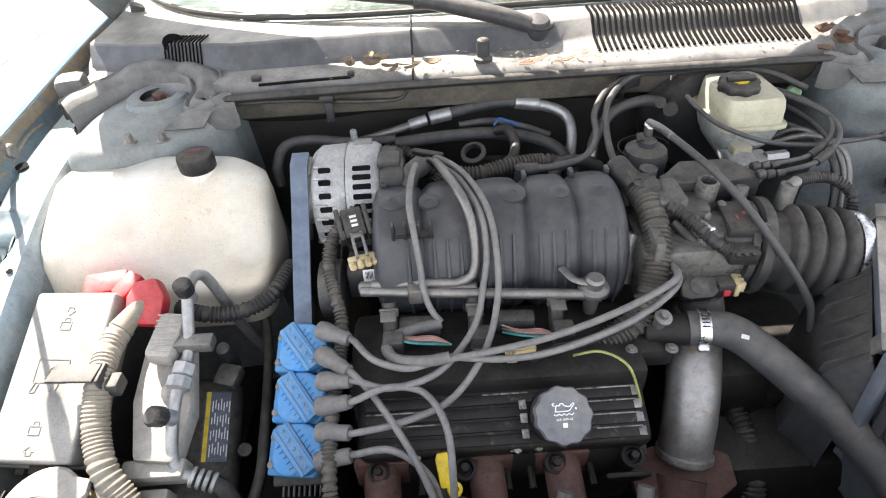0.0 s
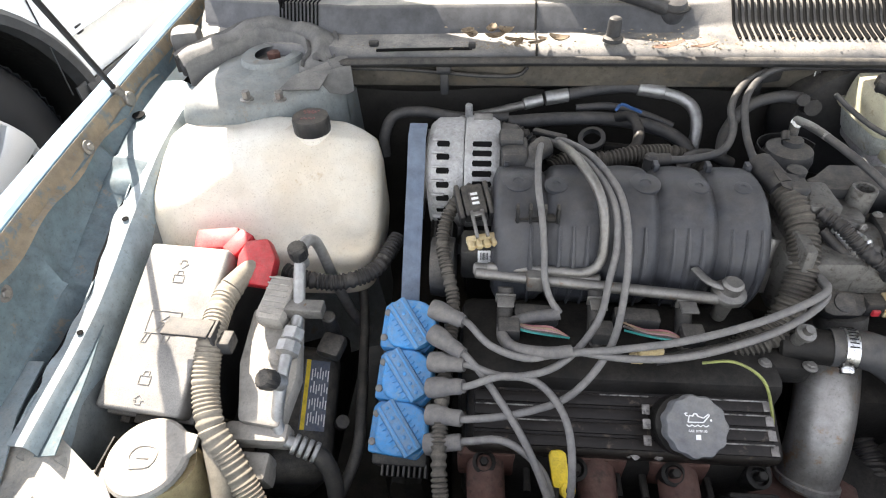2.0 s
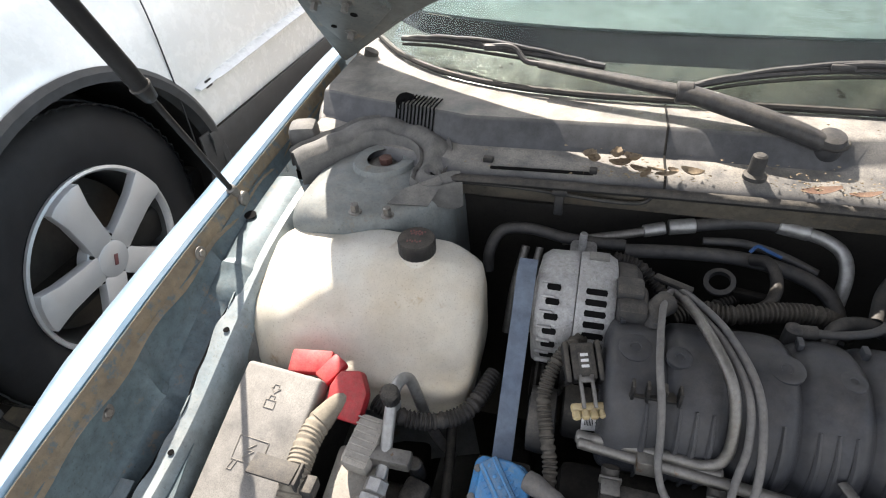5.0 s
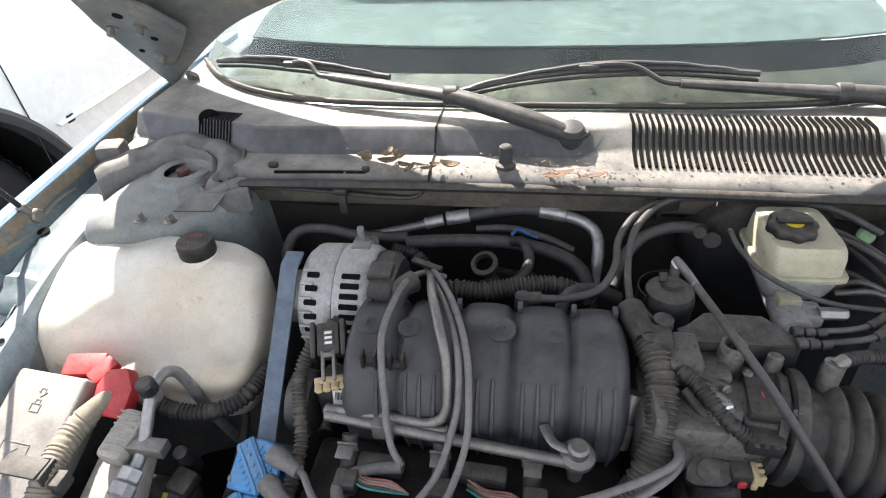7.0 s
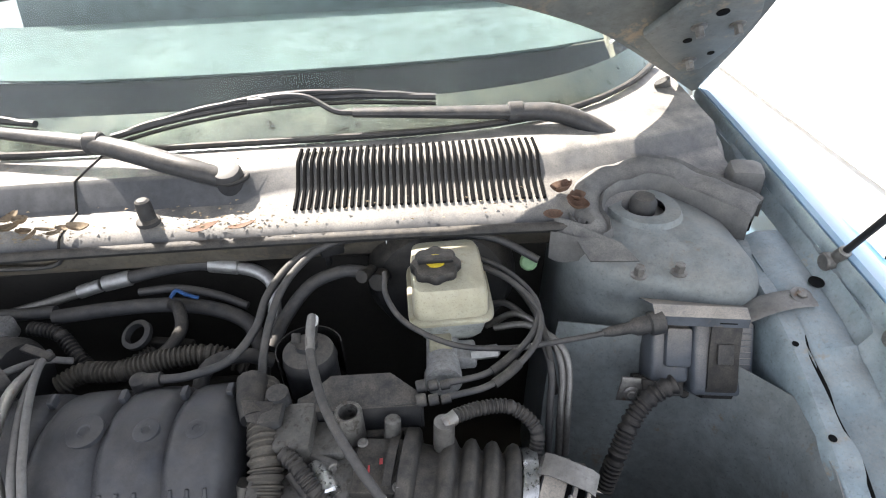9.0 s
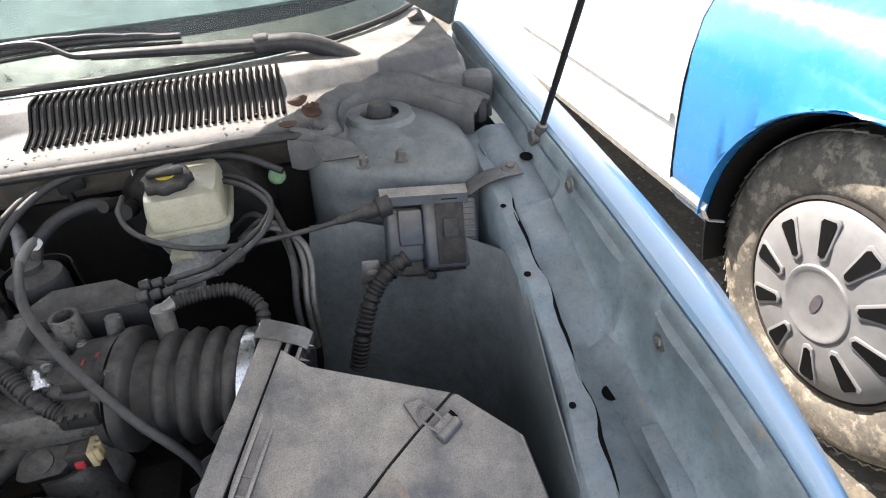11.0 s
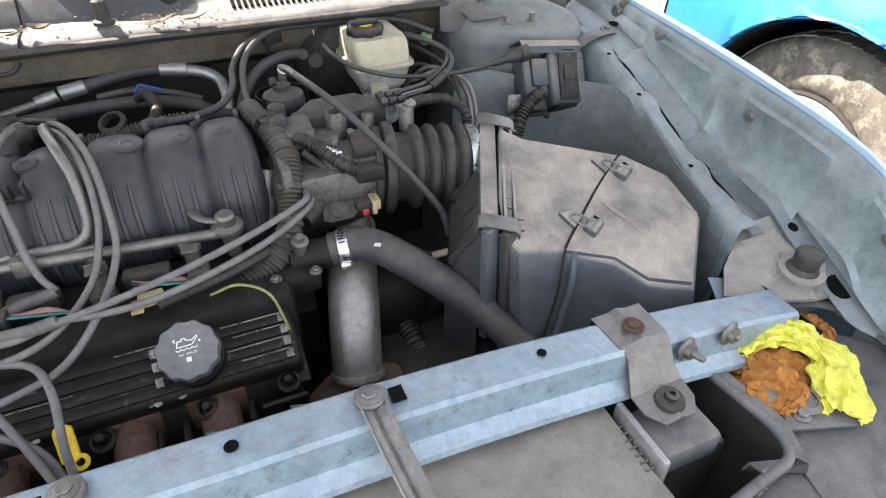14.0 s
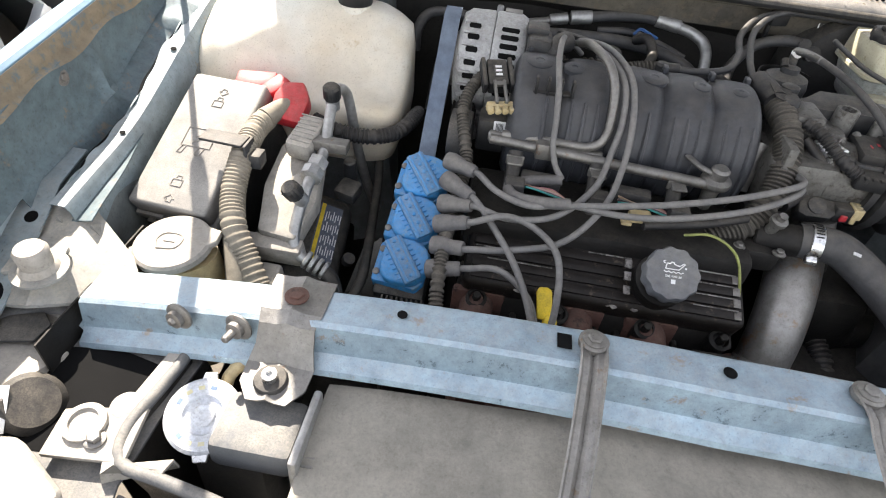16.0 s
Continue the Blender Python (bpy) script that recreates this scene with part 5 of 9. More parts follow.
# wide loom beside the fuse box with its clamp
loom = thing("wiring_loom", (-0.51, 0.2, 0.70), "dusty corrugated wiring loom clipped beside the fuse box", "wiring loom")
part("corrugated_tube", sweep([(-0.518, 0.275, 0.765), (-0.522, 0.248, 0.762), (-0.520, 0.205, 0.754), (-0.518, 0.165, 0.728), (-0.505, 0.130, 0.706), (-0.484, 0.108, 0.680), (-0.455, 0.075, 0.640), (-0.43, 0.03, 0.58)], 0.0138, 16, 0.006, 1.0, 0.0013, 0.0044), LOOMT, loom)
part("tape", sweep([(-0.490, 0.316, 0.772), (-0.505, 0.297, 0.772), (-0.518, 0.272, 0.766)], lambda s: 0.007 + 0.007 * s, 12), LOOMT, loom)
part("lead", sweep([(-0.478, 0.322, 0.772), (-0.490, 0.316, 0.772)], 0.006, 10), BLACKP, loom)
part("branch", sweep([(-0.516, 0.150, 0.712), (-0.502, 0.118, 0.690), (-0.488, 0.085, 0.662), (-0.478, 0.045, 0.62)], 0.012, 12), LOOMT, loom)
part("clamp", join(box((-0.540, 0.205, 0.7715), (0.052, 0.024, 0.004), 0.0015, rz=-4), box((-0.512, 0.205, 0.757), (0.004, 0.026, 0.030), 0.0015), box((-0.502, 0.203, 0.752), (0.014, 0.02, 0.018), 0.002)), GREYP, loom, "dusty plastic clamp")

# bracket plate, drier and air-conditioning lines
plate = thing("bracket_plate", (-0.47, 0.21, 0.66), "dusty cast bracket carrying a ribbed module", "bracket")
DUSTY = mat("thick_dust_on_alloy", (0.33, 0.31, 0.28), (0.26, 0.245, 0.22), 0.75, 0.2, 260, 0.12, 0.85, coarse=14, dustcol=(0.42, 0.38, 0.32))
part("plate", prism([(-0.034, -0.075), (0.012, -0.085), (0.028, -0.03), (0.024, 0.05), (-0.03, 0.055), (-0.040, -0.01)], 0.03, 0.006, basis((-0.468, 0.215, 0.722), z=(0.0, -0.15, 1), x=(1, 0.1, 0))), DUSTY, plate)
part("dome", lathe([(0.012, 0), (0.008, 0.006), (0, 0.008)], basis((-0.462, 0.205, 0.754), z=(0, -0.15, 1)), 18), DUSTY, plate)
part("ribbed_module", box((-0.470, 0.262, 0.771), (0.034, 0.060, 0.028), 0.008, rz=-8), DUSTY, plate)
for k in range(7):
    part("rib", box((-0.470, 0.240 + 0.0075 * k, 0.7855), (0.026, 0.002, 0.002), 0.0005, rz=-8), DUSTY, plate)
part("lower_arm", box((-0.475, 0.128, 0.715), (0.07, 0.022, 0.03), 0.005), DUSTY, plate)
part("block_foot", box((-0.478, 0.098, 0.690), (0.035, 0.03, 0.04), 0.005), DUSTY, plate)
drier = thing("battery", (-0.42, 0.19, 0.56), "black battery case with a printed blue and yellow label", "battery")
LABELB = mat("blue_label", (0.06, 0.08, 0.12), (0.09, 0.11, 0.15), 0.5, 0, 300, 0.02, 0.25, coarse=60)
DM = basis((-0.414, 0.178, 0.665), x=(0.92, 0.1, -0.40), y=(-0.12, 1, 0.10))
part("case", box((-0.03, -0.004, -0.056), (0.085, 0.165, 0.12), 0.022, DM, 4), BLACKP, drier)
part("label", box((-0.020, 0.012, 0.0045), (0.030, 0.085, 0.0008), 0.0, DM), LABELB, drier, "blue printed label")
part("label_band", box((-0.031, 0.012, 0.0052), (0.005, 0.085, 0.0008), 0.0, DM), YELLOW, drier, "yellow label stripe")
for k in range(7):
    for j in range(4):
        part("print_bar", box((-0.0255 + 0.0032 * k, -0.018 + 0.018 * j + 0.003 * (k % 2), 0.0054), (0.0012, 0.014 - 0.003 * ((j + k) % 3), 0.0004), 0, DM), WHITE, drier)
part("hold_down", join(rod((-0.418, 0.262, 0.69), (-0.414, 0.258, 0.745), 0.010, 0.008, 12, 0.002), box((-0.412, 0.235, 0.712), (0.03, 0.03, 0.02), 0.006, rz=-15)), BLACKP, drier)
part("vent_boss", lathe([(0.008, 0), (0.008, 0.010), (0.005, 0.011)], DM @ Matrix.Translation((0.014, -0.02, 0.006)), 12), BLACKP, drier)
acl = thing("air_conditioning_line", (-0.43, 0.2, 0.70), "bare aluminium air-conditioning line with service valves", "pipe")
part("tube", sweep([(-0.400, 0.385, 0.57), (-0.411, 0.364, 0.63), (-0.422, 0.350, 0.70), (-0.430, 0.342, 0.765), (-0.434, 0.334, 0.788), (-0.439, 0.318, 0.796), (-0.440, 0.295, 0.786), (-0.436, 0.246, 0.750), (-0.439, 0.212, 0.740), (-0.440, 0.185, 0.730), (-0.443, 0.164, 0.710), (-0.444, 0.148, 0.688), (-0.437, 0.139, 0.674), (-0.424, 0.137, 0.667)], 0.0068, 14), ALUT, acl)
part("crimp", join(*[rod((-0.428 + 0.007 * k, 0.1372 - 0.001 * k, 0.669 - 0.003 * k), (-0.4232 + 0.007 * k, 0.1365 - 0.001 * k, 0.667 - 0.003 * k), 0.0112, seg=16, bev=0.001) for k in range(4)]), ALUT, acl)
part("coupling", join(lathe([(0.010, 0), (0.0125, 0.002), (0.0125, 0.014), (0.010, 0.016)], basis((-0.437, 0.232, 0.746), z=(-0.1, -0.93, -0.3)), 6), lathe([(0.010, 0.016), (0.0135, 0.018), (0.0135, 0.030), (0.009, 0.033)], basis((-0.437, 0.232, 0.746), z=(-0.1, -0.93, -0.3)), 8)), ALUT, acl, "hexagonal aluminium coupling")
for at, d in (((-0.440, 0.300, 0.784), (0.02, -0.2, 0.98)), ((-0.441, 0.172, 0.728), (-0.30, -0.45, 0.82))):
    m = basis(at, z=d)
    part("valve_neck", lathe([(0.009, -0.004), (0.009, 0.012), (0.007, 0.013)], m, 16), ALUT, acl)
    part("valve_cap", lathe([(0.0095, 0.010), (0.0105, 0.012), (0.0105, 0.026), (0.008, 0.029), (0, 0.0295)], m, 32, 14, 0.05), BLACKP, acl, "black knurled valve cap")
part("line_clip", box((-0.432, 0.252, 0.756), (0.05, 0.018, 0.014), 0.002, basis((0, 0, 0), x=(1, 0, 0), y=(0, 1, 0))), STEEL, acl)
wires("suction_hose", [(-0.408, 0.134, 0.660), (-0.395, 0.130, 0.648), (-0.386, 0.118, 0.62), (-0.382, 0.09, 0.56)], 0.0125, RUBBER, "black rubber air-conditioning hose", "hose")
# the battery side lies in one sloping row, dropping towards the front
for ob, dx, dy, dz, tilt in ((redc, -0.014, 0.0, -0.008, 17), (plate, 0.008, -0.008, -0.004, 13), (drier, 0.004, -0.004, -0.004, 13)):
    ob.matrix_world = Matrix.Translation((dx, 0.32 + dy, 0.80 + dz)) @ Matrix.Rotation(radians(tilt), 4, "X") @ Matrix.Translation((0, -0.32, -0.80)) @ wm(ob)
wires("corrugated_hose", [(-0.475, 0.325, 0.745), (-0.44, 0.315, 0.74), (-0.40, 0.32, 0.735), (-0.365, 0.345, 0.735), (-0.345, 0.40, 0.74)], 0.011, BLOOM, "black corrugated wiring sleeve under the tank", "wiring loom", "", 0.002, 0.005)

# ---- washer filler ----
washer = thing("washer_filler", (-0.558, 0.10, 0.55), "yellowed washer bottle with a dusty grey flip cap", "washer bottle")
part("neck", lathe([(0.045, 0.54), (0.046, 0.60), (0.036, 0.668), (0.034, 0.685)], Matrix.Translation((-0.550, 0.098, 0)), 28), NATURY, washer)
WC = basis((-0.561, 0.098, 0.688), z=(-0.05, -0.12, 1), x=(1, 0.3, 0))
part("cap", lathe([(0.039, 0.0), (0.042, 0.003), (0.042, 0.010), (0.039, 0.013), (0, 0.014)], WC, 36), DUSTY, washer, "dusty flip cap with a moulded symbol")
part("cap_tab", prism([(0.02, -0.022), (0.048, -0.006), (0.052, 0.010), (0.02, 0.028)], 0.008, 0.002, WC @ Matrix.Translation((0, 0, 0.005))), DUSTY, washer)
part("hinge_strap", box((-0.045, -0.006, 0.004), (0.03, 0.018, 0.004), 0.001, WC), DUSTY, washer)
for pts in ([(-0.014, -0.01), (0.006, -0.012), (0.012, 0.004), (-0.006, 0.012), (-0.016, 0.004), (-0.014, -0.01)], [(-0.008, 0.0), (0.004, -0.004)]):
    part("moulded_symbol", sweep([WC @ Vector((x, y, 0.0142)) for x, y in pts], 0.001, 6, 0.004), DUSTY, washer)

# ---- air filter box ----
air = thing("air_filter_box", (0.46, 0.18, 0.55), "dusty grey-black plastic air filter box with wire clips", "air filter")
_top = [(0.388, 0.304), (0.410, 0.284), (0.535, 0.234), (0.586, 0.186), (0.590, 0.123), (0.516, 0.040), (0.462, 0.058), (0.436, 0.092), (0.380, 0.120), (0.330, 0.130), (0.316, 0.160)]


def air_z(x, y):
    return 0.806 + 0.38 * (y - 0.28) - 0.05 * (x - 0.405)


_lv = []
_cx, _cy = 0.46, 0.18
for k, drop in ((0.95, -0.001), (0.98, 0.001), (0.998, 0.006), (1.0, 0.012), (1.005, 0.05), (1.0, 0.09), (0.97, 0.10), (0.95, 0.22)):
    _lv.append([(_cx + (x - _cx) * k, _cy + (y - _cy) * k - (0.02 * drop / 0.1 if y < 0.14 else 0), air_z(x, y) - drop) for x, y in _top])
_n = len(_top)
_v = [p for row in _lv for p in row]
_f = [tuple(range(_n))] + [(j * _n + i, (j + 1) * _n + i, (j + 1) * _n + (i + 1) % _n, j * _n + (i + 1) % _n) for j in range(len(_lv) - 1) for i in range(_n)]
_bm = geo(_v, _f)
bevel(_bm, 0.003, 2, 24)
part("lid", _bm, AIRBOX, air, "dust-filmed lid with a rust-coloured stain", 35)


def on_lid(x, y, h=0.0):
    return Vector((x, y, air_z(x, y) + h))


LN = (0.05, -0.38, 1)
# raised half of the lid, whose edge makes the split line
_half = [(0.385, 0.118), (0.404, 0.134), (0.428, 0.152), (0.462, 0.180), (0.498, 0.206), (0.536, 0.229), (0.580, 0.186), (0.585, 0.125), (0.514, 0.045), (0.464, 0.063), (0.439, 0.096)]
_hv = [on_lid(x, y, 0.0035) for x, y in _half] + [on_lid(x, y, -0.002) for x, y in _half]
_k = len(_half)
_bm = geo(_hv, [tuple(range(_k)), tuple(range(_k, 2 * _k))[::-1]] + [(i, (i + 1) % _k, _k + (i + 1) % _k, _k + i) for i in range(_k)])
part("lid_half", bevel(_bm, 0.0015, 2, 40), AIRBOX, air)
part("split_groove", sweep([on_lid(0.533, 0.232, 0.001), on_lid(0.496, 0.207, 0.001), on_lid(0.460, 0.181, 0.001), on_lid(0.402, 0.135, 0.001), on_lid(0.384, 0.118, 0.0005), (0.372, 0.104, 0.70), (0.360, 0.098, 0.66), (0.352, 0.096, 0.62)], 0.0016, 6), DARK, air)
part("split_rib", sweep([on_lid(0.396, 0.116, 0.0), (0.386, 0.100, 0.705), (0.374, 0.094, 0.66), (0.366, 0.092, 0.62)], 0.004, 8), AIRBOX, air)
STAINR = mat("rusty_water_stain", (0.30, 0.215, 0.145), (0.24, 0.18, 0.13), 0.8, 0, 300, 0.05, 0.6, (0.26, 0.23, 0.19), 0.5, coarse=60, dustcol=(0.38, 0.33, 0.27))
part("rust_streak", sweep([on_lid(0.468, 0.172, 0.0031), on_lid(0.476, 0.155, 0.0031), on_lid(0.486, 0.138, 0.0031), on_lid(0.494, 0.120, 0.0031)], lambda q: 0.0055 * (1 - 0.6 * q) + 0.0008, 8, 0.006, 0.12), STAINR, air, "faint rust-coloured streak")
for x, y in ((0.506, 0.214), (0.420, 0.149)):
    p = on_lid(x, y)
    m = basis(p, z=LN, x=(0.8, 0.58, 0))
    clip = part("clip_boss", join(box((0.004, -0.016, 0.004), (0.022, 0.016, 0.012), 0.003, m), rod(m @ Vector((-0.008, -0.020, 0.006)), m @ Vector((0.016, -0.020, 0.006)), 0.006, seg=12, bev=0.001)), AIRBOX, air)
    part("clip_wire", sweep([m @ Vector(q) for q in ((-0.005, -0.014, 0.010), (-0.007, 0.0, 0.010), (-0.004, 0.010, 0.008), (0.003, 0.011, 0.0075), (0.006, 0.002, 0.010), (0.006, -0.012, 0.010))], 0.0014, 6, 0.004), STEEL, clip, "bent steel spring clip")
    part("clip_shell", prism([(-0.012, 0.0), (0.010, 0.0), (0.008, 0.018), (-0.006, 0.026)], 0.006, 0.002, m), AIRBOX, clip)
    part("clip_pit", box((0.016, -0.014, 0.006), (0.003, 0.008, 0.008), 0, m), VOID, clip)
# double clamp rail with rungs on the inlet side
A, B = Vector((0.396, 0.322, 0.818)), Vector((0.318, 0.158, 0.763))
RM = basis((A + B) / 2, y=A - B, z=(0.12, -0.33, 1))
L_ = (A - B).length
part("inlet_frame", box((-0.012, 0, -0.004), (0.022, L_, 0.010), 0.002, RM), AIRBOX, air)
part("rail_shadow", box((0.0015, 0, -0.002), (0.0045, L_, 0.002), 0, RM), VOID, air)
for x in (0.006, 0.018):
    part("clamp_rail", box((x, 0, 0.001), (0.004, L_, 0.010), 0.001, RM), AIRBOX, air)
for k in range(12):
    y = -L_ / 2 + L_ * (k + 0.5) / 12
    part("rail_rung", box((0.012, y, -0.0005), (0.012, 0.0022, 0.006), 0.0004, RM), AIRBOX, air)
    part("rail_tooth", prism([(0.020, -0.0018), (0.030, 0), (0.020, 0.0018)], 0.005, 0, RM @ Matrix.Translation((0, y, -0.003))), AIRBOX, air)
part("rail_shadow", box((0.012, 0, -0.004), (0.009, L_, 0.002), 0, RM), VOID, air)
for y in (-L_ / 2 + 0.006, L_ / 2 - 0.004):
    part("spring_clamp", sheet([[RM @ Vector((x, y + w, z)) for x, z in ((-0.028, -0.010), (-0.027, 0.006), (-0.020, 0.010), (-0.002, 0.0105), (0.016, 0.0095), (0.024, 0.004), (0.025, -0.006))] for w in (-0.010, -0.004, 0.004, 0.010)], 0.0016), STEEL, air, "bent steel clamp")
# the rail goes on down the front
FD = Vector((-0.004, -0.012, -0.10))
for dx, w in ((-0.012, 0.020), (0.010, 0.016)):
    q = RM @ Vector((dx, -L_ / 2 - 0.004, 0))
    part("front_rail", box((0, 0, 0.07), (w, 0.012, 0.15), 0.002, basis(q, z=FD, x=(1, 0.45, 0))), AIRBOX if dx < 0 else GREYP, air)
for k in range(9):
    q = RM @ Vector((0.024, -L_ / 2 - 0.006, 0)) + FD * (0.10 + 0.15 * k)
    part("front_tooth", box(q, (0.012, 0.006, 0.003), 0.0005, rz=24), AIRBOX, air)
# inlet side with its deep ribs
part("inlet_wall", sheet([[(0.372, 0.326, 0.80), (0.350, 0.330, 0.75), (0.335, 0.33, 0.56)], [(0.335, 0.245, 0.778), (0.300, 0.252, 0.735), (0.285, 0.255, 0.56)], [(0.300, 0.168, 0.750), (0.268, 0.190, 0.70), (0.262, 0.195, 0.56)], [(0.306, 0.146, 0.72), (0.290, 0.150, 0.66), (0.29, 0.15, 0.56)]], 0.003), GREYP, air)
for k in range(7):
    q = Vector((0.368, 0.318, 0.806)).lerp(Vector((0.298, 0.168, 0.752)), (k + 0.4) / 7)
    part("side_rib", prism([(0, -0.004), (-0.034, -0.034), (-0.036, -0.046), (0, -0.062)], 0.0018, 0, basis(q, x=(1, -0.35, 0), y=(0, 0, 1))), GREYP, air)

# ---- bellows between throttle and filter ----
BA, BB = Vector((0.236, 0.343, 0.772)), Vector((0.392, 0.318, 0.758))
bel = thing("intake_bellows", (0.31, 0.33, 0.70), "dusty black rubber intake bellows with a steel band", "air duct")
BM = basis(BA, z=BB - BA)
_pr = [(0.050, 0.0), (0.060, 0.002), (0.061, 0.012), (0.058, 0.015), (0.046, 0.018), (0.045, 0.034)]
for k in range(4):
    z = 0.036 + 0.0205 * k
    _pr += [(0.046, z), (0.053, z + 0.003), (0.0565, z + 0.008), (0.0555, z + 0.0125), (0.050, z + 0.016), (0.046, z + 0.0185)]
_pr += [(0.047, 0.122), (0.048, 0.150)]
part("ribbed_duct", lathe(_pr, BM, 44), RUBBER, bel, "", 60)
part("steel_band", lathe([(0.047, 0.113), (0.0535, 0.1135), (0.0545, 0.120), (0.0535, 0.1275), (0.047, 0.128)], BM, 44), CHROME, bel, "bright steel hose band")
part("band_screw", join(box((-0.008, -0.056, 0.1205), (0.020, 0.010, 0.011), 0.002, BM), rod(BM @ Vector((-0.020, -0.057, 0.1205)), BM @ Vector((0.006, -0.057, 0.1205)), 0.0045, seg=10)), STEEL, bel)
part("inlet_collar", lathe([(0.045, 0.127), (0.046, 0.130), (0.046, 0.150), (0.049, 0.152), (0.049, 0.160), (0.046, 0.161), (0.046, 0.175)], BM, 36), BLACKP, bel, "black plastic inlet collar")
part("mounting_ring", lathe([(0.045, -0.012), (0.055, -0.011), (0.055, -0.003), (0.045, -0.002)], BM, 40), RUBBER, bel)
part("vent_stub", join(rod((0.282, 0.363, 0.81), (0.284, 0.366, 0.842), 0.010, seg=14), rod((0.284, 0.366, 0.838), (0.296, 0.372, 0.842), 0.007, seg=12)), STEEL, bel)
wires("breather_hose", [(0.294, 0.371, 0.842), (0.32, 0.382, 0.838), (0.35, 0.385, 0.832), (0.372, 0.37, 0.815), (0.366, 0.352, 0.79)], 0.0075, BLOOM, "thin black corrugated breather hose", "hose", "", 0.0014, 0.004)

# ---- throttle body ----
CASTG = mat("grimy_casting", (0.13, 0.126, 0.118), (0.08, 0.078, 0.072), 0.5, 0.5, 240, 0.2, 0.2, (0.04, 0.035, 0.03), 0.35, coarse=40)
thr = thing("throttle_assembly", (0.16, 0.33, 0.70), "grimy aluminium throttle body with sensors", "throttle body")
part("casting", join(box((0.140, 0.345, 0.762), (0.09, 0.09, 0.08), 0.012), rod((0.165, 0.343, 0.772), (0.245, 0.343, 0.772), 0.044, seg=28, bev=0.004)), CASTG, thr, "grimy cast throttle housing")
part("flange", prism([(-0.05, -0.05), (0.05, -0.05), (0.056, 0.0), (0.05, 0.05), (-0.05, 0.05), (-0.056, 0.0)], 0.012, 0.003, basis((0.105, 0.345, 0.772), z=(1, 0, 0), x=(0, 1, 0))), CASTG, thr)
part("upper_casting", join(box((0.142, 0.378, 0.822), (0.036, 0.052, 0.034), 0.005), box((0.172, 0.372, 0.812), (0.036, 0.040, 0.024), 0.005)), CASTG, thr, "grey cast housing")
part("lever_box", join(box((0.120, 0.392, 0.836), (0.022, 0.038, 0.026), 0.004), lathe([(0.011, 0.83), (0.011, 0.853), (0.008, 0.855)], Matrix.Translation((0.124, 0.405, 0)), 18)), GREYP, thr)
part("open_port", lathe([(0.0135, 0.80), (0.0135, 0.842), (0.0125, 0.8435), (0.0095, 0.843), (0.0085, 0.825), (0, 0.825)], Matrix.Translation((0.193, 0.384, 0)), 22), CASTG, thr)
part("idle_valve", rod((0.162, 0.352, 0.806), (0.178, 0.318, 0.806), 0.0135, seg=24, bev=0.002), CHROME, thr, "bright round idle valve")
part("valve_flange", box((0.166, 0.352, 0.806), (0.040, 0.006, 0.034), 0.002, rz=-25), CASTG, thr)
for dx in (-0.014, 0.014):
    part("flange_screw", bolt((0.166 + dx, 0.348 - 0.4 * dx, 0.806 + dx), 0.0035, 0.004, (0.4, -0.9, 0)), STEEL, thr)
part("flow_sensor", box((0.222, 0.340, 0.812), (0.046, 0.058, 0.018), 0.003, rz=-6), BLACKP, thr, "black air flow sensor")
part("sensor_rim", box((0.222, 0.340, 0.804), (0.054, 0.066, 0.010), 0.003, rz=-6), GREYP, thr)
for dx, dy in ((-0.016, 0.024), (0.018, -0.024)):
    part("screw", bolt((0.222 + dx, 0.340 + dy, 0.8205), 0.0035, 0.003), STEEL, thr)
part("sensor_plug", join(box((0.210, 0.300, 0.795), (0.034, 0.022, 0.020), 0.003, rz=-6), *[box((0.199 + 0.009 * k, 0.292, 0.803), (0.005, 0.014, 0.003), 0.0005, rz=-6) for k in range(3)]), BLACKP, thr)
part("red_mark", box((0.224, 0.343, 0.8212), (0.003, 0.006, 0.0005), 0), RED, thr)
part("red_dash", box((0.213, 0.336, 0.8212), (0.0018, 0.007, 0.0005), 0), RED, thr)
part("port_nipple", rod((0.232, 0.372, 0.80), (0.235, 0.380, 0.835), 0.009, 0.008, 14, 0.002), CASTG, thr)
part("lower_neck", rod((0.175, 0.300, 0.735), (0.185, 0.285, 0.67), 0.026, 0.03, 20), CASTG, thr)
pos = thing("position_sensor", (0.17, 0.285, 0.74), "black throttle sensor with a tan connector", "sensor")
part("body", prism([(-0.028, -0.012), (-0.018, -0.016), (0.010, -0.014), (0.020, -0.004), (0.018, 0.012), (-0.010, 0.016), (-0.026, 0.011)], 0.020, 0.004, basis((0.170, 0.298, 0.740), z=(0, -0.5, 0.86), x=(1, -0.05, 0))), BLACKP, pos)
part("oval_emboss", lathe([(0.011, 0), (0.011, 0.0015), (0.009, 0.002), (0.0, 0.0016)], basis((0.164, 0.288, 0.7575), z=(0, -0.5, 0.86)), 20), GREYP, pos)
part("plug", box((0.196, 0.292, 0.752), (0.022, 0.020, 0.020), 0.003), BLACKP, pos)
part("tan_lock", join(box((0.208, 0.290, 0.754), (0.006, 0.020, 0.020), 0.001), *[box((0.213, 0.283 + 0.007 * k, 0.757), (0.006, 0.004, 0.014), 0.0006) for k in range(3)]), NATURY, pos, "tan plastic lock")
part("red_clip", box((0.196, 0.281, 0.750), (0.008, 0.004, 0.008), 0.001), RED, pos)
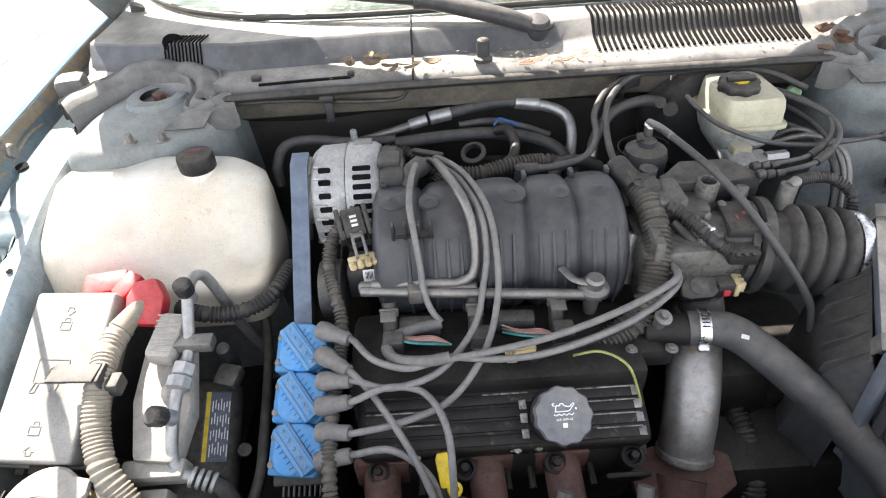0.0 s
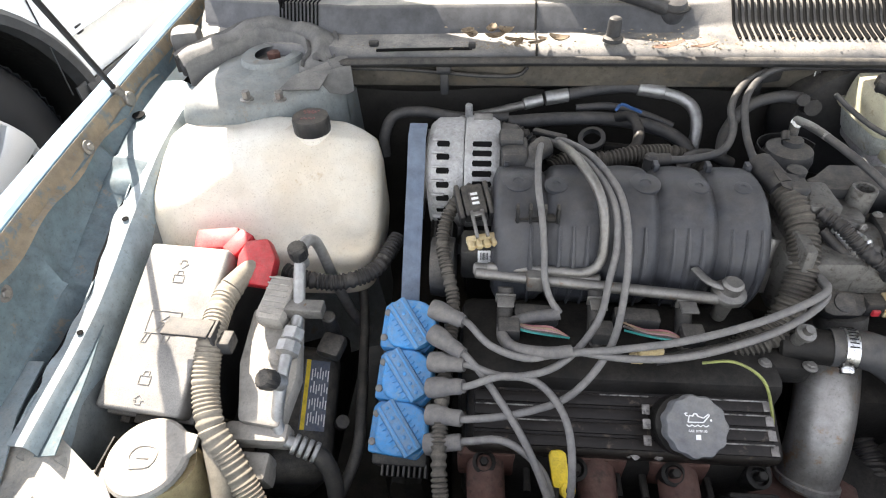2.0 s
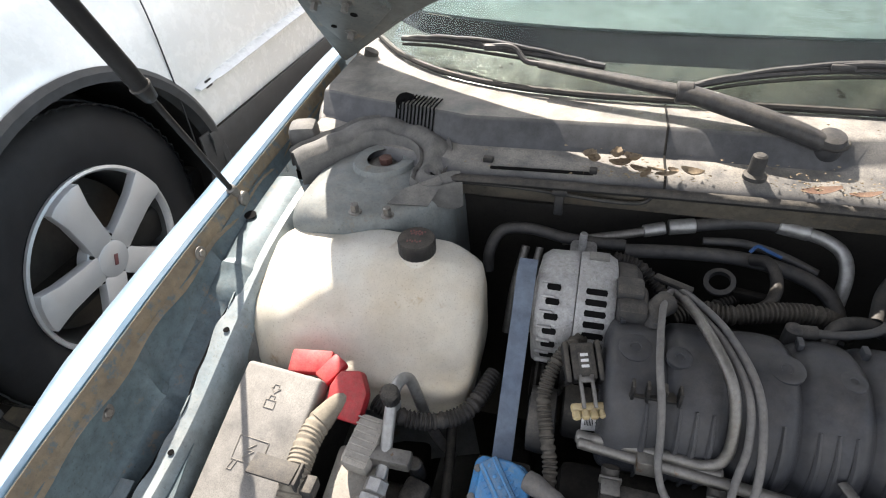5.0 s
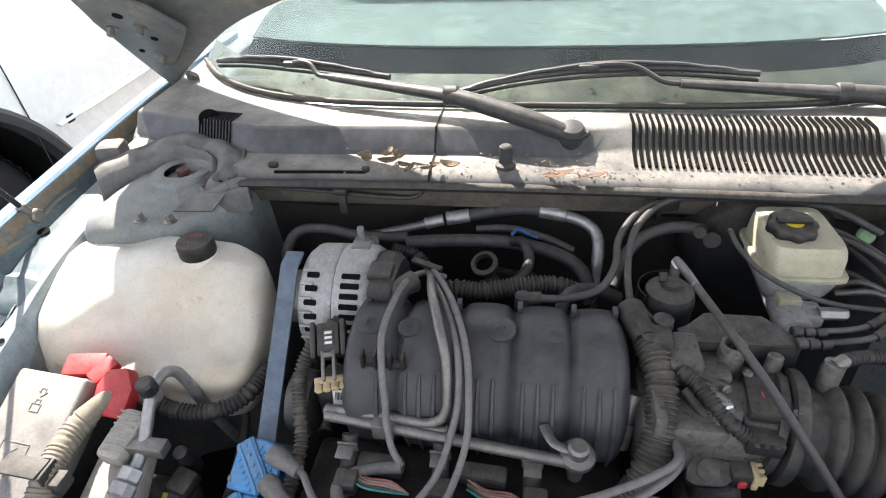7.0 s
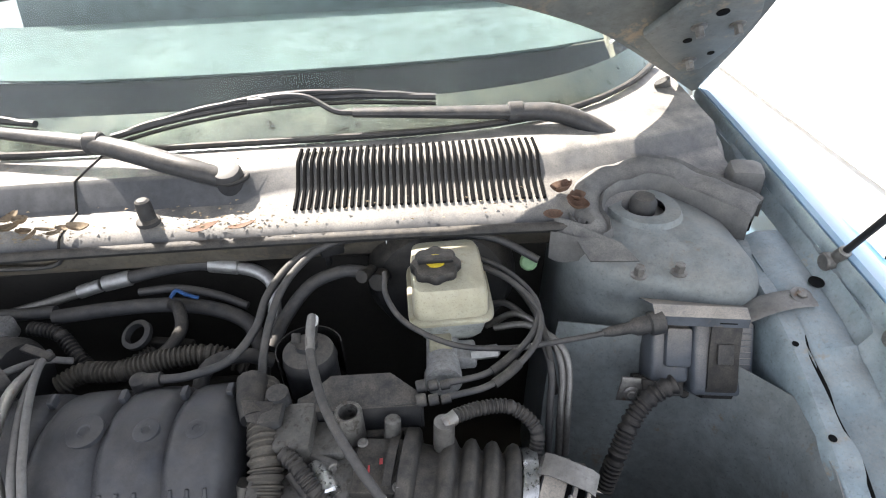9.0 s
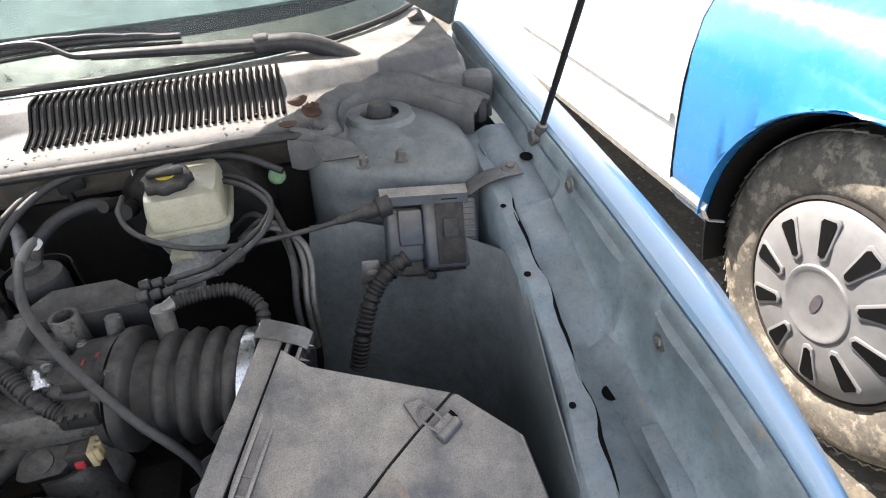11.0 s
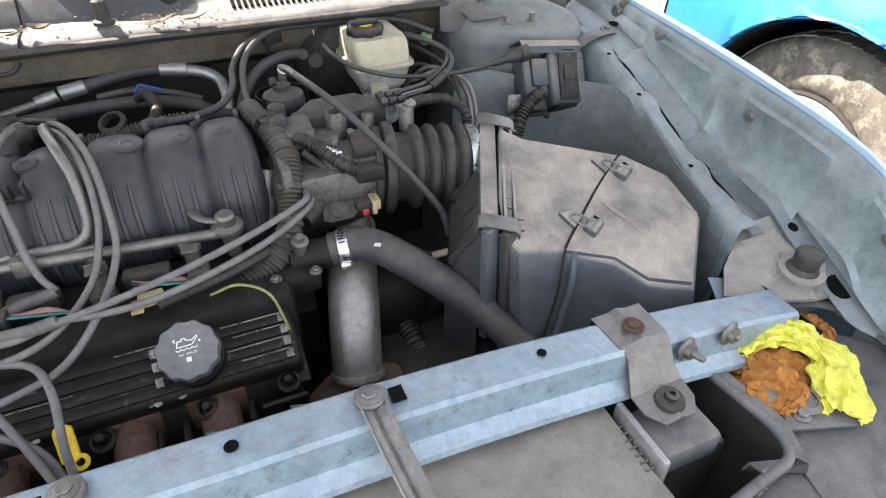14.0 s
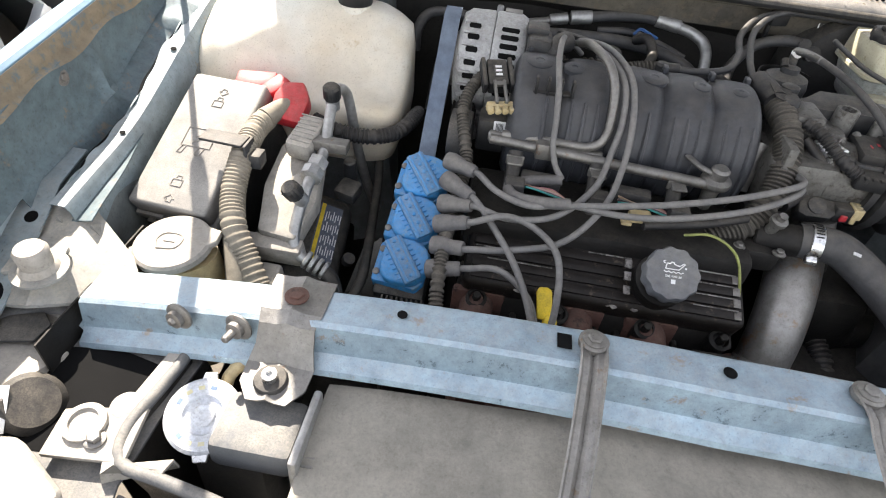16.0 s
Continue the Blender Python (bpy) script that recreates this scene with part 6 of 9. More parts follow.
single("throttle_plug_lead", sweep([(0.205, 0.296, 0.795), (0.185, 0.305, 0.804), (0.168, 0.318, 0.815), (0.150, 0.338, 0.828), (0.135, 0.352, 0.832)], 0.0075, 12, 0.006, 1.0, 0.0014, 0.004), BLOOM, "black corrugated lead to the air flow sensor", "wiring loom")
single("throttle_plug_lead", sweep([(0.205, 0.305, 0.786), (0.18, 0.312, 0.790), (0.16, 0.322, 0.80), (0.14, 0.342, 0.815)], 0.0055, 10), BLOOM, "black taped lead beside the throttle", "wiring loom")
single("taped_branch", sweep([(0.152, 0.345, 0.80), (0.154, 0.334, 0.782), (0.150, 0.318, 0.768), (0.138, 0.300, 0.76), (0.12, 0.285, 0.755)], 0.0115, 12), BLOOM, "black taped cable branch past the throttle", "wiring loom")

# cable bracket and the throttle cables
brk = thing("cable_bracket", (0.21, 0.41, 0.80), "dusty stamped bracket holding the throttle cables", "bracket")
part("shelf", prism([(-0.062, -0.014), (0.060, -0.014), (0.060, -0.004), (0.030, 0.022), (-0.030, 0.024), (-0.052, 0.006), (-0.062, 0.002)], 0.0025, 0.0008, basis((0.203, 0.408, 0.836), z=(0, -0.25, 1), x=(1, 0.03, -0.02))), GREYP, brk)
part("front_flange", box((0.203, 0.394, 0.818), (0.122, 0.0025, 0.034), 0.001), GREYP, brk)
part("side_flange", box((0.262, 0.403, 0.818), (0.003, 0.022, 0.034), 0.001), GREYP, brk)
part("stay", box((0.20, 0.39, 0.785), (0.10, 0.012, 0.035), 0.003), GREYP, brk)
for k in (0, 1):
    y = 0.395 + 0.016 * k
    w = thing("throttle_cable", (0.27, y, 0.835), "grey sheathed throttle cable with ribbed end ferrules", "cable", "throttle cables")
    part("ferrule", join(*[rod((0.258 + 0.012 * j, y, 0.838 + 0.002 * k), (0.268 + 0.012 * j, y + 0.001, 0.839 + 0.002 * k), 0.0065 - 0.0008 * j, seg=14, bev=0.001) for j in range(3)]), GREYP, w)
    part("sheath", sweep([(0.288, y + 0.001, 0.840 + 0.002 * k), (0.33, y + 0.008, 0.845), (0.365, y + 0.03, 0.852), (0.388, y + 0.06, 0.858), (0.392, y + 0.10, 0.862), (0.36, y + 0.15, 0.868), (0.30, y + 0.19, 0.87)], 0.0034, 10), HOSEG, w)
    part("sleeve", sweep([(0.335, y + 0.009, 0.8455), (0.350, y + 0.018, 0.849), (0.362, y + 0.028, 0.8515)], 0.0052, 10), RUBBER, w)
cab = thing("vacuum_hose", (0.15, 0.486, 0.82), "grey hose arching over the throttle body with a white end", "hose")
_pts = [(0.149, 0.492, 0.870), (0.157, 0.432, 0.880), (0.178, 0.366, 0.875), (0.203, 0.326, 0.855), (0.229, 0.300, 0.825), (0.258, 0.279, 0.788), (0.290, 0.266, 0.740), (0.300, 0.258, 0.70)]
part("hose", sweep(_pts, 0.0045, 12), HOSEG, cab)
part("pale_section", sweep([(0.149, 0.491, 0.8702), (0.1515, 0.470, 0.8756), (0.1545, 0.45, 0.8785), (0.1575, 0.430, 0.8801)], 0.0048, 12), WIRE, cab)
part("white_tip", rod((0.1495, 0.494, 0.866), (0.1505, 0.484, 0.8685), 0.0058, seg=14, bev=0.001), WHITE, cab)

# vacuum canister behind the throttle
can = thing("vacuum_canister", (0.145, 0.472, 0.76), "small dusty black canister with a pressed steel shield", "canister")
part("canister", lathe([(0.028, 0.76), (0.029, 0.826), (0.030, 0.830), (0.027, 0.842), (0.018, 0.846), (0.012, 0.848), (0.012, 0.855), (0, 0.856)], Matrix.Translation((0.143, 0.470, 0)), 28), GREYP, can)
part("shield", sheet([[(0.143 + 0.036 * math.cos(radians(a)), 0.475 + 0.034 * math.sin(radians(a)), z) for z in (0.78, 0.842)] for a in range(10, 215, 12)], 0.0015), DARK, can)
part("nozzle", join(rod((0.133, 0.468, 0.855), (0.133, 0.476, 0.862), 0.005, seg=10), rod((0.146, 0.48, 0.85), (0.150, 0.492, 0.865), 0.006, seg=10)), BLACKP, can)

# ---- brake master cylinder ----
mc = thing("brake_fluid_reservoir", (0.297, 0.545, 0.79), "grimy yellowed brake fluid reservoir on its master cylinder", "brake reservoir")
MM = pose(0.298, 0.548, 0, 0, 0, 2)
NATURB = mat("pale_fluid_plastic", (0.40, 0.42, 0.40), (0.31, 0.32, 0.29), 0.32, 0, 400, 0.04, 0.2, (0.20, 0.17, 0.10), 0.15, sss=0.2, coarse=18)
part("lower_tank", blob(rounded(0.043, 0.052, 0.28), [(0.7, 0.75, 0, 0.0, 0.806), (0.85, 0.86, 0, 0, 0.815), (0.95, 0.95, 0, 0, 0.832), (1.0, 1.0, 0, 0, 0.843), (0.99, 0.99, 0, 0, 0.845)], MM, 40), NATURB, mc, "paler lower half filled with fluid", 50)
part("seam", blob(rounded(0.0485, 0.0575, 0.28), [(0.97, 0.97, 0, 0, 0.843), (1, 1, 0, 0, 0.8445), (1, 1, 0, 0, 0.8485), (0.97, 0.97, 0, 0, 0.850)], MM, 40), NATURG, mc)
part("upper_tank", blob(rounded(0.043, 0.052, 0.28), [(1.0, 1.0, 0, 0, 0.848), (0.98, 0.98, 0, 0, 0.870), (0.95, 0.95, 0, 0.001, 0.879), (0.90, 0.90, -0.001, 0.002, 0.885), (0.5, 0.5, -0.003, 0.006, 0.887), (0.1, 0.1, -0.003, 0.006, 0.887)], MM, 40), NATURG, mc, "", 50)
CMX = basis((0.285, 0.541, 0.883), z=(0, -0.1, 1))
part("cap", lathe([(0.025, 0.0), (0.027, 0.003), (0.027, 0.012), (0.025, 0.015), (0, 0.0155)], CMX, 60, 8, 0.06), BLACKP, mc, "black scalloped cap with yellow warning print")
part("cap_print", lathe([(0.011, 0.0156), (0.011, 0.0161), (0, 0.0162)], CMX, 24), YELLOW, mc)
part("cap_grip", box((0, 0.0, 0.0185), (0.040, 0.010, 0.006), 0.002, CMX), BLACKP, mc)
part("cylinder", join(rod((0.292, 0.64, 0.806), (0.286, 0.462, 0.800), 0.019, seg=22, bev=0.003), lathe([(0.021, 0), (0.021, 0.012), (0.012, 0.012), (0.011, 0.002)], basis((0.2855, 0.462, 0.800), z=(0, -1, 0)), 24), box((0.30, 0.49, 0.80), (0.05, 0.03, 0.02), 0.004)), ALU, mc, "grey cast cylinder")
part("pressure_switch", lathe([(0.008, 0), (0.008, 0.03), (0.005, 0.033)], basis((0.318, 0.482, 0.808), z=(1, 0.05, 0.02)), 6), ALUT, mc)
part("outlet_neck", join(box((0.285, 0.492, 0.818), (0.026, 0.02, 0.014), 0.003)), NATURG, mc)
boost = thing("brake_booster", (0.28, 0.64, 0.72), "black round brake booster against the firewall", "brake booster")
part("drum", lathe([(0.04, -0.05), (0.085, -0.035), (0.10, -0.01), (0.10, 0.01)], basis((0.292, 0.645, 0.80), z=(0, 1, 0)), 40), BLACKP, boost)
part("check_valve", join(rod((0.217, 0.60, 0.835), (0.213, 0.578, 0.842), 0.011, seg=16), rod((0.205, 0.60, 0.845), (0.195, 0.575, 0.855), 0.008, seg=14)), BLACKP, boost)
lab = thing("warning_label", (0.26, 0.628, 0.87), "small white label lettered N B on the firewall", "label")
_lm = basis((0.238, 0.6265, 0.866), x=(1, 0, 0), y=(0, 0.25, 1))
part("backing", prism([(-0.014, -0.010), (0.014, -0.010), (0.014, 0.010), (-0.014, 0.010)], 0.0008, 0, _lm), WHITE, lab)
part("field", prism([(-0.0125, -0.0085), (0.0125, -0.0085), (0.0125, 0.0085), (-0.0125, 0.0085)], 0.0012, 0, _lm), GREYP, lab)
letters("N B", 0.010, _lm @ Matrix.Translation((0, 0.0025, 0.0014)), WHITE, lab)
for k in range(5):
    part("print_bar", box((-0.008 + 0.004 * k, -0.005, 0.0014), (0.0026, 0.0035, 0.0004), 0, _lm), WHITE, lab)
single("yellow_tag", box((0.272, 0.612, 0.886), (0.022, 0.003, 0.006), 0.0005), YELLOW, "small yellow tag under the cowl seal", "tag")
for k, (dx, z0) in enumerate(((0.0, 0.80), (0.012, 0.795), (0.02, 0.81))):
    wires("brake_line", [(0.33 + dx, 0.56 - 0.02 * k, z0), (0.365 + dx, 0.545 - 0.02 * k, 0.825), (0.395 + dx, 0.50 - 0.01 * k, 0.82), (0.405 + dx, 0.46, 0.80), (0.40 + dx, 0.43, 0.76), (0.40 + dx, 0.42, 0.70)], 0.0045, STEEL if k else HOSEG, "bent steel brake line beside the reservoir", "pipe", "brake lines")
wires("brake_line", [(0.33, 0.60, 0.84), (0.36, 0.585, 0.845), (0.385, 0.545, 0.84), (0.40, 0.50, 0.83), (0.405, 0.47, 0.81), (0.41, 0.45, 0.77)], 0.005, RUBBER, "black rubber hose beside the brake reservoir", "hose", "brake lines")
single("green_cap", lathe([(0.010, 0), (0.011, 0.002), (0.011, 0.010), (0.008, 0.013)], basis((0.402, 0.60, 0.845), z=(-0.2, -0.9, 0.4)), 18), mat("green_plastic", (0.22, 0.36, 0.20), (0.16, 0.28, 0.15), 0.5, 0, 400, 0.04, 0.2), "small pale green plastic plug", "plug")

# ---- cruise control module on the strut tower ----
cr = thing("cruise_control_module", (0.575, 0.46, 0.76), "dusty grey-blue plastic cruise control module", "control module")
KM = basis((0.567, 0.478, 0.797), x=(1, -0.02, -0.12), z=(0.03, -0.82, 0.57))
part("housing", box((0.030, -0.006, -0.004), (0.070, 0.086, 0.050), 0.008, KM, 3), AIRBOX, cr)
part("raised_step", box((-0.026, -0.004, -0.008), (0.044, 0.066, 0.040), 0.006, KM, 3), AIRBOX, cr)
part("inner_step", box((-0.020, 0.004, 0.012), (0.030, 0.044, 0.014), 0.004, KM, 2), AIRBOX, cr)
part("shield_plate", sheet([[KM @ Vector((x, y, z)) for y, z in ((0.030, 0.030), (0.040, 0.034), (0.052, 0.026), (0.056, -0.02))] for x in (-0.056, -0.03, 0.0, 0.03, 0.050)], 0.002), AIRBOX, cr)
part("strap", sheet([[KM @ Vector((x, y, z)) for y, z in ((0.046, 0.024), (0.034, 0.030), (0.0, 0.0255), (-0.038, 0.0245), (-0.052, 0.014), (-0.054, -0.026))] for x in (0.010, 0.018, 0.036, 0.044)], 0.003), BLACKP, cr, "black rubber strap")
for k in range(9):
    part("fin", box((0.050, -0.026 + 0.007 * k, 0.0218), (0.018, 0.0015, 0.0012), 0.0003, KM), AIRBOX, cr)
part("mount_arm", sweep([(0.618, 0.487, 0.836), (0.645, 0.488, 0.848), (0.668, 0.489, 0.853), (0.694, 0.490, 0.853)], 0.016, 10, 0.006, 0.25), STEEL, cr)
part("mount_bolt", bolt((0.682, 0.489, 0.8575), 0.006, 0.005, (0, -0.2, 1), 1.9), STEEL, cr)
part("connector_block", box((-0.020, -0.044, -0.012), (0.030, 0.020, 0.030), 0.003, KM), GREYP, cr)
for k in range(4):
    part("connector", box((-0.046, -0.044, -0.024 + 0.010 * k), (0.022, 0.018, 0.0075), 0.002, KM), GREYP, cr)
    part("terminal", box((-0.046, -0.0545, -0.024 + 0.010 * k), (0.010, 0.003, 0.003), 0.0005, KM), VOID, cr)
part("grip_patch", box((0.027, 0.000, 0.0285), (0.018, 0.022, 0.002), 0.0006, KM), GREYP, cr)
part("strap_slot", box((0.027, 0.036, 0.0305), (0.020, 0.005, 0.003), 0.0005, KM), VOID, cr)
for x in (0.006, 0.044):
    part("strap_toggle", rod(KM @ Vector((x, -0.056, -0.022)), KM @ Vector((x + 0.008, -0.058, -0.034)), 0.006, seg=12, bev=0.0015), GREYP, cr)
part("bracket_tail", join(box((-0.010, -0.052, -0.034), (0.03, 0.01, 0.012), 0.003, KM), rod(KM @ Vector((-0.005, -0.055, -0.036)), KM @ Vector((0.004, -0.07, -0.08)), 0.003, seg=8), rod(KM @ Vector((0.002, -0.07, -0.072)), KM @ Vector((0.012, -0.062, -0.084)), 0.003, seg=8)), GREYP, cr)
w = thing("cruise_cable", (0.50, 0.47, 0.83), "thin grey cruise cable with a tapered rubber boot", "cable")
part("boot", lathe([(0.004, 0), (0.006, 0.01), (0.0065, 0.03), (0.010, 0.036), (0.010, 0.05), (0.013, 0.052), (0.013, 0.066), (0.009, 0.068)], basis((0.462, 0.473, 0.836), z=(1, 0.06, 0.12)), 16), GREYP, w)
part("sheath", sweep([(0.466, 0.473, 0.836), (0.42, 0.468, 0.834), (0.36, 0.458, 0.838), (0.30, 0.460, 0.846), (0.25, 0.485, 0.858), (0.228, 0.52, 0.868), (0.225, 0.56, 0.87)], 0.0032, 10), HOSEG, w)
wires("corrugated_hose", [(0.535, 0.432, 0.795), (0.512, 0.428, 0.785), (0.488, 0.415, 0.765), (0.470, 0.395, 0.735), (0.455, 0.38, 0.69)], 0.011, BLOOM, "grey corrugated wiring sleeve from the control module", "wiring loom", "", 0.002, 0.005)
single("tower_bracket", join(prism([(-0.014, -0.016), (0.016, -0.016), (0.010, 0.016), (-0.010, 0.016)], 0.003, 0.001, basis((0.492, 0.446, 0.775), z=(-0.2, -1, 0.2), x=(1, -0.2, 0))), bolt((0.493, 0.442, 0.772), 0.006, 0.005, (-0.2, -1, 0.2))), STEEL, "small rusty bracket bolted on the strut tower", "bracket")

# ---- hoses and pipes at the rear of the bay ----
hp = thing("power_steering_line", (0.0, 0.64, 0.78), "aluminium line with crimped hose ends below the firewall", "pipe")
part("left_tube", sweep([(-0.285, 0.600, 0.806), (-0.22, 0.612, 0.815), (-0.175, 0.622, 0.822)], 0.0062, 12), STEEL, hp)
part("crimp", join(rod((-0.178, 0.622, 0.822), (-0.150, 0.628, 0.827), 0.0088, seg=16, bev=0.001), rod((-0.146, 0.629, 0.828), (-0.112, 0.634, 0.832), 0.0105, seg=16, bev=0.001)), ALUT, hp)
part("rubber_section", sweep([(-0.114, 0.634, 0.832), (-0.07, 0.640, 0.838), (-0.03, 0.643, 0.841), (-0.005, 0.642, 0.839)], 0.0088, 12), HOSEG, hp)
part("second_crimp", rod((-0.010, 0.642, 0.840), (0.028, 0.639, 0.835), 0.0108, seg=16, bev=0.001), ALUT, hp)
part("bright_tube", sweep([(0.024, 0.639, 0.835), (0.052, 0.634, 0.828), (0.070, 0.622, 0.818), (0.074, 0.60, 0.80), (0.07, 0.58, 0.76)], 0.0085, 14), ALUT, hp)
wires("heater_hose", [(-0.385, 0.572, 0.76), (-0.384, 0.580, 0.792), (-0.370, 0.602, 0.812), (-0.33, 0.607, 0.816), (-0.27, 0.598, 0.812), (-0.20, 0.598, 0.812)], 0.0105, HOSEG, "black heater hose curving along the firewall", "hose", "heater hoses")
wires("heater_hose", [(-0.20, 0.592, 0.808), (-0.13, 0.596, 0.812), (-0.06, 0.598, 0.812), (0.0, 0.592, 0.805), (0.045, 0.575, 0.792), (0.062, 0.545, 0.77), (0.06, 0.52, 0.73)], 0.0125, HOSEG, "thick black heater hose behind the engine", "hose", "heater hoses")
wires("heater_hose", [(-0.10, 0.62, 0.818), (-0.05, 0.618, 0.822), (0.0, 0.612, 0.812), (0.04, 0.60, 0.80)], 0.007, HOSEG, "thin black hose behind the engine", "hose", "heater hoses")
wires("corrugated_hose", [(-0.145, 0.480, 0.800), (-0.12, 0.494, 0.806), (-0.08, 0.492, 0.806), (-0.03, 0.500, 0.812), (0.02, 0.508, 0.808), (0.06, 0.505, 0.79)], 0.0125, LOOM, "dusty corrugated wiring loom behind the plenum", "wiring loom", "", 0.0025, 0.005, 14)
wires("corrugated_hose", [(-0.215, 0.566, 0.815), (-0.18, 0.56, 0.808), (-0.15, 0.535, 0.79), (-0.125, 0.52, 0.78), (-0.09, 0.53, 0.78), (-0.06, 0.55, 0.785)], 0.009, BLOOM, "black corrugated wiring sleeve by the alternator", "wiring loom", "", 0.002, 0.005)
wires("coolant_bypass_hose", [(0.015, 0.44, 0.76), (0.018, 0.462, 0.80), (0.03, 0.482, 0.818), (0.062, 0.496, 0.815), (0.092, 0.50, 0.80)], 0.011, HOSEG, "black rubber hose bending down behind the plenum", "hose")
vh = thing("vacuum_hose", (0.03, 0.45, 0.78), "black vacuum hose with an elbow end", "hose")
part("hose", sweep([(-0.018, 0.446, 0.838), (0.02, 0.448, 0.838), (0.06, 0.462, 0.842), (0.082, 0.50, 0.850), (0.090, 0.545, 0.862), (0.118, 0.585, 0.878), (0.165, 0.607, 0.886), (0.22, 0.612, 0.886), (0.30, 0.612, 0.884), (0.36, 0.605, 0.878), (0.41, 0.58, 0.86)], 0.0048, 12), HOSEG, vh)
part("elbow", join(rod((-0.028, 0.445, 0.815), (-0.028, 0.445, 0.845), 0.0095, seg=16, bev=0.003), rod((-0.030, 0.445, 0.837), (-0.006, 0.446, 0.838), 0.008, seg=14)), RUBBER, vh)
wires("vacuum_hose", [(0.105, 0.40, 0.80), (0.098, 0.44, 0.83), (0.096, 0.49, 0.848), (0.108, 0.55, 0.868), (0.14, 0.592, 0.883), (0.18, 0.61, 0.89)], 0.006, HOSEG, "black hose rising to the firewall", "hose")
wires("brake_vacuum_hose", [(0.085, 0.52, 0.80), (0.10, 0.56, 0.815), (0.13, 0.588, 0.838), (0.17, 0.595, 0.85), (0.20, 0.590, 0.85)], 0.0105, HOSEG, "thick black vacuum hose to the brake booster", "hose")
single("hose_clip", join(box((0.158, 0.612, 0.876), (0.03, 0.012, 0.022), 0.003, rz=20), box((0.150, 0.618, 0.86), (0.006, 0.008, 0.03), 0.001)), BLACKP, "black plastic clip holding hoses at the firewall", "clip")
ring = thing("oil_filler_bracket", (-0.08, 0.54, 0.79), "steel lifting ring on a dark bracket", "bracket")
part("ring", lathe([(0.013, 0), (0.019, 0.002), (0.019, 0.008), (0.013, 0.010), (0.013, 0)], basis((-0.082, 0.555, 0.800), z=(-0.2, -0.4, 0.9)), 24, caps=False), HOSEG, ring)
part("bracket", join(box((-0.04, 0.545, 0.790), (0.055, 0.012, 0.02), 0.003, rz=-10), box((-0.008, 0.532, 0.79), (0.022, 0.016, 0.004), 0.001, rz=20)), DARK, ring)
bolts = thing("wire_bundle", (-0.035, 0.56, 0.80), "taped wire bundle tied with a blue zip tie", "wiring loom")
part("taped_core", sweep([(-0.045, 0.585, 0.822), (-0.030, 0.568, 0.832), (-0.022, 0.545, 0.82), (-0.03, 0.52, 0.812), (-0.045, 0.505, 0.808)], 0.0075, 10), BLOOM, bolts)
part("zip_tie", sweep([(-0.048, 0.592, 0.828), (-0.040, 0.596, 0.836), (-0.028, 0.590, 0.834), (-0.012, 0.588, 0.828)], 0.0025, 6), mat("blue_tie", (0.03, 0.10, 0.26), (0.03, 0.08, 0.2), 0.5, 0, 300, 0.03, 0.1), bolts, "blue plastic zip tie")
wires("steel_pipe", [(-0.335, 0.60, 0.79), (-0.345, 0.565, 0.74), (-0.35, 0.53, 0.68)], 0.008, STEEL, "rusty steel pipe beside the alternator", "pipe", "rusty pipes")
wires("steel_pipe", [(-0.315, 0.60, 0.79), (-0.322, 0.56, 0.74), (-0.33, 0.52, 0.68)], 0.007, STEEL, "rusty steel pipe beside the alternator", "pipe", "rusty pipes")
fl = thing("firewall_line", (-0.25, 0.63, 0.86), "thin line clipped along the grimy firewall", "pipe")
part("line", sweep([(-0.43, 0.606, 0.884), (-0.36, 0.612, 0.880), (-0.30, 0.616, 0.874), (-0.24, 0.618, 0.868), (-0.19, 0.62, 0.868), (-0.175, 0.622, 0.88)], 0.003, 8), GREYP, fl)
part("clip", join(box((-0.295, 0.612, 0.860), (0.012, 0.008, 0.035), 0.002), rod((-0.305, 0.610, 0.882), (-0.285, 0.610, 0.882), 0.008, seg=12)), GREYP, fl)

# wiring loom over the throttle side
lm = thing("wiring_loom", (0.11, 0.36, 0.72), "taped and corrugated wiring loom bending past the plenum", "wiring loom")
part("corrugated_tube", sweep([(0.100, 0.435, 0.828), (0.106, 0.41, 0.832), (0.114, 0.37, 0.828), (0.118, 0.34, 0.815), (0.115, 0.31, 0.795), (0.105, 0.283, 0.765), (0.085, 0.262, 0.735), (0.04, 0.245, 0.71)], 0.0155, 14, 0.006, 1, 0.0025, 0.005), LOOM, lm)
part("tape_wrap", sweep([(0.093, 0.430, 0.842), (0.098, 0.405, 0.843), (0.104, 0.385, 0.84)], lambda s: 0.0165 - 0.003 * s, 12), BLOOM, lm)
part("tape_flag", prism([(0, 0), (0.03, -0.008), (0.022, -0.03), (0.004, -0.022)], 0.0015, 0.0005, basis((0.092, 0.395, 0.857), z=(0.2, -0.4, 0.9), x=(1, 0.2, 0))), BLOOM, lm)
single("pcv_tube", join(rod((0.094, 0.345, 0.80), (0.082, 0.325, 0.755), 0.009, seg=14), rod((0.086, 0.332, 0.77), (0.080, 0.318, 0.745), 0.012, seg=14)), STEEL, "dull tan tube stub beside the plenum", "pipe")

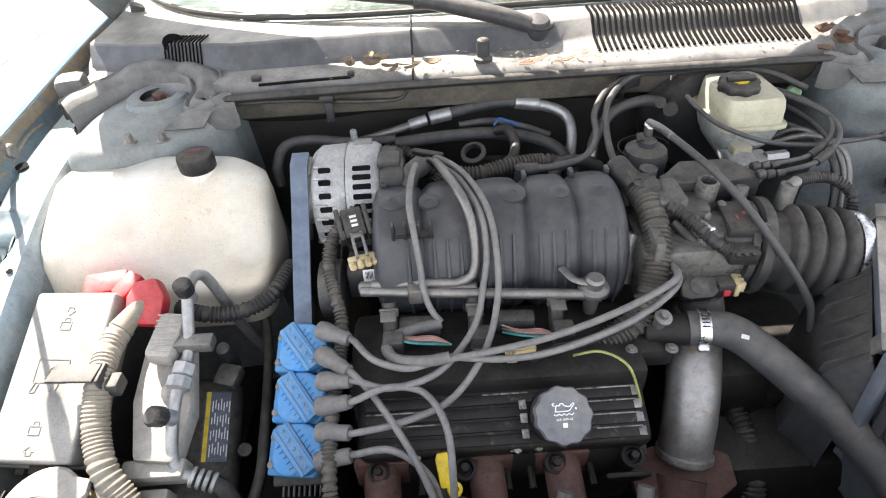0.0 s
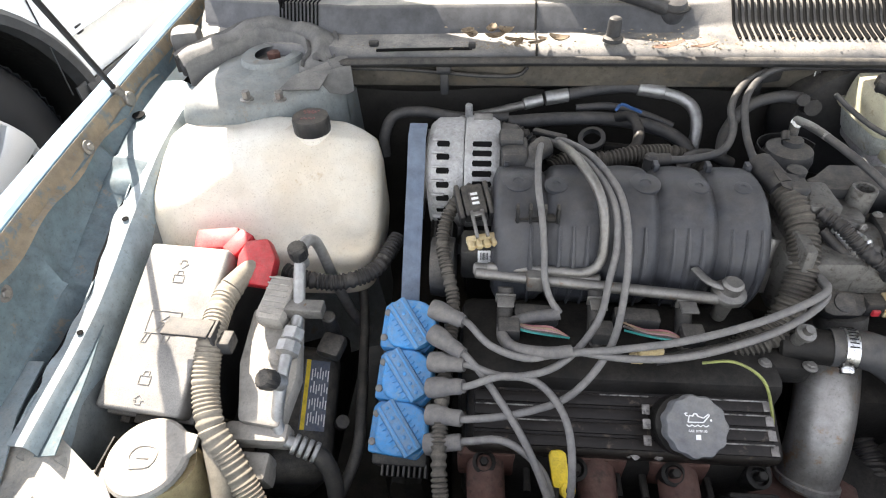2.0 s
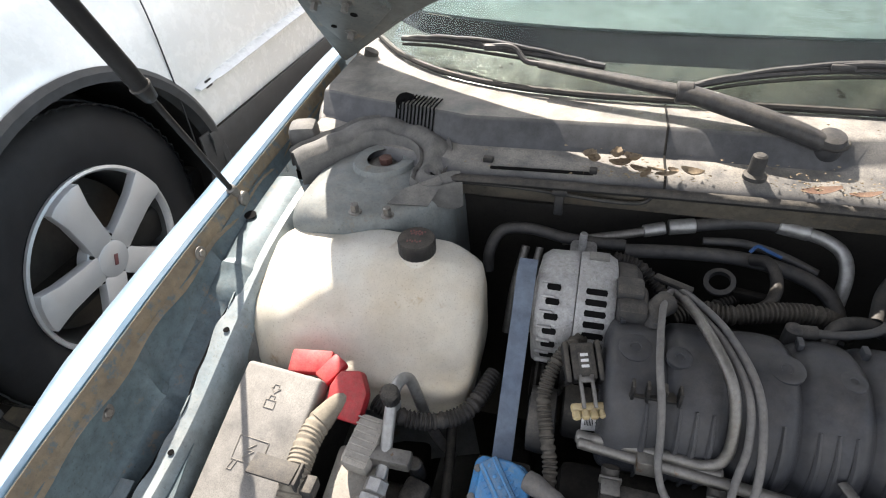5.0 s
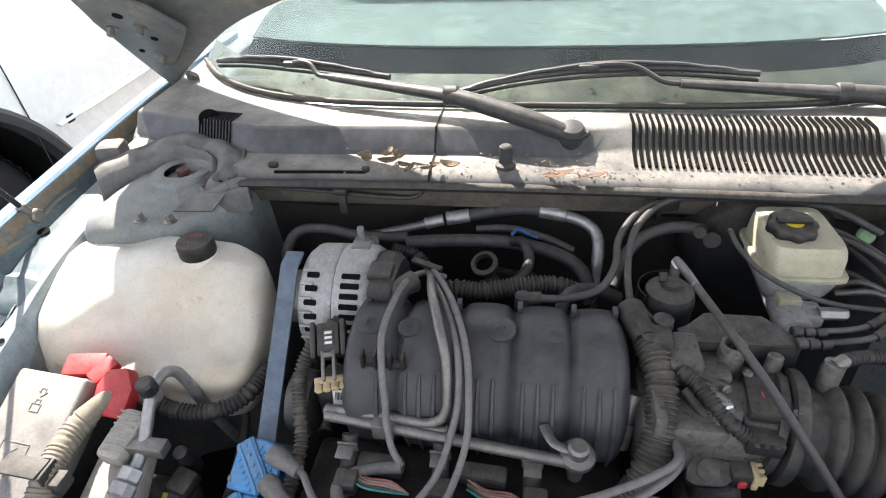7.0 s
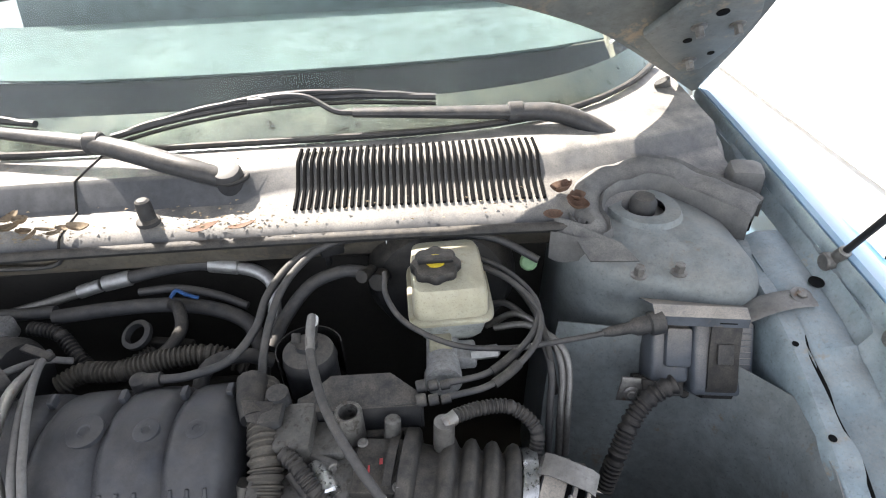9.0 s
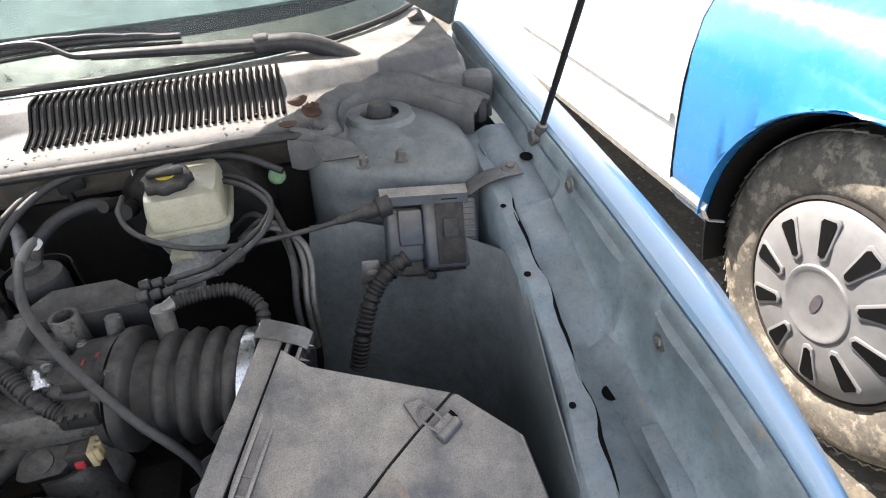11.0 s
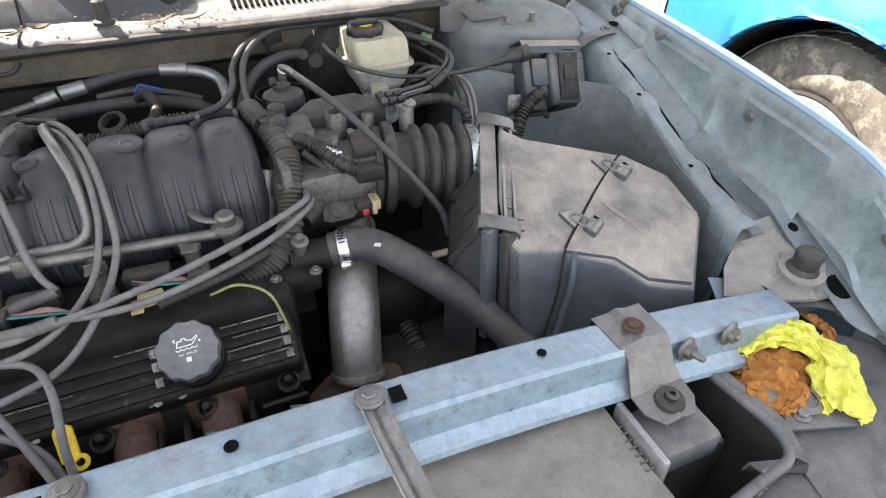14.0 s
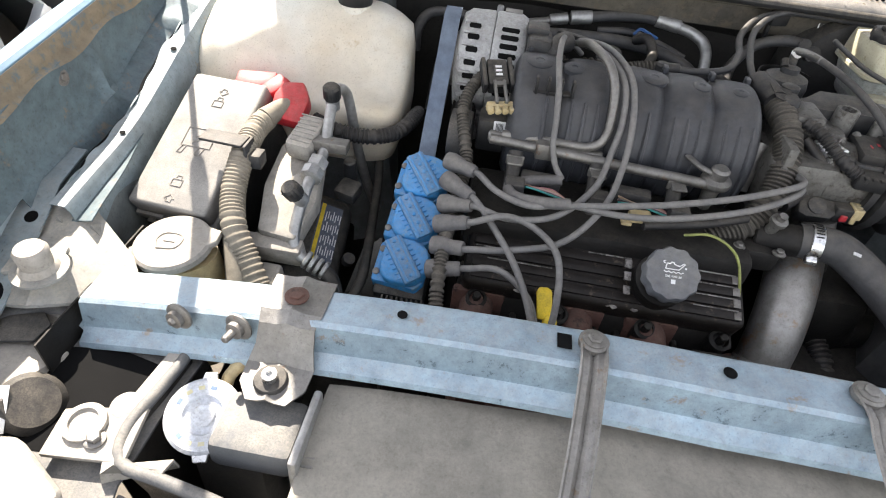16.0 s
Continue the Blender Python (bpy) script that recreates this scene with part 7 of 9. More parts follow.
# long loom past the alternator
wires("wiring_loom", [(-0.235, 0.425, 0.81), (-0.252, 0.405, 0.815), (-0.272, 0.375, 0.805), (-0.280, 0.345, 0.785), (-0.272, 0.31, 0.765), (-0.264, 0.28, 0.745), (-0.266, 0.23, 0.725), (-0.27, 0.16, 0.71), (-0.268, 0.10, 0.69), (-0.26, 0.06, 0.65)], 0.0085, LOOM, "dusty brown corrugated wiring loom past the coils", "wiring loom", "", 0.0018, 0.0045)
wires("wiring_loom", [(-0.255, 0.24, 0.71), (-0.20, 0.235, 0.708), (-0.12, 0.225, 0.705), (-0.03, 0.222, 0.706), (0.04, 0.235, 0.712), (0.10, 0.26, 0.715)], 0.010, BLOOM, "black corrugated injector loom behind the valve cover", "wiring loom", "", 0.002, 0.005)
wires("wiring_loom", [(-0.05, 0.21, 0.742), (0.02, 0.225, 0.748), (0.07, 0.24, 0.755)], 0.007, BLOOM, "black taped injector loom", "wiring loom")
single("loom_connector", join(box((-0.055, 0.218, 0.748), (0.026, 0.014, 0.012), 0.003, rz=8), box((-0.07, 0.214, 0.744), (0.012, 0.02, 0.004), 0.001)), NATURY, "tan wiring connector on the injector loom", "connector")
for k, (c, nm) in enumerate((((0.45, 0.16, 0.18), "pink"), ((0.40, 0.28, 0.18), "tan"), ((0.5, 0.3, 0.3), "salmon"), ((0.08, 0.08, 0.08), "black"), ((0.02, 0.35, 0.33), "teal"))):
    mt = mat(nm + "_wire_jacket", c, None, 0.5, 0, 300, 0.02, 0.25)
    for x0 in (-0.20, -0.075):
        wires("injector_wire", [(x0, 0.262 - 0.003 * k, 0.742 + 0.003 * (k % 2)), (x0 + 0.02, 0.25 - 0.004 * k, 0.744 + 0.002 * k), (x0 + 0.045, 0.248 - 0.003 * k, 0.745), (x0 + 0.065, 0.24, 0.738)], 0.0014, mt, nm + " injector wire among the loom", "wire", "injector wires", seg=6)
for x0 in (-0.17, -0.06):
    single("loom_plug", box((x0, 0.268, 0.742), (0.05, 0.02, 0.018), 0.004, rz=-3), GREYP, "dusty grey wiring plug under the fuel rail", "connector", "loom plugs")
wires("ground_wire", [(0.0, 0.215, 0.735), (0.03, 0.212, 0.742), (0.058, 0.200, 0.730), (0.068, 0.18, 0.705), (0.072, 0.165, 0.68)], 0.0018, mat("green_wire_jacket", (0.30, 0.33, 0.10), None, 0.5, 0, 300, 0.02, 0.2), "thin yellow-green wire over the valve cover", "wire", seg=6)

# ---- thermostat housing, radiator hose and crossover pipe ----
th = thing("thermostat_housing", (0.10, 0.25, 0.68), "black cast thermostat housing with a brass sender", "housing")
part("housing", join(box((0.092, 0.245, 0.708), (0.06, 0.045, 0.03), 0.008), rod((0.095, 0.258, 0.722), (0.160, 0.240, 0.735), 0.019, seg=20, bev=0.003)), DARK, th)
part("sender", join(lathe([(0.007, 0), (0.007, 0.016), (0.010, 0.017), (0.010, 0.022), (0.005, 0.023), (0.005, 0.03)], basis((0.105, 0.248, 0.738), z=(0.05, -0.3, 0.95)), 12)), STEEL, th)
for dx, dy in ((-0.022, -0.018), (0.024, -0.020)):
    part("housing_bolt", bolt((0.092 + dx, 0.245 + dy, 0.723), 0.005, 0.005), STEEL, th)
rh = thing("radiator_hose", (0.25, 0.17, 0.55), "thick grey-black upper radiator hose with a steel clamp", "hose")
part("hose", sweep([(0.140, 0.246, 0.732), (0.172, 0.240, 0.736), (0.200, 0.228, 0.728), (0.248, 0.188, 0.700), (0.295, 0.150, 0.662), (0.335, 0.10, 0.62), (0.35, 0.04, 0.59), (0.35, -0.02, 0.57)], 0.0205, 22), HOSEG, rh)
_m = basis((0.150, 0.244, 0.7335), z=(0.95, -0.2, 0.12))
part("clamp_band", lathe([(0.0205, 0), (0.0222, 0.0005), (0.0222, 0.0125), (0.0205, 0.013)], _m, 32), CHROME, rh, "bright worm-drive hose clamp")
for k in range(9):
    a = radians(40 + 11 * k)
    part("clamp_slot", box((0.0224 * math.cos(a), 0.0224 * math.sin(a), 0.0065), (0.0006, 0.0018, 0.008), 0, _m), DARK, rh)
part("clamp_screw", join(rod((0.146, 0.224, 0.722), (0.158, 0.2215, 0.7235), 0.005, seg=12, bev=0.001), box((0.152, 0.2265, 0.7275), (0.014, 0.008, 0.01), 0.001)), CHROME, rh)
part("white_mark", box((0.190, 0.2155, 0.7465), (0.008, 0.006, 0.0008), 0, rz=-30), WHITE, rh)
ex = thing("exhaust_crossover", (0.15, 0.2, 0.48), "scuffed steel exhaust crossover with a rusty flange", "exhaust pipe")
part("heat_shield", sweep([(0.185, 0.33, 0.70), (0.172, 0.285, 0.688), (0.158, 0.235, 0.664), (0.146, 0.195, 0.63), (0.138, 0.17, 0.585)], lambda s: 0.033 - 0.002 * s, 24), EXH, ex, "worn steel heat shield")
part("seam", sweep([(0.190, 0.27, 0.70), (0.180, 0.225, 0.675), (0.170, 0.185, 0.64)], 0.002, 6), EXH, ex)
part("band", lathe([(0.032, 0), (0.034, 0.001), (0.034, 0.007), (0.032, 0.008)], basis((0.140, 0.174, 0.594), z=(-0.15, -0.5, -0.85)), 26), EXH, ex)
part("flange", prism([(-0.06, -0.018), (-0.03, -0.036), (0.03, -0.036), (0.06, -0.018), (0.06, 0.016), (0.03, 0.034), (-0.03, 0.034), (-0.06, 0.016)], 0.016, 0.004, basis((0.134, 0.158, 0.565), z=(-0.1, -0.35, 0.93), x=(1, 0, 0))), RUST, ex, "rusty cast flange")
part("lower_pipe", sweep([(0.132, 0.155, 0.565), (0.12, 0.12, 0.54), (0.09, 0.08, 0.52)], 0.033, 18), RUST, ex)
wires("corrugated_hose", [(0.215, 0.24, 0.60), (0.225, 0.20, 0.585), (0.225, 0.16, 0.56), (0.22, 0.12, 0.52)], 0.015, BLOOM, "dark corrugated sleeve deep in the bay", "wiring loom", "", 0.003, 0.006)
trans = thing("transmission", (0.27, 0.30, 0.40), "dark oily transmission case below the throttle", "transmission")
part("case", box((0.27, 0.30, 0.50), (0.28, 0.32, 0.18), 0.04), DARK, trans)
part("bell_housing", box((0.20, 0.28, 0.62), (0.12, 0.12, 0.10), 0.02), DARK, trans)
part("filler_tube", rod((0.33, 0.26, 0.60), (0.25, 0.24, 0.61), 0.022, seg=16), DARK, trans)
single("purge_valve", join(rod((0.235, 0.258, 0.69), (0.262, 0.236, 0.68), 0.014, seg=16, bev=0.003), rod((0.262, 0.236, 0.68), (0.275, 0.226, 0.675), 0.007, seg=12)), BLACKP, "small black valve under the intake bellows", "valve")

# ---- things on and round the radiator support ----
SHIELD = mat("dusty_rubber_shield", (0.18, 0.17, 0.145), (0.22, 0.205, 0.175), 0.8, 0, 260, 0.12, 0.6, (0.10, 0.10, 0.098), 0.2, coarse=7, dustcol=(0.34, 0.31, 0.26))
HEADER = mat("header_panel_plastic", (0.062, 0.069, 0.078), (0.08, 0.085, 0.092), 0.48, 0, 400, 0.1, 0.6, coarse=10, dustcol=(0.33, 0.30, 0.25))
shield = thing("radiator_shield", (0, -0.12, 0.60), "dusty dark rubber air shield over the radiator", "shield")
_rows = []
for j in range(9):
    s = j / 8
    y = -0.028 - 0.21 * s
    _rows.append([(-0.348 - 0.004 * s + (0.69 + 0.01 * s) * i / 24, y + 0.006 * (1 - (i / 12 - 1) ** 2), 0.682 + 0.004 * math.sin(i * 0.9 + j) * (0.3 + s) - 0.02 * s * s - 0.01 * (i / 12 - 1) ** 2) for i in range(25)])
part("sheet", sheet(_rows, 0.003), SHIELD, shield, "", 60)
part("front_rail", box((0, -0.245, 0.655), (0.80, 0.03, 0.02), 0.004), HEADER, shield)
rad = thing("radiator", (0, -0.07, 0.25), "radiator with black end tanks and bright fins", "radiator")
part("core", box((0, -0.075, 0.45), (0.74, 0.03, 0.38), 0.003), STEEL, rad)
for s in (-1, 1):
    part("end_tank", box((s * 0.42, -0.078, 0.475), (0.07, 0.055, 0.34), 0.012), BLACKP, rad)
    part("tank_shoulder", box((s * 0.395, -0.08, 0.655), (0.075, 0.06, 0.035), 0.008), HEADER, rad)
    part("side_channel", box((s * 0.352, -0.082, 0.640), (0.008, 0.075, 0.09), 0.003), ALUT, rad)
    for k in range(7):
        part("fin", box((s * 0.344, -0.062 - 0.008 * k, 0.650), (0.012, 0.002, 0.04), 0), STEEL, rad)
FADEY = mat("faded_yellow_print", (0.62, 0.56, 0.30), (0.55, 0.52, 0.36), 0.5, 0, 400, 0.02, 0.2)
RC = basis((-0.449, -0.076, 0.657), z=(0.10, -0.36, 0.93), x=(1, 0, 0))
part("filler_neck", lathe([(0.022, -0.05), (0.022, -0.006), (0.026, -0.003)], RC, 24), STEEL, rad)
capt = part("radiator_cap", lathe([(0.032, -0.003), (0.034, 0.0), (0.034, 0.006), (0.031, 0.0085), (0.018, 0.0088), (0.0162, 0.006), (0.011, 0.006), (0.0095, 0.008), (0.005, 0.0085), (0.0, 0.007)], RC, 44), mat("painted_cap_steel", (0.62, 0.64, 0.66), (0.50, 0.53, 0.58), 0.4, 0.3, 400, 0.05, 0.35, (0.35, 0.33, 0.28), 0.2, coarse=50), rad, "round steel radiator cap with a faded printed warning")
for a0 in (100, 285):
    part("cap_ear", prism([(0.029 * math.cos(radians(a0 - 16)), 0.029 * math.sin(radians(a0 - 16))), (0.040 * math.cos(radians(a0 - 8)), 0.040 * math.sin(radians(a0 - 8))), (0.040 * math.cos(radians(a0 + 8)), 0.040 * math.sin(radians(a0 + 8))), (0.029 * math.cos(radians(a0 + 16)), 0.029 * math.sin(radians(a0 + 16)))], 0.006, 0.001, RC), CHROME, capt)
for k in range(14):
    a = radians(12 + 25 * k)
    q = RC @ Matrix.Rotation(a, 4, "Z") @ Matrix.Translation((0.0248, 0, 0.0087))
    part("print_bar", box((0, 0, 0), (0.0035, 0.0055, 0.0004), 0, q), FADEY if k % 3 else mat("faded_blue_print", (0.14, 0.22, 0.36), None, 0.6, 0, 300, 0, 0.3) if k == 0 else bpy.data.materials["faded_blue_print"], capt)
wires("overflow_tube", [(-0.445, -0.055, 0.645), (-0.442, -0.035, 0.668), (-0.430, -0.022, 0.672), (-0.415, -0.012, 0.655), (-0.40, 0.0, 0.62)], 0.008, NATURY, "stained tan overflow tube by the radiator cap", "tube")


def mount_strap(s):
    """The stamped strap that holds the radiator's top rubber."""
    t = thing("radiator_mount", (s * 0.39, -0.02, 0.68), "rusty stamped steel radiator mount bolted over the beam", "bracket", "radiator mounts")
    x = s * 0.39
    z0 = beam_z(x)
    half = [0.030, 0.030, 0.029, 0.026, 0.027, 0.031, 0.030, 0.018]
    line = [(beam_y(x) + 0.038, z0 - 0.012), (beam_y(x) + 0.033, z0 + 0.0035), (beam_y(x) - 0.012, z0 + 0.004), (beam_y(x) - 0.024, z0 - 0.003), (beam_y(x) - 0.033, z0 - 0.022), (beam_y(x) - 0.044, z0 - 0.035), (beam_y(x) - 0.064, z0 - 0.039), (beam_y(x) - 0.080, z0 - 0.041)]
    rows = []
    for (y, z), h in zip(line, half):
        rows.append([(x + h * q + 0.006 * s * max(0, -y * 8), y, z + 0.004 * math.exp(-(q / 0.25) ** 2)) for q in (-1, -0.85, -0.4, -0.2, 0, 0.2, 0.4, 0.85, 1)])
    part("strap", sheet(rows, 0.0025), STEEL, t, "", 25)
    part("bolt_head", bolt((x, beam_y(x) + 0.004, z0 + 0.008), 0.0075, 0.005), RUST, t, "rusty bolt")
    part("rubber_mount", lathe([(0.014, -0.012), (0.0155, 0.0), (0.014, 0.003), (0.009, 0.004)], basis((x + s * 0.005, beam_y(x) - 0.060, z0 - 0.036), z=(0, -0.1, 1)), 20), RUBBER, t)
    part("stud", lathe([(0.007, 0.002), (0.007, 0.010), (0.003, 0.011), (0.003, 0.006)], basis((x + s * 0.005, beam_y(x) - 0.060, z0 - 0.036), z=(0, -0.1, 1)), 12), CHROME if s < 0 else GREYP, t)
    for dx in (0.046, 0.103):
        y = beam_y(s * 0.45) - 0.024
        q = Vector((s * (0.39 + dx), y - 0.001, z0 - 0.014))
        d = Vector((0.25 * s, -1, 0.1)).normalized()
        nut = part("side_bolt", lathe([(0.014, 0), (0.014, 0.002), (0.0125, 0.003), (0.0085, 0.004), (0.0085, 0.009), (0.006, 0.010)], basis(q, z=d), 24), STEEL, t, "bolt with a round washer and a stud")
        part("threaded_stud", rod(q + d * 0.009, q + d * (0.013 if dx > 0.1 else 0.022), 0.0042, 0.0036, 10, 0.001), STEEL, nut)


for _s in (-1, 1):
    mount_strap(_s)


def brace(x, x2):
    t = thing("hood_latch_brace", (x, -0.02, 0.66), "rusty ribbed steel brace bolted on the beam", "brace", "latch braces")
    z0 = beam_z(x)
    line = [(x, beam_y(x) + 0.006, z0 + 0.004), (x + (x2 - x) * 0.08, beam_y(x) - 0.018, z0 + 0.003), (x + (x2 - x) * 0.2, -0.036, z0 - 0.008), (x + (x2 - x) * 0.5, -0.075, z0 - 0.028), (x2, -0.125, z0 - 0.055), (x2 + (x2 - x) * 0.6, -0.20, z0 - 0.10)]
    pts = curve_points(line, 0.012)
    rows = [[(p.x + 0.0105 * q, p.y, p.z + (0.004 if abs(q) == 1 else (-0.003 if q == 0 else 0.001))) for q in (-1, -0.8, -0.35, 0, 0.35, 0.8, 1)] for p in pts]
    part("channel", sheet(rows, 0.002), STEEL, t, "", 25)
    part("washer_end", lathe([(0.0135, -0.001), (0.0135, 0.004), (0.012, 0.005)], basis((x, beam_y(x) + 0.006, z0 + 0.003), z=(0, 0, 1)), 24), STEEL, t)
    part("bolt_head", bolt((x, beam_y(x) + 0.006, z0 + 0.008), 0.007, 0.004), STEEL, t, "dusty bolt head")


brace(-0.118, -0.128)
brace(0.116, 0.142)

# ---- fender supports and header panels at both corners ----
CREAM = mat("dusty_grey_bracket_paint", (0.25, 0.25, 0.24), (0.20, 0.205, 0.20), 0.55, 0.1, 300, 0.08, 0.9, coarse=14, dustcol=(0.42, 0.38, 0.31))


def corner(s):
    fb = thing("fender_support", (s * 0.62, 0.04, 0.66), "dusty pressed steel fender support with a large bolt", "bracket", "fender supports")
    pts = [(0.562, 0.034, 0.686), (0.588, 0.066, 0.698), (0.642, 0.100, 0.722), (0.684, 0.098, 0.730), (0.684, 0.062, 0.715), (0.686, 0.012, 0.695), (0.682, -0.016, 0.686), (0.646, -0.020, 0.696), (0.602, 0.006, 0.686)]
    folds = [(0.602, 0.044, 0.694), (0.638, 0.058, 0.716), (0.652, 0.020, 0.718), (0.626, 0.016, 0.704)]
    vv = [(s * x, y, z) for x, y, z in pts + folds]
    ff = [(0, 1, 9), (1, 2, 9), (2, 10, 9), (2, 3, 10), (3, 4, 10), (4, 11, 10), (4, 5, 11), (5, 6, 11), (6, 7, 11), (7, 12, 11), (10, 11, 12), (9, 10, 12), (7, 8, 12), (8, 0, 9), (8, 9, 12)]
    vv += [(x, y, z - 0.004) for x, y, z in vv]
    ff = ff + [tuple(13 + t for t in f[::-1]) for f in ff] + [(i, (i + 1) % 9, 13 + (i + 1) % 9, 13 + i) for i in range(9)]
    part("plate", bevel(geo(vv, ff), 0.0012, 2, 12), CREAM, fb)
    part("embossing", prism([(-0.030, -0.012), (0.02, -0.018), (0.03, 0.006), (-0.02, 0.02)], 0.007, 0.003, basis((s * 0.655, 0.018, 0.7125), z=(0, -0.1, 1), x=(s, -0.6, 0))), CREAM, fb)
    part("bolt", lathe([(0.019, 0), (0.018, 0.004), (0.0145, 0.008), (0.0155, 0.024), (0.013, 0.028)], basis((s * 0.644, 0.009, 0.718), z=(0, -0.05, 1)), 22), GREYP if s > 0 else DUSTY, fb, "large black bump stop")
    part("washer", lathe([(0.026, -0.001), (0.026, 0.002), (0.018, 0.003)], basis((s * 0.644, 0.009, 0.717), z=(0, -0.05, 1)), 26), CREAM, fb)
    for x, y, z in ((0.668, 0.078, 0.7190), (0.634, 0.080, 0.7130)):
        part("dimple", lathe([(0.010, -0.002), (0.0, 0.009)], basis((s * x, y, z), z=(0.25 * s, -0.3, 1)), 3), CREAM, fb)
    part("lower_plate", prism([(-0.05, -0.03), (0.03, -0.045), (0.045, 0.02), (-0.02, 0.05)], 0.003, 0.001, basis((s * 0.592, 0.022, 0.672), z=(-0.1 * s, -0.2, 1), x=(s, 0, 0))), BEAM, fb)
    part("plate_hole", lathe([(0.008, 0), (0.008, 0.0006)], basis((s * 0.592, 0.020, 0.6762), z=(-0.1 * s, -0.2, 1)), 18), VOID, fb)
    hd = thing("header_panel", (s * 0.58, -0.12, 0.55), "dusty black plastic headlamp header panel", "front panel", "header panels")
    ol = [(0.478, -0.018), (0.55, -0.006), (0.64, -0.025), (0.700, -0.075), (0.706, -0.13), (0.672, -0.20), (0.60, -0.255), (0.50, -0.28), (0.465, -0.28), (0.492, -0.145), (0.488, -0.08)]
    m = Matrix.Translation((0, 0, 0.655)) @ Matrix.Rotation(radians(4), 4, "X")
    part("panel", prism([(s * x, y) for x, y in (ol if s > 0 else ol[::-1])], 0.004, 0.0012, m), HEADER, hd)
    lip = [(0.565, -0.004, 0.664), (0.515, -0.006, 0.668), (0.482, -0.018, 0.671), (0.474, -0.04, 0.670), (0.480, -0.08, 0.668), (0.488, -0.120, 0.664), (0.478, -0.148, 0.660), (0.44, -0.155, 0.658), (0.38, -0.165, 0.655), (0.30, -0.185, 0.648)]
    if s < 0:
        lip = [(x + 0.016, y + 0.016, z) for x, y, z in lip]
    part("lip", sweep([(s * x, y, z) for x, y, z in lip], 0.0058, 10, 0.008), HEADER, hd, "rolled plastic lip")
    band = [(0.70, 0.012, 0.668), (0.62, 0.008, 0.670)] + lip[:8]
    rows = []
    for i, p in enumerate(band):
        p0, p1 = Vector(band[max(0, i - 1)]), Vector(band[min(len(band) - 1, i + 1)])
        n = (p1 - p0).cross(Vector((0, 0, 1))).normalized()
        n = n if n.dot(Vector(p) - Vector((0.60, -0.09, 0.66))) < 0 else -n
        c = Vector(p)
        rows.append([(s * q.x, q.y, q.z) for q in (c + Vector((0, 0, 0.002)), c + n * 0.006 + Vector((0, 0, 0.0035)), c + n * 0.016 + Vector((0, 0, 0.002)), c + n * 0.019 + Vector((0, 0, -0.012)))])
    # passenger-side rim, disc and tray take a paler material, for the sun there
    part("well_rim", sheet(rows, 0.0025), HEADER if s > 0 else DUSTY, hd, "" if s > 0 else "flat rim in a paler dusty colour for the sun on it")
    part("well_wall", sheet([[(s * x, y, z - 0.002), (s * (x - 0.012), y + 0.004, z - 0.05), (s * (x - 0.02), y + 0.006, z - 0.16)] for x, y, z in lip[:9]], 0.003), BLACKP, hd)
    part("front_shelf", prism([(s * x, y) for x, y in ([(0.30, -0.20), (0.44, -0.160), (0.49, -0.15), (0.49, -0.29), (0.28, -0.30)] if s > 0 else [(0.28, -0.30), (0.49, -0.29), (0.49, -0.15), (0.44, -0.160), (0.30, -0.20)])], 0.004, 0.001, Matrix.Translation((0, 0, 0.640))), HEADER, hd)
    for k in range(5):
        a = radians(8 - 17 * k)
        part("edge_clip", box((s * (0.49 + 0.212 * math.cos(a)), -0.075 + 0.20 * math.sin(a), 0.668), (0.010, 0.022, 0.008), 0.002, rz=math.degrees(a) * s), HEADER, hd)
    part("edge_rib", sweep([(s * (0.49 + 0.205 * math.cos(radians(a))), -0.075 + 0.195 * math.sin(radians(a)), 0.664) for a in range(16, -86, -10)], 0.004, 8), HEADER, hd)
    part("bumper_skin", sheet([[(s * (0.49 + (0.222 + dx) * math.cos(radians(a))), -0.075 + (0.21 + dx) * math.sin(radians(a)), 0.662 + dz) for dx, dz in ((0, -0.004), (0.006, 0.004), (0.02, 0.0), (0.035, -0.03), (0.045, -0.12), (0.045, -0.3))] for a in range(10, -96, -8)], 0.003), mat("bumper_paint", (0.52, 0.58, 0.60), (0.46, 0.52, 0.55), 0.35, 0.1, 600, 0.02, 0.3, coat=0.5, coarse=5) if s > 0 else bpy.data.materials["bumper_paint"], hd, "pale painted bumper skin")
    part("fixing_disc", lathe([(0.013, 0), (0.0135, 0.004), (0.010, 0.006), (0.004, 0.007)], basis((s * 0.515, -0.085, 0.664), z=(0, -0.1, 1)), 24), STEEL if s > 0 else DUSTY, hd)
    tray = part("adjuster_tray", prism([(-0.03, -0.022), (0.04, -0.03), (0.045, 0.022), (-0.025, 0.02)], 0.006, 0.0015, basis((s * 0.535, -0.112, 0.660), z=(0, -0.08, 1), x=(s, -0.2, 0) if s > 0 else (1, 0.2, 0))), HEADER if s > 0 else DUSTY, hd)
    part("adjuster_disc", lathe([(0.018, 0), (0.018, 0.006), (0.012, 0.008), (0.012, 0.005), (0.004, 0.005)], basis((s * 0.538, -0.108, 0.665), z=(0, -0.1, 1)), 28), STEEL if s > 0 else DUSTY, tray)
    part("adjuster_screw", bolt((s * 0.522, -0.120, 0.666), 0.006, 0.006), STEEL, tray)
    hole = [(0.512, -0.032), (0.56, -0.022), (0.612, -0.03), (0.632, -0.075), (0.603, -0.133), (0.545, -0.130), (0.512, -0.075)]
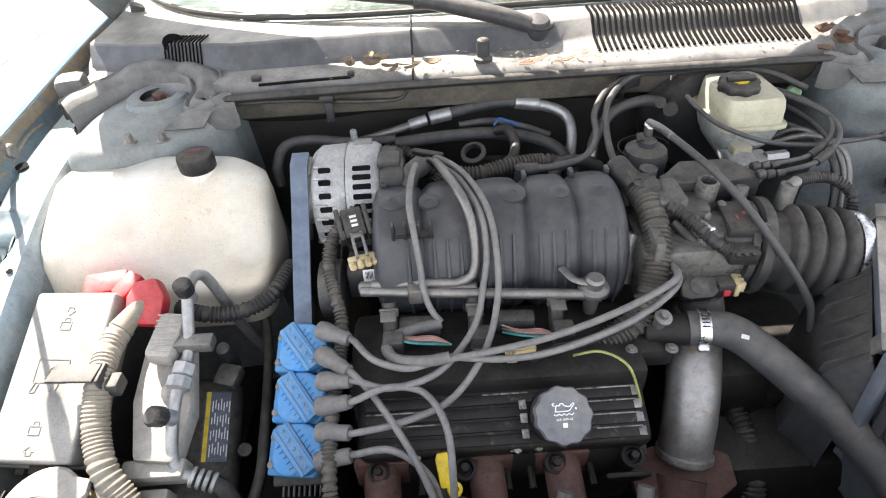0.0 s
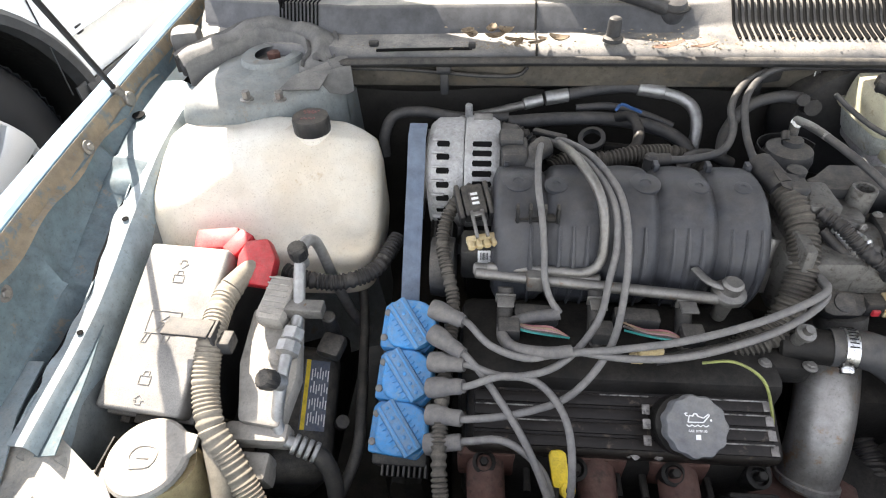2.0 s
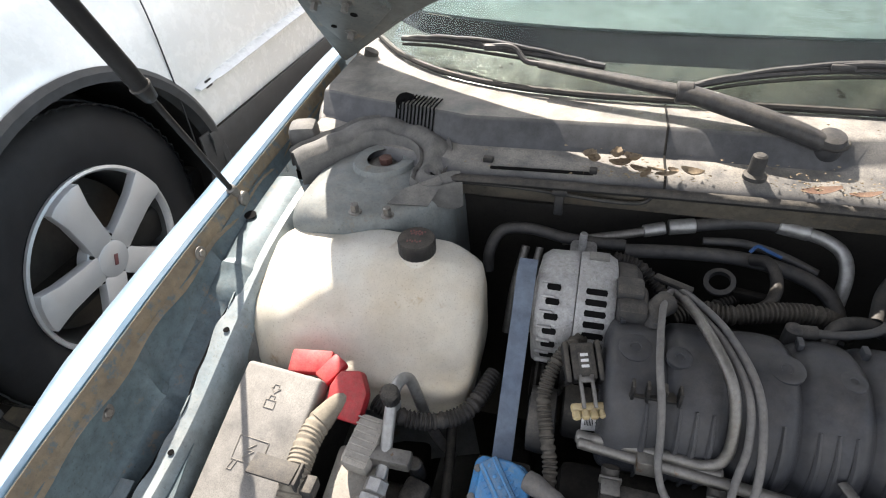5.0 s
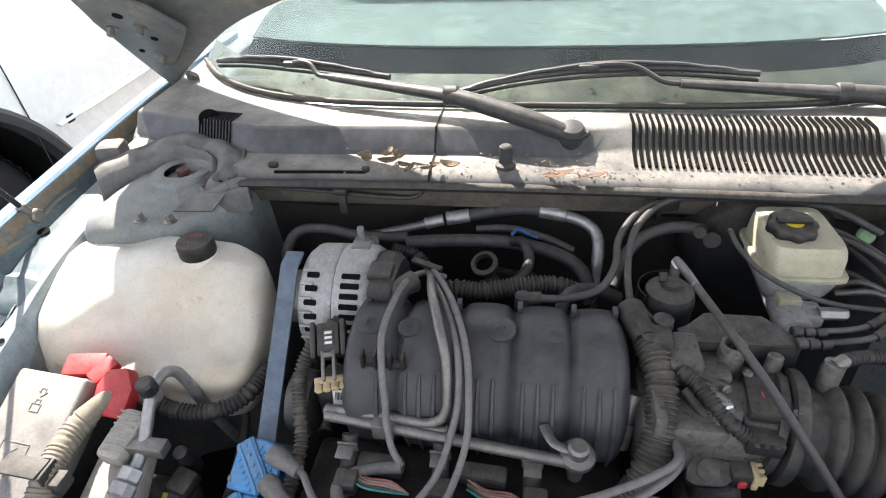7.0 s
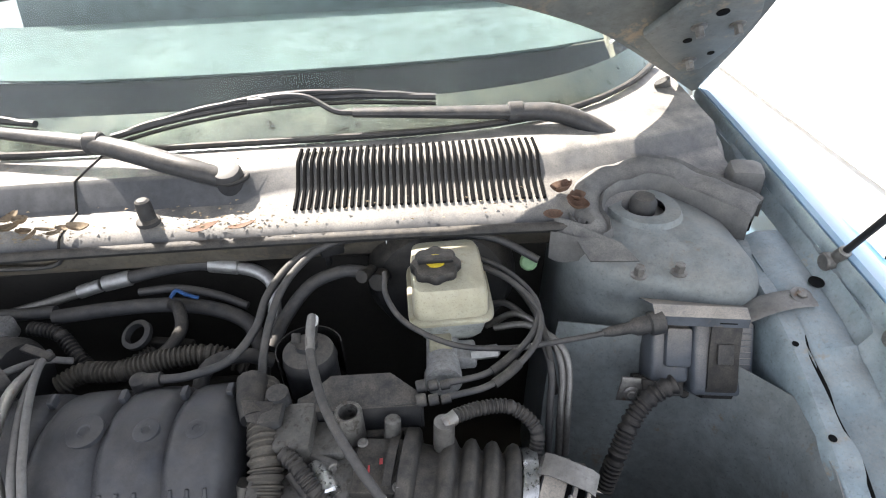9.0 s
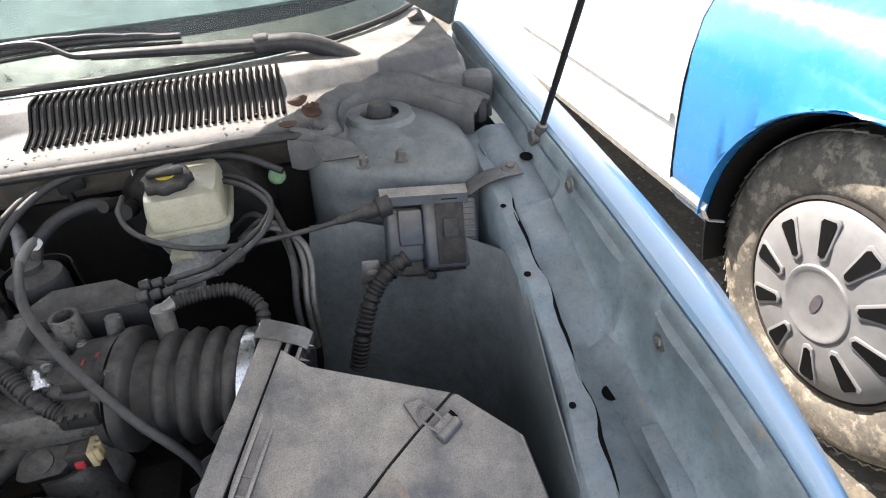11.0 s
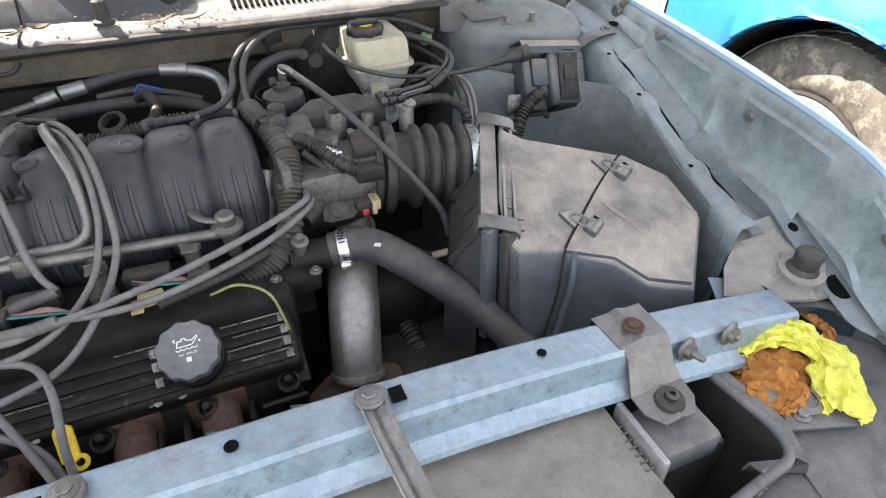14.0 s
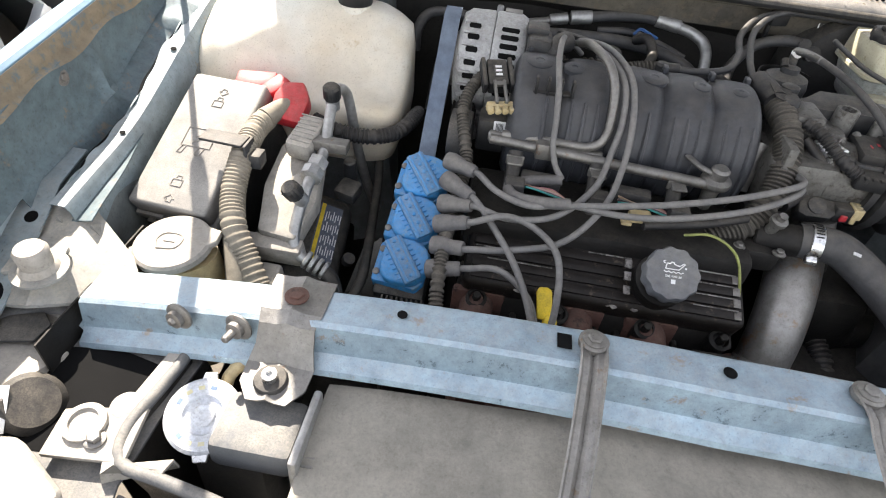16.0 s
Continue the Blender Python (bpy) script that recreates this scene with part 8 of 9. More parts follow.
    part("opening", prism([(s * x, y) for x, y in (hole[::-1] if s > 0 else hole)], 0.0012, 0, m @ Matrix.Translation((0, 0, 0.0036))), VOID, hd)
    part("upper_bar", sweep([(s * 0.52, -0.004, 0.666), (s * 0.60, 0.006, 0.672), (s * 0.66, -0.004, 0.674), (s * 0.70, -0.04, 0.672)], 0.011, 8, 0.01, 0.4), HEADER, hd)


for _s in (1, -1):
    corner(_s)
# headlamp back with its bulb cover, open on the passenger side
hl = thing("headlamp", (-0.62, -0.09, 0.55), "dusty headlamp housing with a black bulb cover", "headlamp")
part("housing", box((-0.655, -0.075, 0.640), (0.07, 0.12, 0.05), 0.012, rz=-25), DUSTY, hl)
part("bulb_cover", lathe([(0.026, 0), (0.028, 0.004), (0.028, 0.03), (0.022, 0.036)], basis((-0.612, -0.092, 0.640), z=(0.55, -0.2, 0.8)), 26), BLACKP, hl, "round black bulb cover")
part("label", prism([(-0.012, -0.02), (0.012, -0.02), (0.012, 0.02), (-0.012, 0.02)], 0.0008, 0, basis((-0.615, -0.116, 0.674), z=(0.2, -0.5, 0.85), x=(1, 0.3, 0))), WHITE, hl, "white printed label")
for k in range(4):
    part("print_bar", box((-0.615 + 0.002 * (k % 2), -0.122 + 0.004 * k, 0.6762 + 0.0022 * k), (0.016, 0.0018, 0.0006), 0), GREYP, hl)
part("top_shell", prism([(-0.09, -0.06), (0.07, -0.075), (0.085, 0.0), (0.03, 0.045), (-0.07, 0.04)], 0.02, 0.008, basis((-0.60, -0.18, 0.655), z=(0, -0.1, 1), x=(1, 0.15, 0))), DUSTY, hl)
part("ear", prism([(-0.03, -0.014), (0.02, -0.018), (0.03, 0.0), (0.02, 0.016), (-0.03, 0.014)], 0.004, 0.001, basis((-0.655, -0.03, 0.672), z=(0, -0.1, 1), x=(1, 0.3, 0))), GREYP, hl)

# rag and plastic bag in the header opening
TOWEL = mat("orange_towelling", (0.50, 0.22, 0.055), (0.38, 0.15, 0.04), 0.95, 0, 900, 0.6, 0.0, (0.12, 0.05, 0.025), 0.12, coarse=30)
BAG = mat("yellow_polythene", (0.80, 0.78, 0.10), (0.72, 0.69, 0.08), 0.3, 0, 300, 0.02, 0.0, sss=0.2, coarse=14)


def crumple(bm, amp, freq, seed):
    for v in bm.verts:
        n = noise.noise_vector(v.co * freq + Vector((seed, seed, 0)))
        v.co += n * amp
    return bm


def ball(c, r, sub=5):
    bm = bmesh.new()
    bmesh.ops.create_icosphere(bm, subdivisions=sub, radius=1)
    for v in bm.verts:
        v.co = Vector((v.co.x * r[0], v.co.y * r[1], v.co.z * r[2])) + Vector(c)
    return bm


rag = thing("rag", (0.56, -0.06, 0.655), "crumpled orange towelling rag", "rag")
_a = crumple(crumple(ball((0.525, -0.078, 0.664), (0.034, 0.036, 0.016)), 0.014, 38, 1), 0.006, 110, 2)
_b2 = crumple(crumple(ball((0.618, -0.044, 0.668), (0.026, 0.030, 0.018)), 0.010, 45, 4), 0.005, 120, 2)
part("cloth_fold", crumple(crumple(ball((0.566, -0.062, 0.662), (0.040, 0.038, 0.014)), 0.010, 40, 9), 0.003, 420, 3), TOWEL, rag, "", 180)
part("cloth", crumple(_a, 0.0028, 420, 8), TOWEL, rag, "", 180)
part("cloth_end", crumple(_b2, 0.0028, 420, 5), TOWEL, rag, "", 180)
bag = thing("plastic_bag", (0.57, -0.08, 0.66), "crumpled bright yellow plastic bag draped over a rag", "plastic bag")


def film(path, widths, seed):
    """A gathered strip of film with folds along its length."""
    line = curve_points(path, 0.004)
    n = len(line)
    rows = []
    for i, p in enumerate(line):
        s = i / (n - 1)
        d = (line[min(i + 1, n - 1)] - line[max(i - 1, 0)]).normalized()
        side = d.cross(Vector((0, 0, 1))).normalized()
        up = side.cross(d)
        w = widths[0] * (1 - s) + widths[1] * s + widths[2] * math.sin(math.pi * s)
        row = []
        for k in range(30):
            a = math.pi * (-0.12 + 1.24 * k / 29)
            r = w * (1 + 0.16 * math.sin(a * 9 + seed + 3 * s) + 0.10 * math.sin(a * 17 - seed * 2 + 7 * s) + 0.12 * noise.noise(Vector((a * 2, s * 6, seed))))
            row.append(p + side * (r * math.cos(a)) + up * (r * 0.55 * math.sin(a)))
        rows.append(row)
    return crumple(crumple(sheet(rows, 0.0005), 0.007, 45, seed), 0.003, 130, seed)


part("knot_side", film([Vector(p) for p in ((0.520, -0.034, 0.676), (0.545, -0.028, 0.684), (0.575, -0.036, 0.688), (0.602, -0.060, 0.682))], (0.012, 0.017, 0.005), 1.0), BAG, bag, "", 25)
part("hanging_side", film([Vector(p) for p in ((0.598, -0.054, 0.684), (0.597, -0.082, 0.680), (0.583, -0.112, 0.672), (0.560, -0.138, 0.664))], (0.013, 0.018, 0.007), 3.3), BAG, bag, "", 25)
part("fold", film([Vector(p) for p in ((0.565, -0.045, 0.684), (0.585, -0.060, 0.687), (0.592, -0.085, 0.683))], (0.006, 0.009, 0.005), 5.1), BAG, bag, "", 25)

# ---- on the cowl: pin, seals, corner ducts, leaves, wipers ----
pin = thing("washer_nozzle", (-0.06, 0.636, 0.915), "small grey rubber hood bumper on the cowl", "bumper")
part("foot", lathe([(0.014, 0.914), (0.014, 0.919), (0.010, 0.921)], Matrix.Translation((-0.06, 0.632, 0)), 20), GREYP, pin)
part("post", lathe([(0.0095, 0.918), (0.0095, 0.938), (0.0085, 0.944), (0.006, 0.946)], Matrix.Translation((-0.06, 0.634, 0)), 20), GREYP, pin)
LEAF = mat("dry_leaf", (0.20, 0.145, 0.095), (0.27, 0.21, 0.14), 0.8, 0, 120, 0.3, 0.1, (0.10, 0.07, 0.05), 0.3, coarse=60)
LEAFR = mat("reddish_dry_leaf", (0.115, 0.062, 0.042), (0.16, 0.10, 0.068), 0.75, 0, 120, 0.3, 0.1, coarse=60)


def leaf(x, y, z, l, w, a, curl, m):
    rows = []
    for i in range(7):
        s = i / 6
        hw = w * math.sin(math.pi * (0.08 + 0.86 * s)) ** 0.8
        rows.append([(l * (s - 0.5), hw * q, curl * (q * q) * hw * 0.6 + curl * 0.9 * (s - 0.5) ** 2 * l) for q in (-1, -0.5, 0, 0.5, 1)])
    q = Matrix.Translation((x, y, z)) @ Euler((random.uniform(-0.3, 0.3), random.uniform(-0.3, 0.3), radians(a))).to_matrix().to_4x4()
    return single("dry_leaf", sheet([[q @ Vector(p) for p in row] for row in rows], 0.0004), m, "curled dry brown leaf lying on the cowl" if m is LEAF else "curled dry reddish leaf lying on the cowl", "leaf", "leaves on the cowl")


random.seed(11)
for x, y, z, l, w, a, c in ((-0.262, 0.640, 0.922, 0.022, 0.009, 60, 0.9), (-0.255, 0.632, 0.920, 0.016, 0.008, -20, 1.2), (-0.228, 0.640, 0.925, 0.028, 0.008, 80, 1.0), (-0.222, 0.622, 0.922, 0.030, 0.010, 20, 0.9), (-0.208, 0.630, 0.926, 0.026, 0.009, 140, 1.2), (-0.200, 0.616, 0.920, 0.024, 0.008, -30, 0.8),
                            (-0.178, 0.622, 0.919, 0.024, 0.006, 10, 0.5), (-0.165, 0.616, 0.918, 0.026, 0.005, -15, 0.4), (-0.158, 0.624, 0.919, 0.018, 0.005, 35, 0.6), (-0.136, 0.618, 0.920, 0.028, 0.008, -5, 1.0), (-0.19, 0.612, 0.918, 0.02, 0.006, 60, 0.7)):
    leaf(x, y, z, l, w, a, c, LEAF)
for x, y, z, l, w, a, c in ((0.012, 0.613, 0.914, 0.042, 0.008, -4, 0.4), (0.058, 0.611, 0.914, 0.034, 0.007, 5, 0.5), (0.448, 0.640, 0.918, 0.030, 0.014, 40, 1.2), (0.458, 0.612, 0.912, 0.028, 0.013, -30, 1.2), (0.428, 0.600, 0.908, 0.024, 0.010, 20, 0.8), (0.462, 0.622, 0.916, 0.022, 0.010, 100, 1.4)):
    leaf(x, y, z, l, w, a, c, LEAFR)
random.seed(5)
CRUMB = mat("leaf_litter", (0.22, 0.17, 0.11), (0.32, 0.26, 0.18), 0.9, 0, 200, 0.2, 0.0, coarse=80)
_bm = bmesh.new()
for k in range(420):
    x = random.choice((random.uniform(-0.44, 0.44), random.gauss(-0.2, 0.05), random.gauss(0.03, 0.05)))
    y = 0.606 + abs(random.gauss(0, 0.02)) if random.random() < 0.7 else random.uniform(0.61, 0.74)
    z = 0.9105 + 0.16 * min(y - 0.60, 0.07) if y < 0.67 else 0.9475
    if 0.665 <= y <= 0.715:
        continue
    s = random.uniform(0.0006, 0.0022)
    t = random.uniform(0, 3.14)
    vs = [_bm.verts.new((x + s * 1.6 * math.cos(t + a), y + s * math.sin(t + a), z + random.uniform(0, s))) for a in (0, 2.1, 4.2)]
    vs.append(_bm.verts.new((x, y, z + s)))
    for f in ((0, 1, 3), (1, 2, 3), (2, 0, 3)):
        _bm.faces.new([vs[i] for i in f])
single("leaf_litter", _bm, CRUMB, "crumbs of dry leaves scattered on the cowl", "litter", "", "stuff")


def corner_duct(s):
    """The soft grey rubber seal that wraps round the strut tower."""
    t = thing("corner_seal", (s * 0.56, 0.65, 0.88), "dusty moulded rubber corner seal round the strut tower", "seal", "corner seals")
    pts = [(0.690, 0.620, 0.892), (0.655, 0.650, 0.902), (0.615, 0.688, 0.912), (0.570, 0.700, 0.918), (0.520, 0.690, 0.918), (0.484, 0.660, 0.914), (0.472, 0.625, 0.908), (0.478, 0.592, 0.900), (0.455, 0.590, 0.896), (0.43, 0.600, 0.896)]
    line = curve_points([(s * x, y, z) for x, y, z in pts], 0.008)
    n = len(line)
    rows = []
    for i, p in enumerate(line):
        q = i / (n - 1)
        d = (line[min(i + 1, n - 1)] - line[max(i - 1, 0)]).normalized()
        side = d.cross(Vector((0, 0, 1))).normalized()
        w = 0.033 if q < 0.55 else 0.033 - 0.015 * (q - 0.55) / 0.45
        h = 0.9 + 0.18 * math.sin(q * 21) + 0.1 * math.sin(q * 47)
        rows.append([p + side * (w * k) + Vector((0, 0, z * h - 0.012)) for k, z in ((-1.05, -0.022), (-1.0, 0.004), (-0.86, 0.012), (-0.72, 0.007), (-0.35, 0.014), (0.05, 0.020), (0.4, 0.014), (0.66, 0.006), (0.84, 0.012), (0.98, 0.006), (1.05, -0.022))])
    part("seal_strip", sheet(rows, 0.004), SEALR, t, "", 60)
    part("seal_skirt", sheet([[(s * 0.455, 0.588, 0.902), (s * 0.500, 0.560, 0.893), (s * 0.515, 0.535, 0.884)], [(s * 0.445, 0.596, 0.902), (s * 0.452, 0.572, 0.892), (s * 0.462, 0.545, 0.880)]], 0.002), SEALR, t)
    part("end_block", box((s * 0.705, 0.690, 0.888), (0.045, 0.045, 0.05), 0.012, rz=-15 * s), SEALR, t)
    part("end_tab", box((s * 0.690, 0.648, 0.874), (0.014, 0.03, 0.035), 0.003, rz=20 * s), SEALR, t)


for _s in (-1, 1):
    corner_duct(_s)
for x, y, w in ((-0.395, 0.622, 0.014), (-0.255, 0.615, 0.010)):
    single("seam_clip", box((x, y, 0.9143), (w, 0.009, 0.008), 0.002), BLACKP, "small black clip on the cowl edge", "clip", "cowl clips")
part("access_groove", sweep([(-0.39, 0.6105, 0.9085), (-0.32, 0.6125, 0.9095), (-0.255, 0.614, 0.910)], 0.0022, 6), VOID, cowl)
part("drain_hole", lathe([(0.017, 0), (0.017, 0.001)], basis((-0.545, 0.735, 0.936), z=(0.3, -0.55, 0.8)), 22), VOID, cowl)

WIPER = mat("wiper_satin_black", (0.030, 0.032, 0.036), (0.045, 0.046, 0.048), 0.38, 0.1, 500, 0.05, 0.22, coarse=20)


def wiper(pivot, elbow, joint, hook, blade, name_side):
    t = thing("wiper_arm", pivot, "dusty black wiper arm with its rubber blade", "wiper", "wipers")
    piv, joint_ = Vector(pivot), Vector(joint)
    part("pivot_cap", lathe([(0.016, -0.03), (0.0185, -0.02), (0.0185, 0.002), (0.016, 0.007), (0.007, 0.009)], basis(piv, z=(0, -0.25, 1)), 22), WIPER, t)
    part("arm_base", sweep([piv + Vector((0, 0, -0.008)), *elbow, joint_], lambda s: 0.0150 + 0.0015 * math.sin(3.1 * s), 14, 0.01, 0.8), WIPER, t)
    part("joint", rod(joint_ + Vector((-0.011, 0, 0)), joint_ + Vector((0.011, 0, 0)), 0.0150, seg=14, bev=0.002), WIPER, t)
    mid = joint_.lerp(Vector(hook[0]), 0.55)
    part("arm", sweep([joint_, mid, Vector(hook[0])], lambda s: 0.0148 - 0.0055 * s, 12, 0.01, 0.65), WIPER, t)
    part("hook", sweep([Vector(q) for q in hook], 0.0042, 8), WIPER, t)
    b = part("blade", sweep([Vector(q) + Vector((0, 0, 0.004)) for q in blade], 0.0062, 8, 0.01, 0.8), WIPER, t)
    part("rubber_lip", sweep([Vector(q) + Vector((0, -0.002, -0.005)) for q in blade], 0.0028, 6, 0.01), RUBBER, b)
    n = len(blade) - 1
    line = curve_points([Vector(q) for q in blade], 0.01)
    m = len(line) - 1
    for f0, f1, h in ((0.03, 0.22, 0.008), (0.16, 0.46, 0.011), (0.30, 0.72, 0.014), (0.56, 0.86, 0.011), (0.78, 0.97, 0.008)):
        part("yoke", sweep([line[int(m * (f0 + (f1 - f0) * q))] + Vector((0, 0, h - 0.004 * abs(2 * q - 1) ** 2)) for q in (0, 0.25, 0.5, 0.75, 1)], 0.0042, 8, 0.01, 0.8), WIPER, b)
    part("centre_clip", box(Vector(hook[-1]) + Vector((0, 0, -0.002)), (0.032, 0.012, 0.010), 0.003), WIPER, b)


wiper((0.029, 0.688, 0.945), [(-0.02, 0.692, 0.955), (-0.09, 0.716, 0.968)], (-0.148, 0.737, 0.976), [(-0.350, 0.792, 0.985), (-0.372, 0.798, 0.986), (-0.388, 0.812, 0.998), (-0.405, 0.820, 1.000), (-0.425, 0.828, 0.996)], [(-0.600, 0.905, 0.972), (-0.52, 0.872, 0.982), (-0.43, 0.838, 0.986), (-0.34, 0.816, 0.984), (-0.255, 0.801, 0.978)], -1)
wiper((0.572, 0.764, 0.906), [(0.545, 0.768, 0.925), (0.50, 0.776, 0.950), (0.46, 0.783, 0.962)], (0.410, 0.787, 0.964), [(0.185, 0.782, 0.979), (0.160, 0.784, 0.982), (0.125, 0.800, 0.997), (0.09, 0.805, 1.0), (0.055, 0.808, 0.996)], [(-0.146, 0.778, 0.962), (-0.06, 0.797, 0.975), (0.048, 0.811, 0.984), (0.17, 0.815, 0.987), (0.300, 0.811, 0.980)], 1)
for x, y, z in ((0.055, 0.695, 0.945), (0.545, 0.765, 0.915)):
    wires("washer_hose", [(x - 0.05, y + 0.012, z - 0.002), (x - 0.045, y - 0.012, z - 0.004), (x - 0.022, y - 0.022, z - 0.006), (x - 0.004, y - 0.006, z - 0.006), (x - 0.006, y + 0.016, z - 0.006), (x - 0.026, y + 0.026, z - 0.004)], 0.004, RUBBER, "thin black washer hose looping round the wiper pivot", "hose", "washer hoses")
# hand-written mark on the glass
GB = Vector(_glass_at(0.588, 0.10))
gx, gy = (Vector(_glass_at(0.608, 0.10)) - GB).normalized(), (Vector(_glass_at(0.585, 0.16)) - GB).normalized()
for pts in ([(0.000, 0.000), (0.034, 0.006)], [(0.002, 0.026), (0.036, 0.032)], [(0.018, 0.002), (0.020, 0.028)], [(0.020, 0.038), (0.021, 0.042)], [(0.010, 0.038), (0.011, 0.041)], [(0.036, 0.050), (0.014, 0.048), (0.016, 0.070)], [(0.002, 0.062), (0.038, 0.066)]):
    part("chalk_mark", sweep([GB + gx * (x * 0.9) + gy * y + Vector((0, -0.004, 0.006)) for x, y in pts], 0.0026, 6), WHITE, screen, "white paint marker stroke")
# inside, seen through the glass
DASH = mat("dash_plastic", (0.075, 0.090, 0.093), (0.095, 0.110, 0.112), 0.8, 0, 300, 0.05, 0.0, coarse=6, dustcol=(0.07, 0.09, 0.09))
DASHB = mat("dash_front_plastic", (0.005, 0.005, 0.006), (0.009, 0.009, 0.010), 0.8, 0, 300, 0.05, 0.0, coarse=8)
for m in (DASH, DASHB):
    m.node_tree.nodes["Principled BSDF"].inputs["Specular IOR Level"].default_value = 0.0
dash = thing("dashboard", (0, 1.15, 0.80), "dark dashboard top seen through the windshield", "dashboard")
part("dash_front", sheet([[(-0.62 + 1.24 * i / 12, 0.80 + 0.22 * j / 4 + 0.16 * abs(i / 6 - 1) ** 3 * (1 - j / 8), 0.915 + 0.045 * j / 4) for i in range(13)] for j in range(5)], 0.004), DASHB, dash, "black front edge of the dashboard")
part("dash_top", sheet([[(-0.62 + 1.24 * i / 12, 1.02 + 0.40 * j / 8 + 0.08 * abs(i / 6 - 1) ** 3 * (1 - j / 8), 0.965 + 0.03 * math.sin(math.pi * min(1, j / 8))) for i in range(13)] for j in range(9)], 0.004), DASH, dash, "greenish grey dashboard pad")
part("cabin_wall", sheet([[(-0.66, 1.46, 0.80), (0.66, 1.46, 0.80)], [(-0.60, 1.52, 1.37), (0.60, 1.52, 1.37)]], 0.01), DASH, dash)

# ---- neighbouring vehicles ----
WPAINT = mat("white_paint", (0.80, 0.80, 0.77), (0.76, 0.76, 0.73), 0.22, 0, 3000, 0.0, 0.08, coat=0.6, coarse=2, grime=0.03)
CYAN = mat("cyan_paint", (0.022, 0.215, 0.52), (0.02, 0.205, 0.49), 0.2, 0.0, 3000, 0.0, 0.12, coat=0.8, coarse=2, grime=0.04, dustcol=(0.40, 0.42, 0.42))
CLAD = mat("grey_cladding", (0.045, 0.045, 0.046), (0.06, 0.06, 0.06), 0.55, 0, 400, 0.08, 0.2, coarse=5)
TYRE = mat("tyre_rubber", (0.016, 0.016, 0.018), (0.024, 0.024, 0.025), 0.55, 0, 300, 0.12, 0.05, coarse=6)
MUDTYRE = mat("muddy_tyre", (0.20, 0.175, 0.14), (0.11, 0.098, 0.08), 0.85, 0, 160, 0.3, 0.35, (0.33, 0.285, 0.22), 0.45, coarse=9, dustcol=(0.36, 0.32, 0.25))
ALLOY = mat("machined_alloy", (0.62, 0.62, 0.62), (0.58, 0.58, 0.58), 0.36, 0.45, 3000, 0.0, 0.0, coarse=10, grime=0.04)
HUBCAP = mat("silver_hubcap_paint", (0.25, 0.245, 0.24), (0.21, 0.205, 0.20), 0.45, 0.2, 3000, 0.02, 0.15, (0.18, 0.13, 0.10), 0.04, coarse=8, grime=0.12)
BRAKE = mat("brake_cast_iron", (0.05, 0.042, 0.036), (0.07, 0.06, 0.05), 0.6, 0.4, 200, 0.1, 0.1, coarse=20)


def body(parent, name, s, mt, ys, side, roof, bottom, width, label="", lowest=None):
    """A shell lofted along y. side: outline of one flank as (inset, z); roof(y): the height scale."""
    rows = []
    for y in ys:
        b = bottom(y)
        pr = [(i, max(z, b)) for i, z in side(y)]
        row = [(s * i, y, z) for i, z in pr]
        row += [(s * (width - i), y, z) for i, z in reversed(pr)]
        rows.append(row)
    return part(name, sheet(rows, 0.004), mt, parent, label, 30)


def arch(y0, z0, r, low):
    def fn(y):
        d = abs(y - y0)
        return low if d >= r else max(low, z0 + math.sqrt(r * r - d * d))
    return fn


def stations(a, b, y0, r, n=26):
    st = [a + (b - a) * i / n for i in range(n + 1)]
    st += [y0 + r * math.cos(math.pi * i / 24) for i in range(25)]
    st += [y0 - r - 0.0005, y0 + r + 0.0005]
    return sorted(y for y in st if a <= y <= b)


def tyre_mesh(m, R, rim, width):
    return lathe([(rim, 0.008), (rim + 0.012, 0.0), (rim + 0.3 * (R - rim), -0.004), (rim + 0.7 * (R - rim), -0.002), (R - 0.018, 0.012), (R - 0.006, 0.026), (R, 0.05), (R, width - 0.05), (R - 0.01, width - 0.02), (rim, width)], m, 72, caps=False)


def treads(m, R, n=72):
    """All tread blocks of a tyre as one mesh."""
    vs, fs = [], []
    for i in range(n):
        for k, (z0, z1, sk) in enumerate(((0.020, 0.070, 0.35), (0.078, 0.125, -0.35), (0.133, 0.19, 0.35))):
            q = m @ Matrix.Rotation(2 * math.pi * (i + 0.5 * (k % 2)) / n, 4, "Z") @ Matrix.Translation((R + 0.003 - (0.005 if k == 0 else 0), 0, (z0 + z1) / 2)) @ Matrix.Rotation(sk, 4, "X")
            h = (0.0022, 0.42 * 2 * math.pi * R / n, (z1 - z0) / 2)
            o = len(vs)
            vs += [q @ Vector((a * h[0], b * h[1], c * h[2])) for a in (-1, 1) for b in (-1, 1) for c in (-1, 1)]
            fs += [tuple(o + t for t in f) for f in ((0, 1, 3, 2), (4, 6, 7, 5), (0, 4, 5, 1), (2, 3, 7, 6), (0, 2, 6, 4), (1, 5, 7, 3))]
    return geo(vs, fs)


suv = thing("sport_utility_vehicle", (-2.25, 1.6, 0), "parked white sport utility vehicle with grey cladding", "car")
GY, GZ, GX = 0.762, 0.395, -1.425


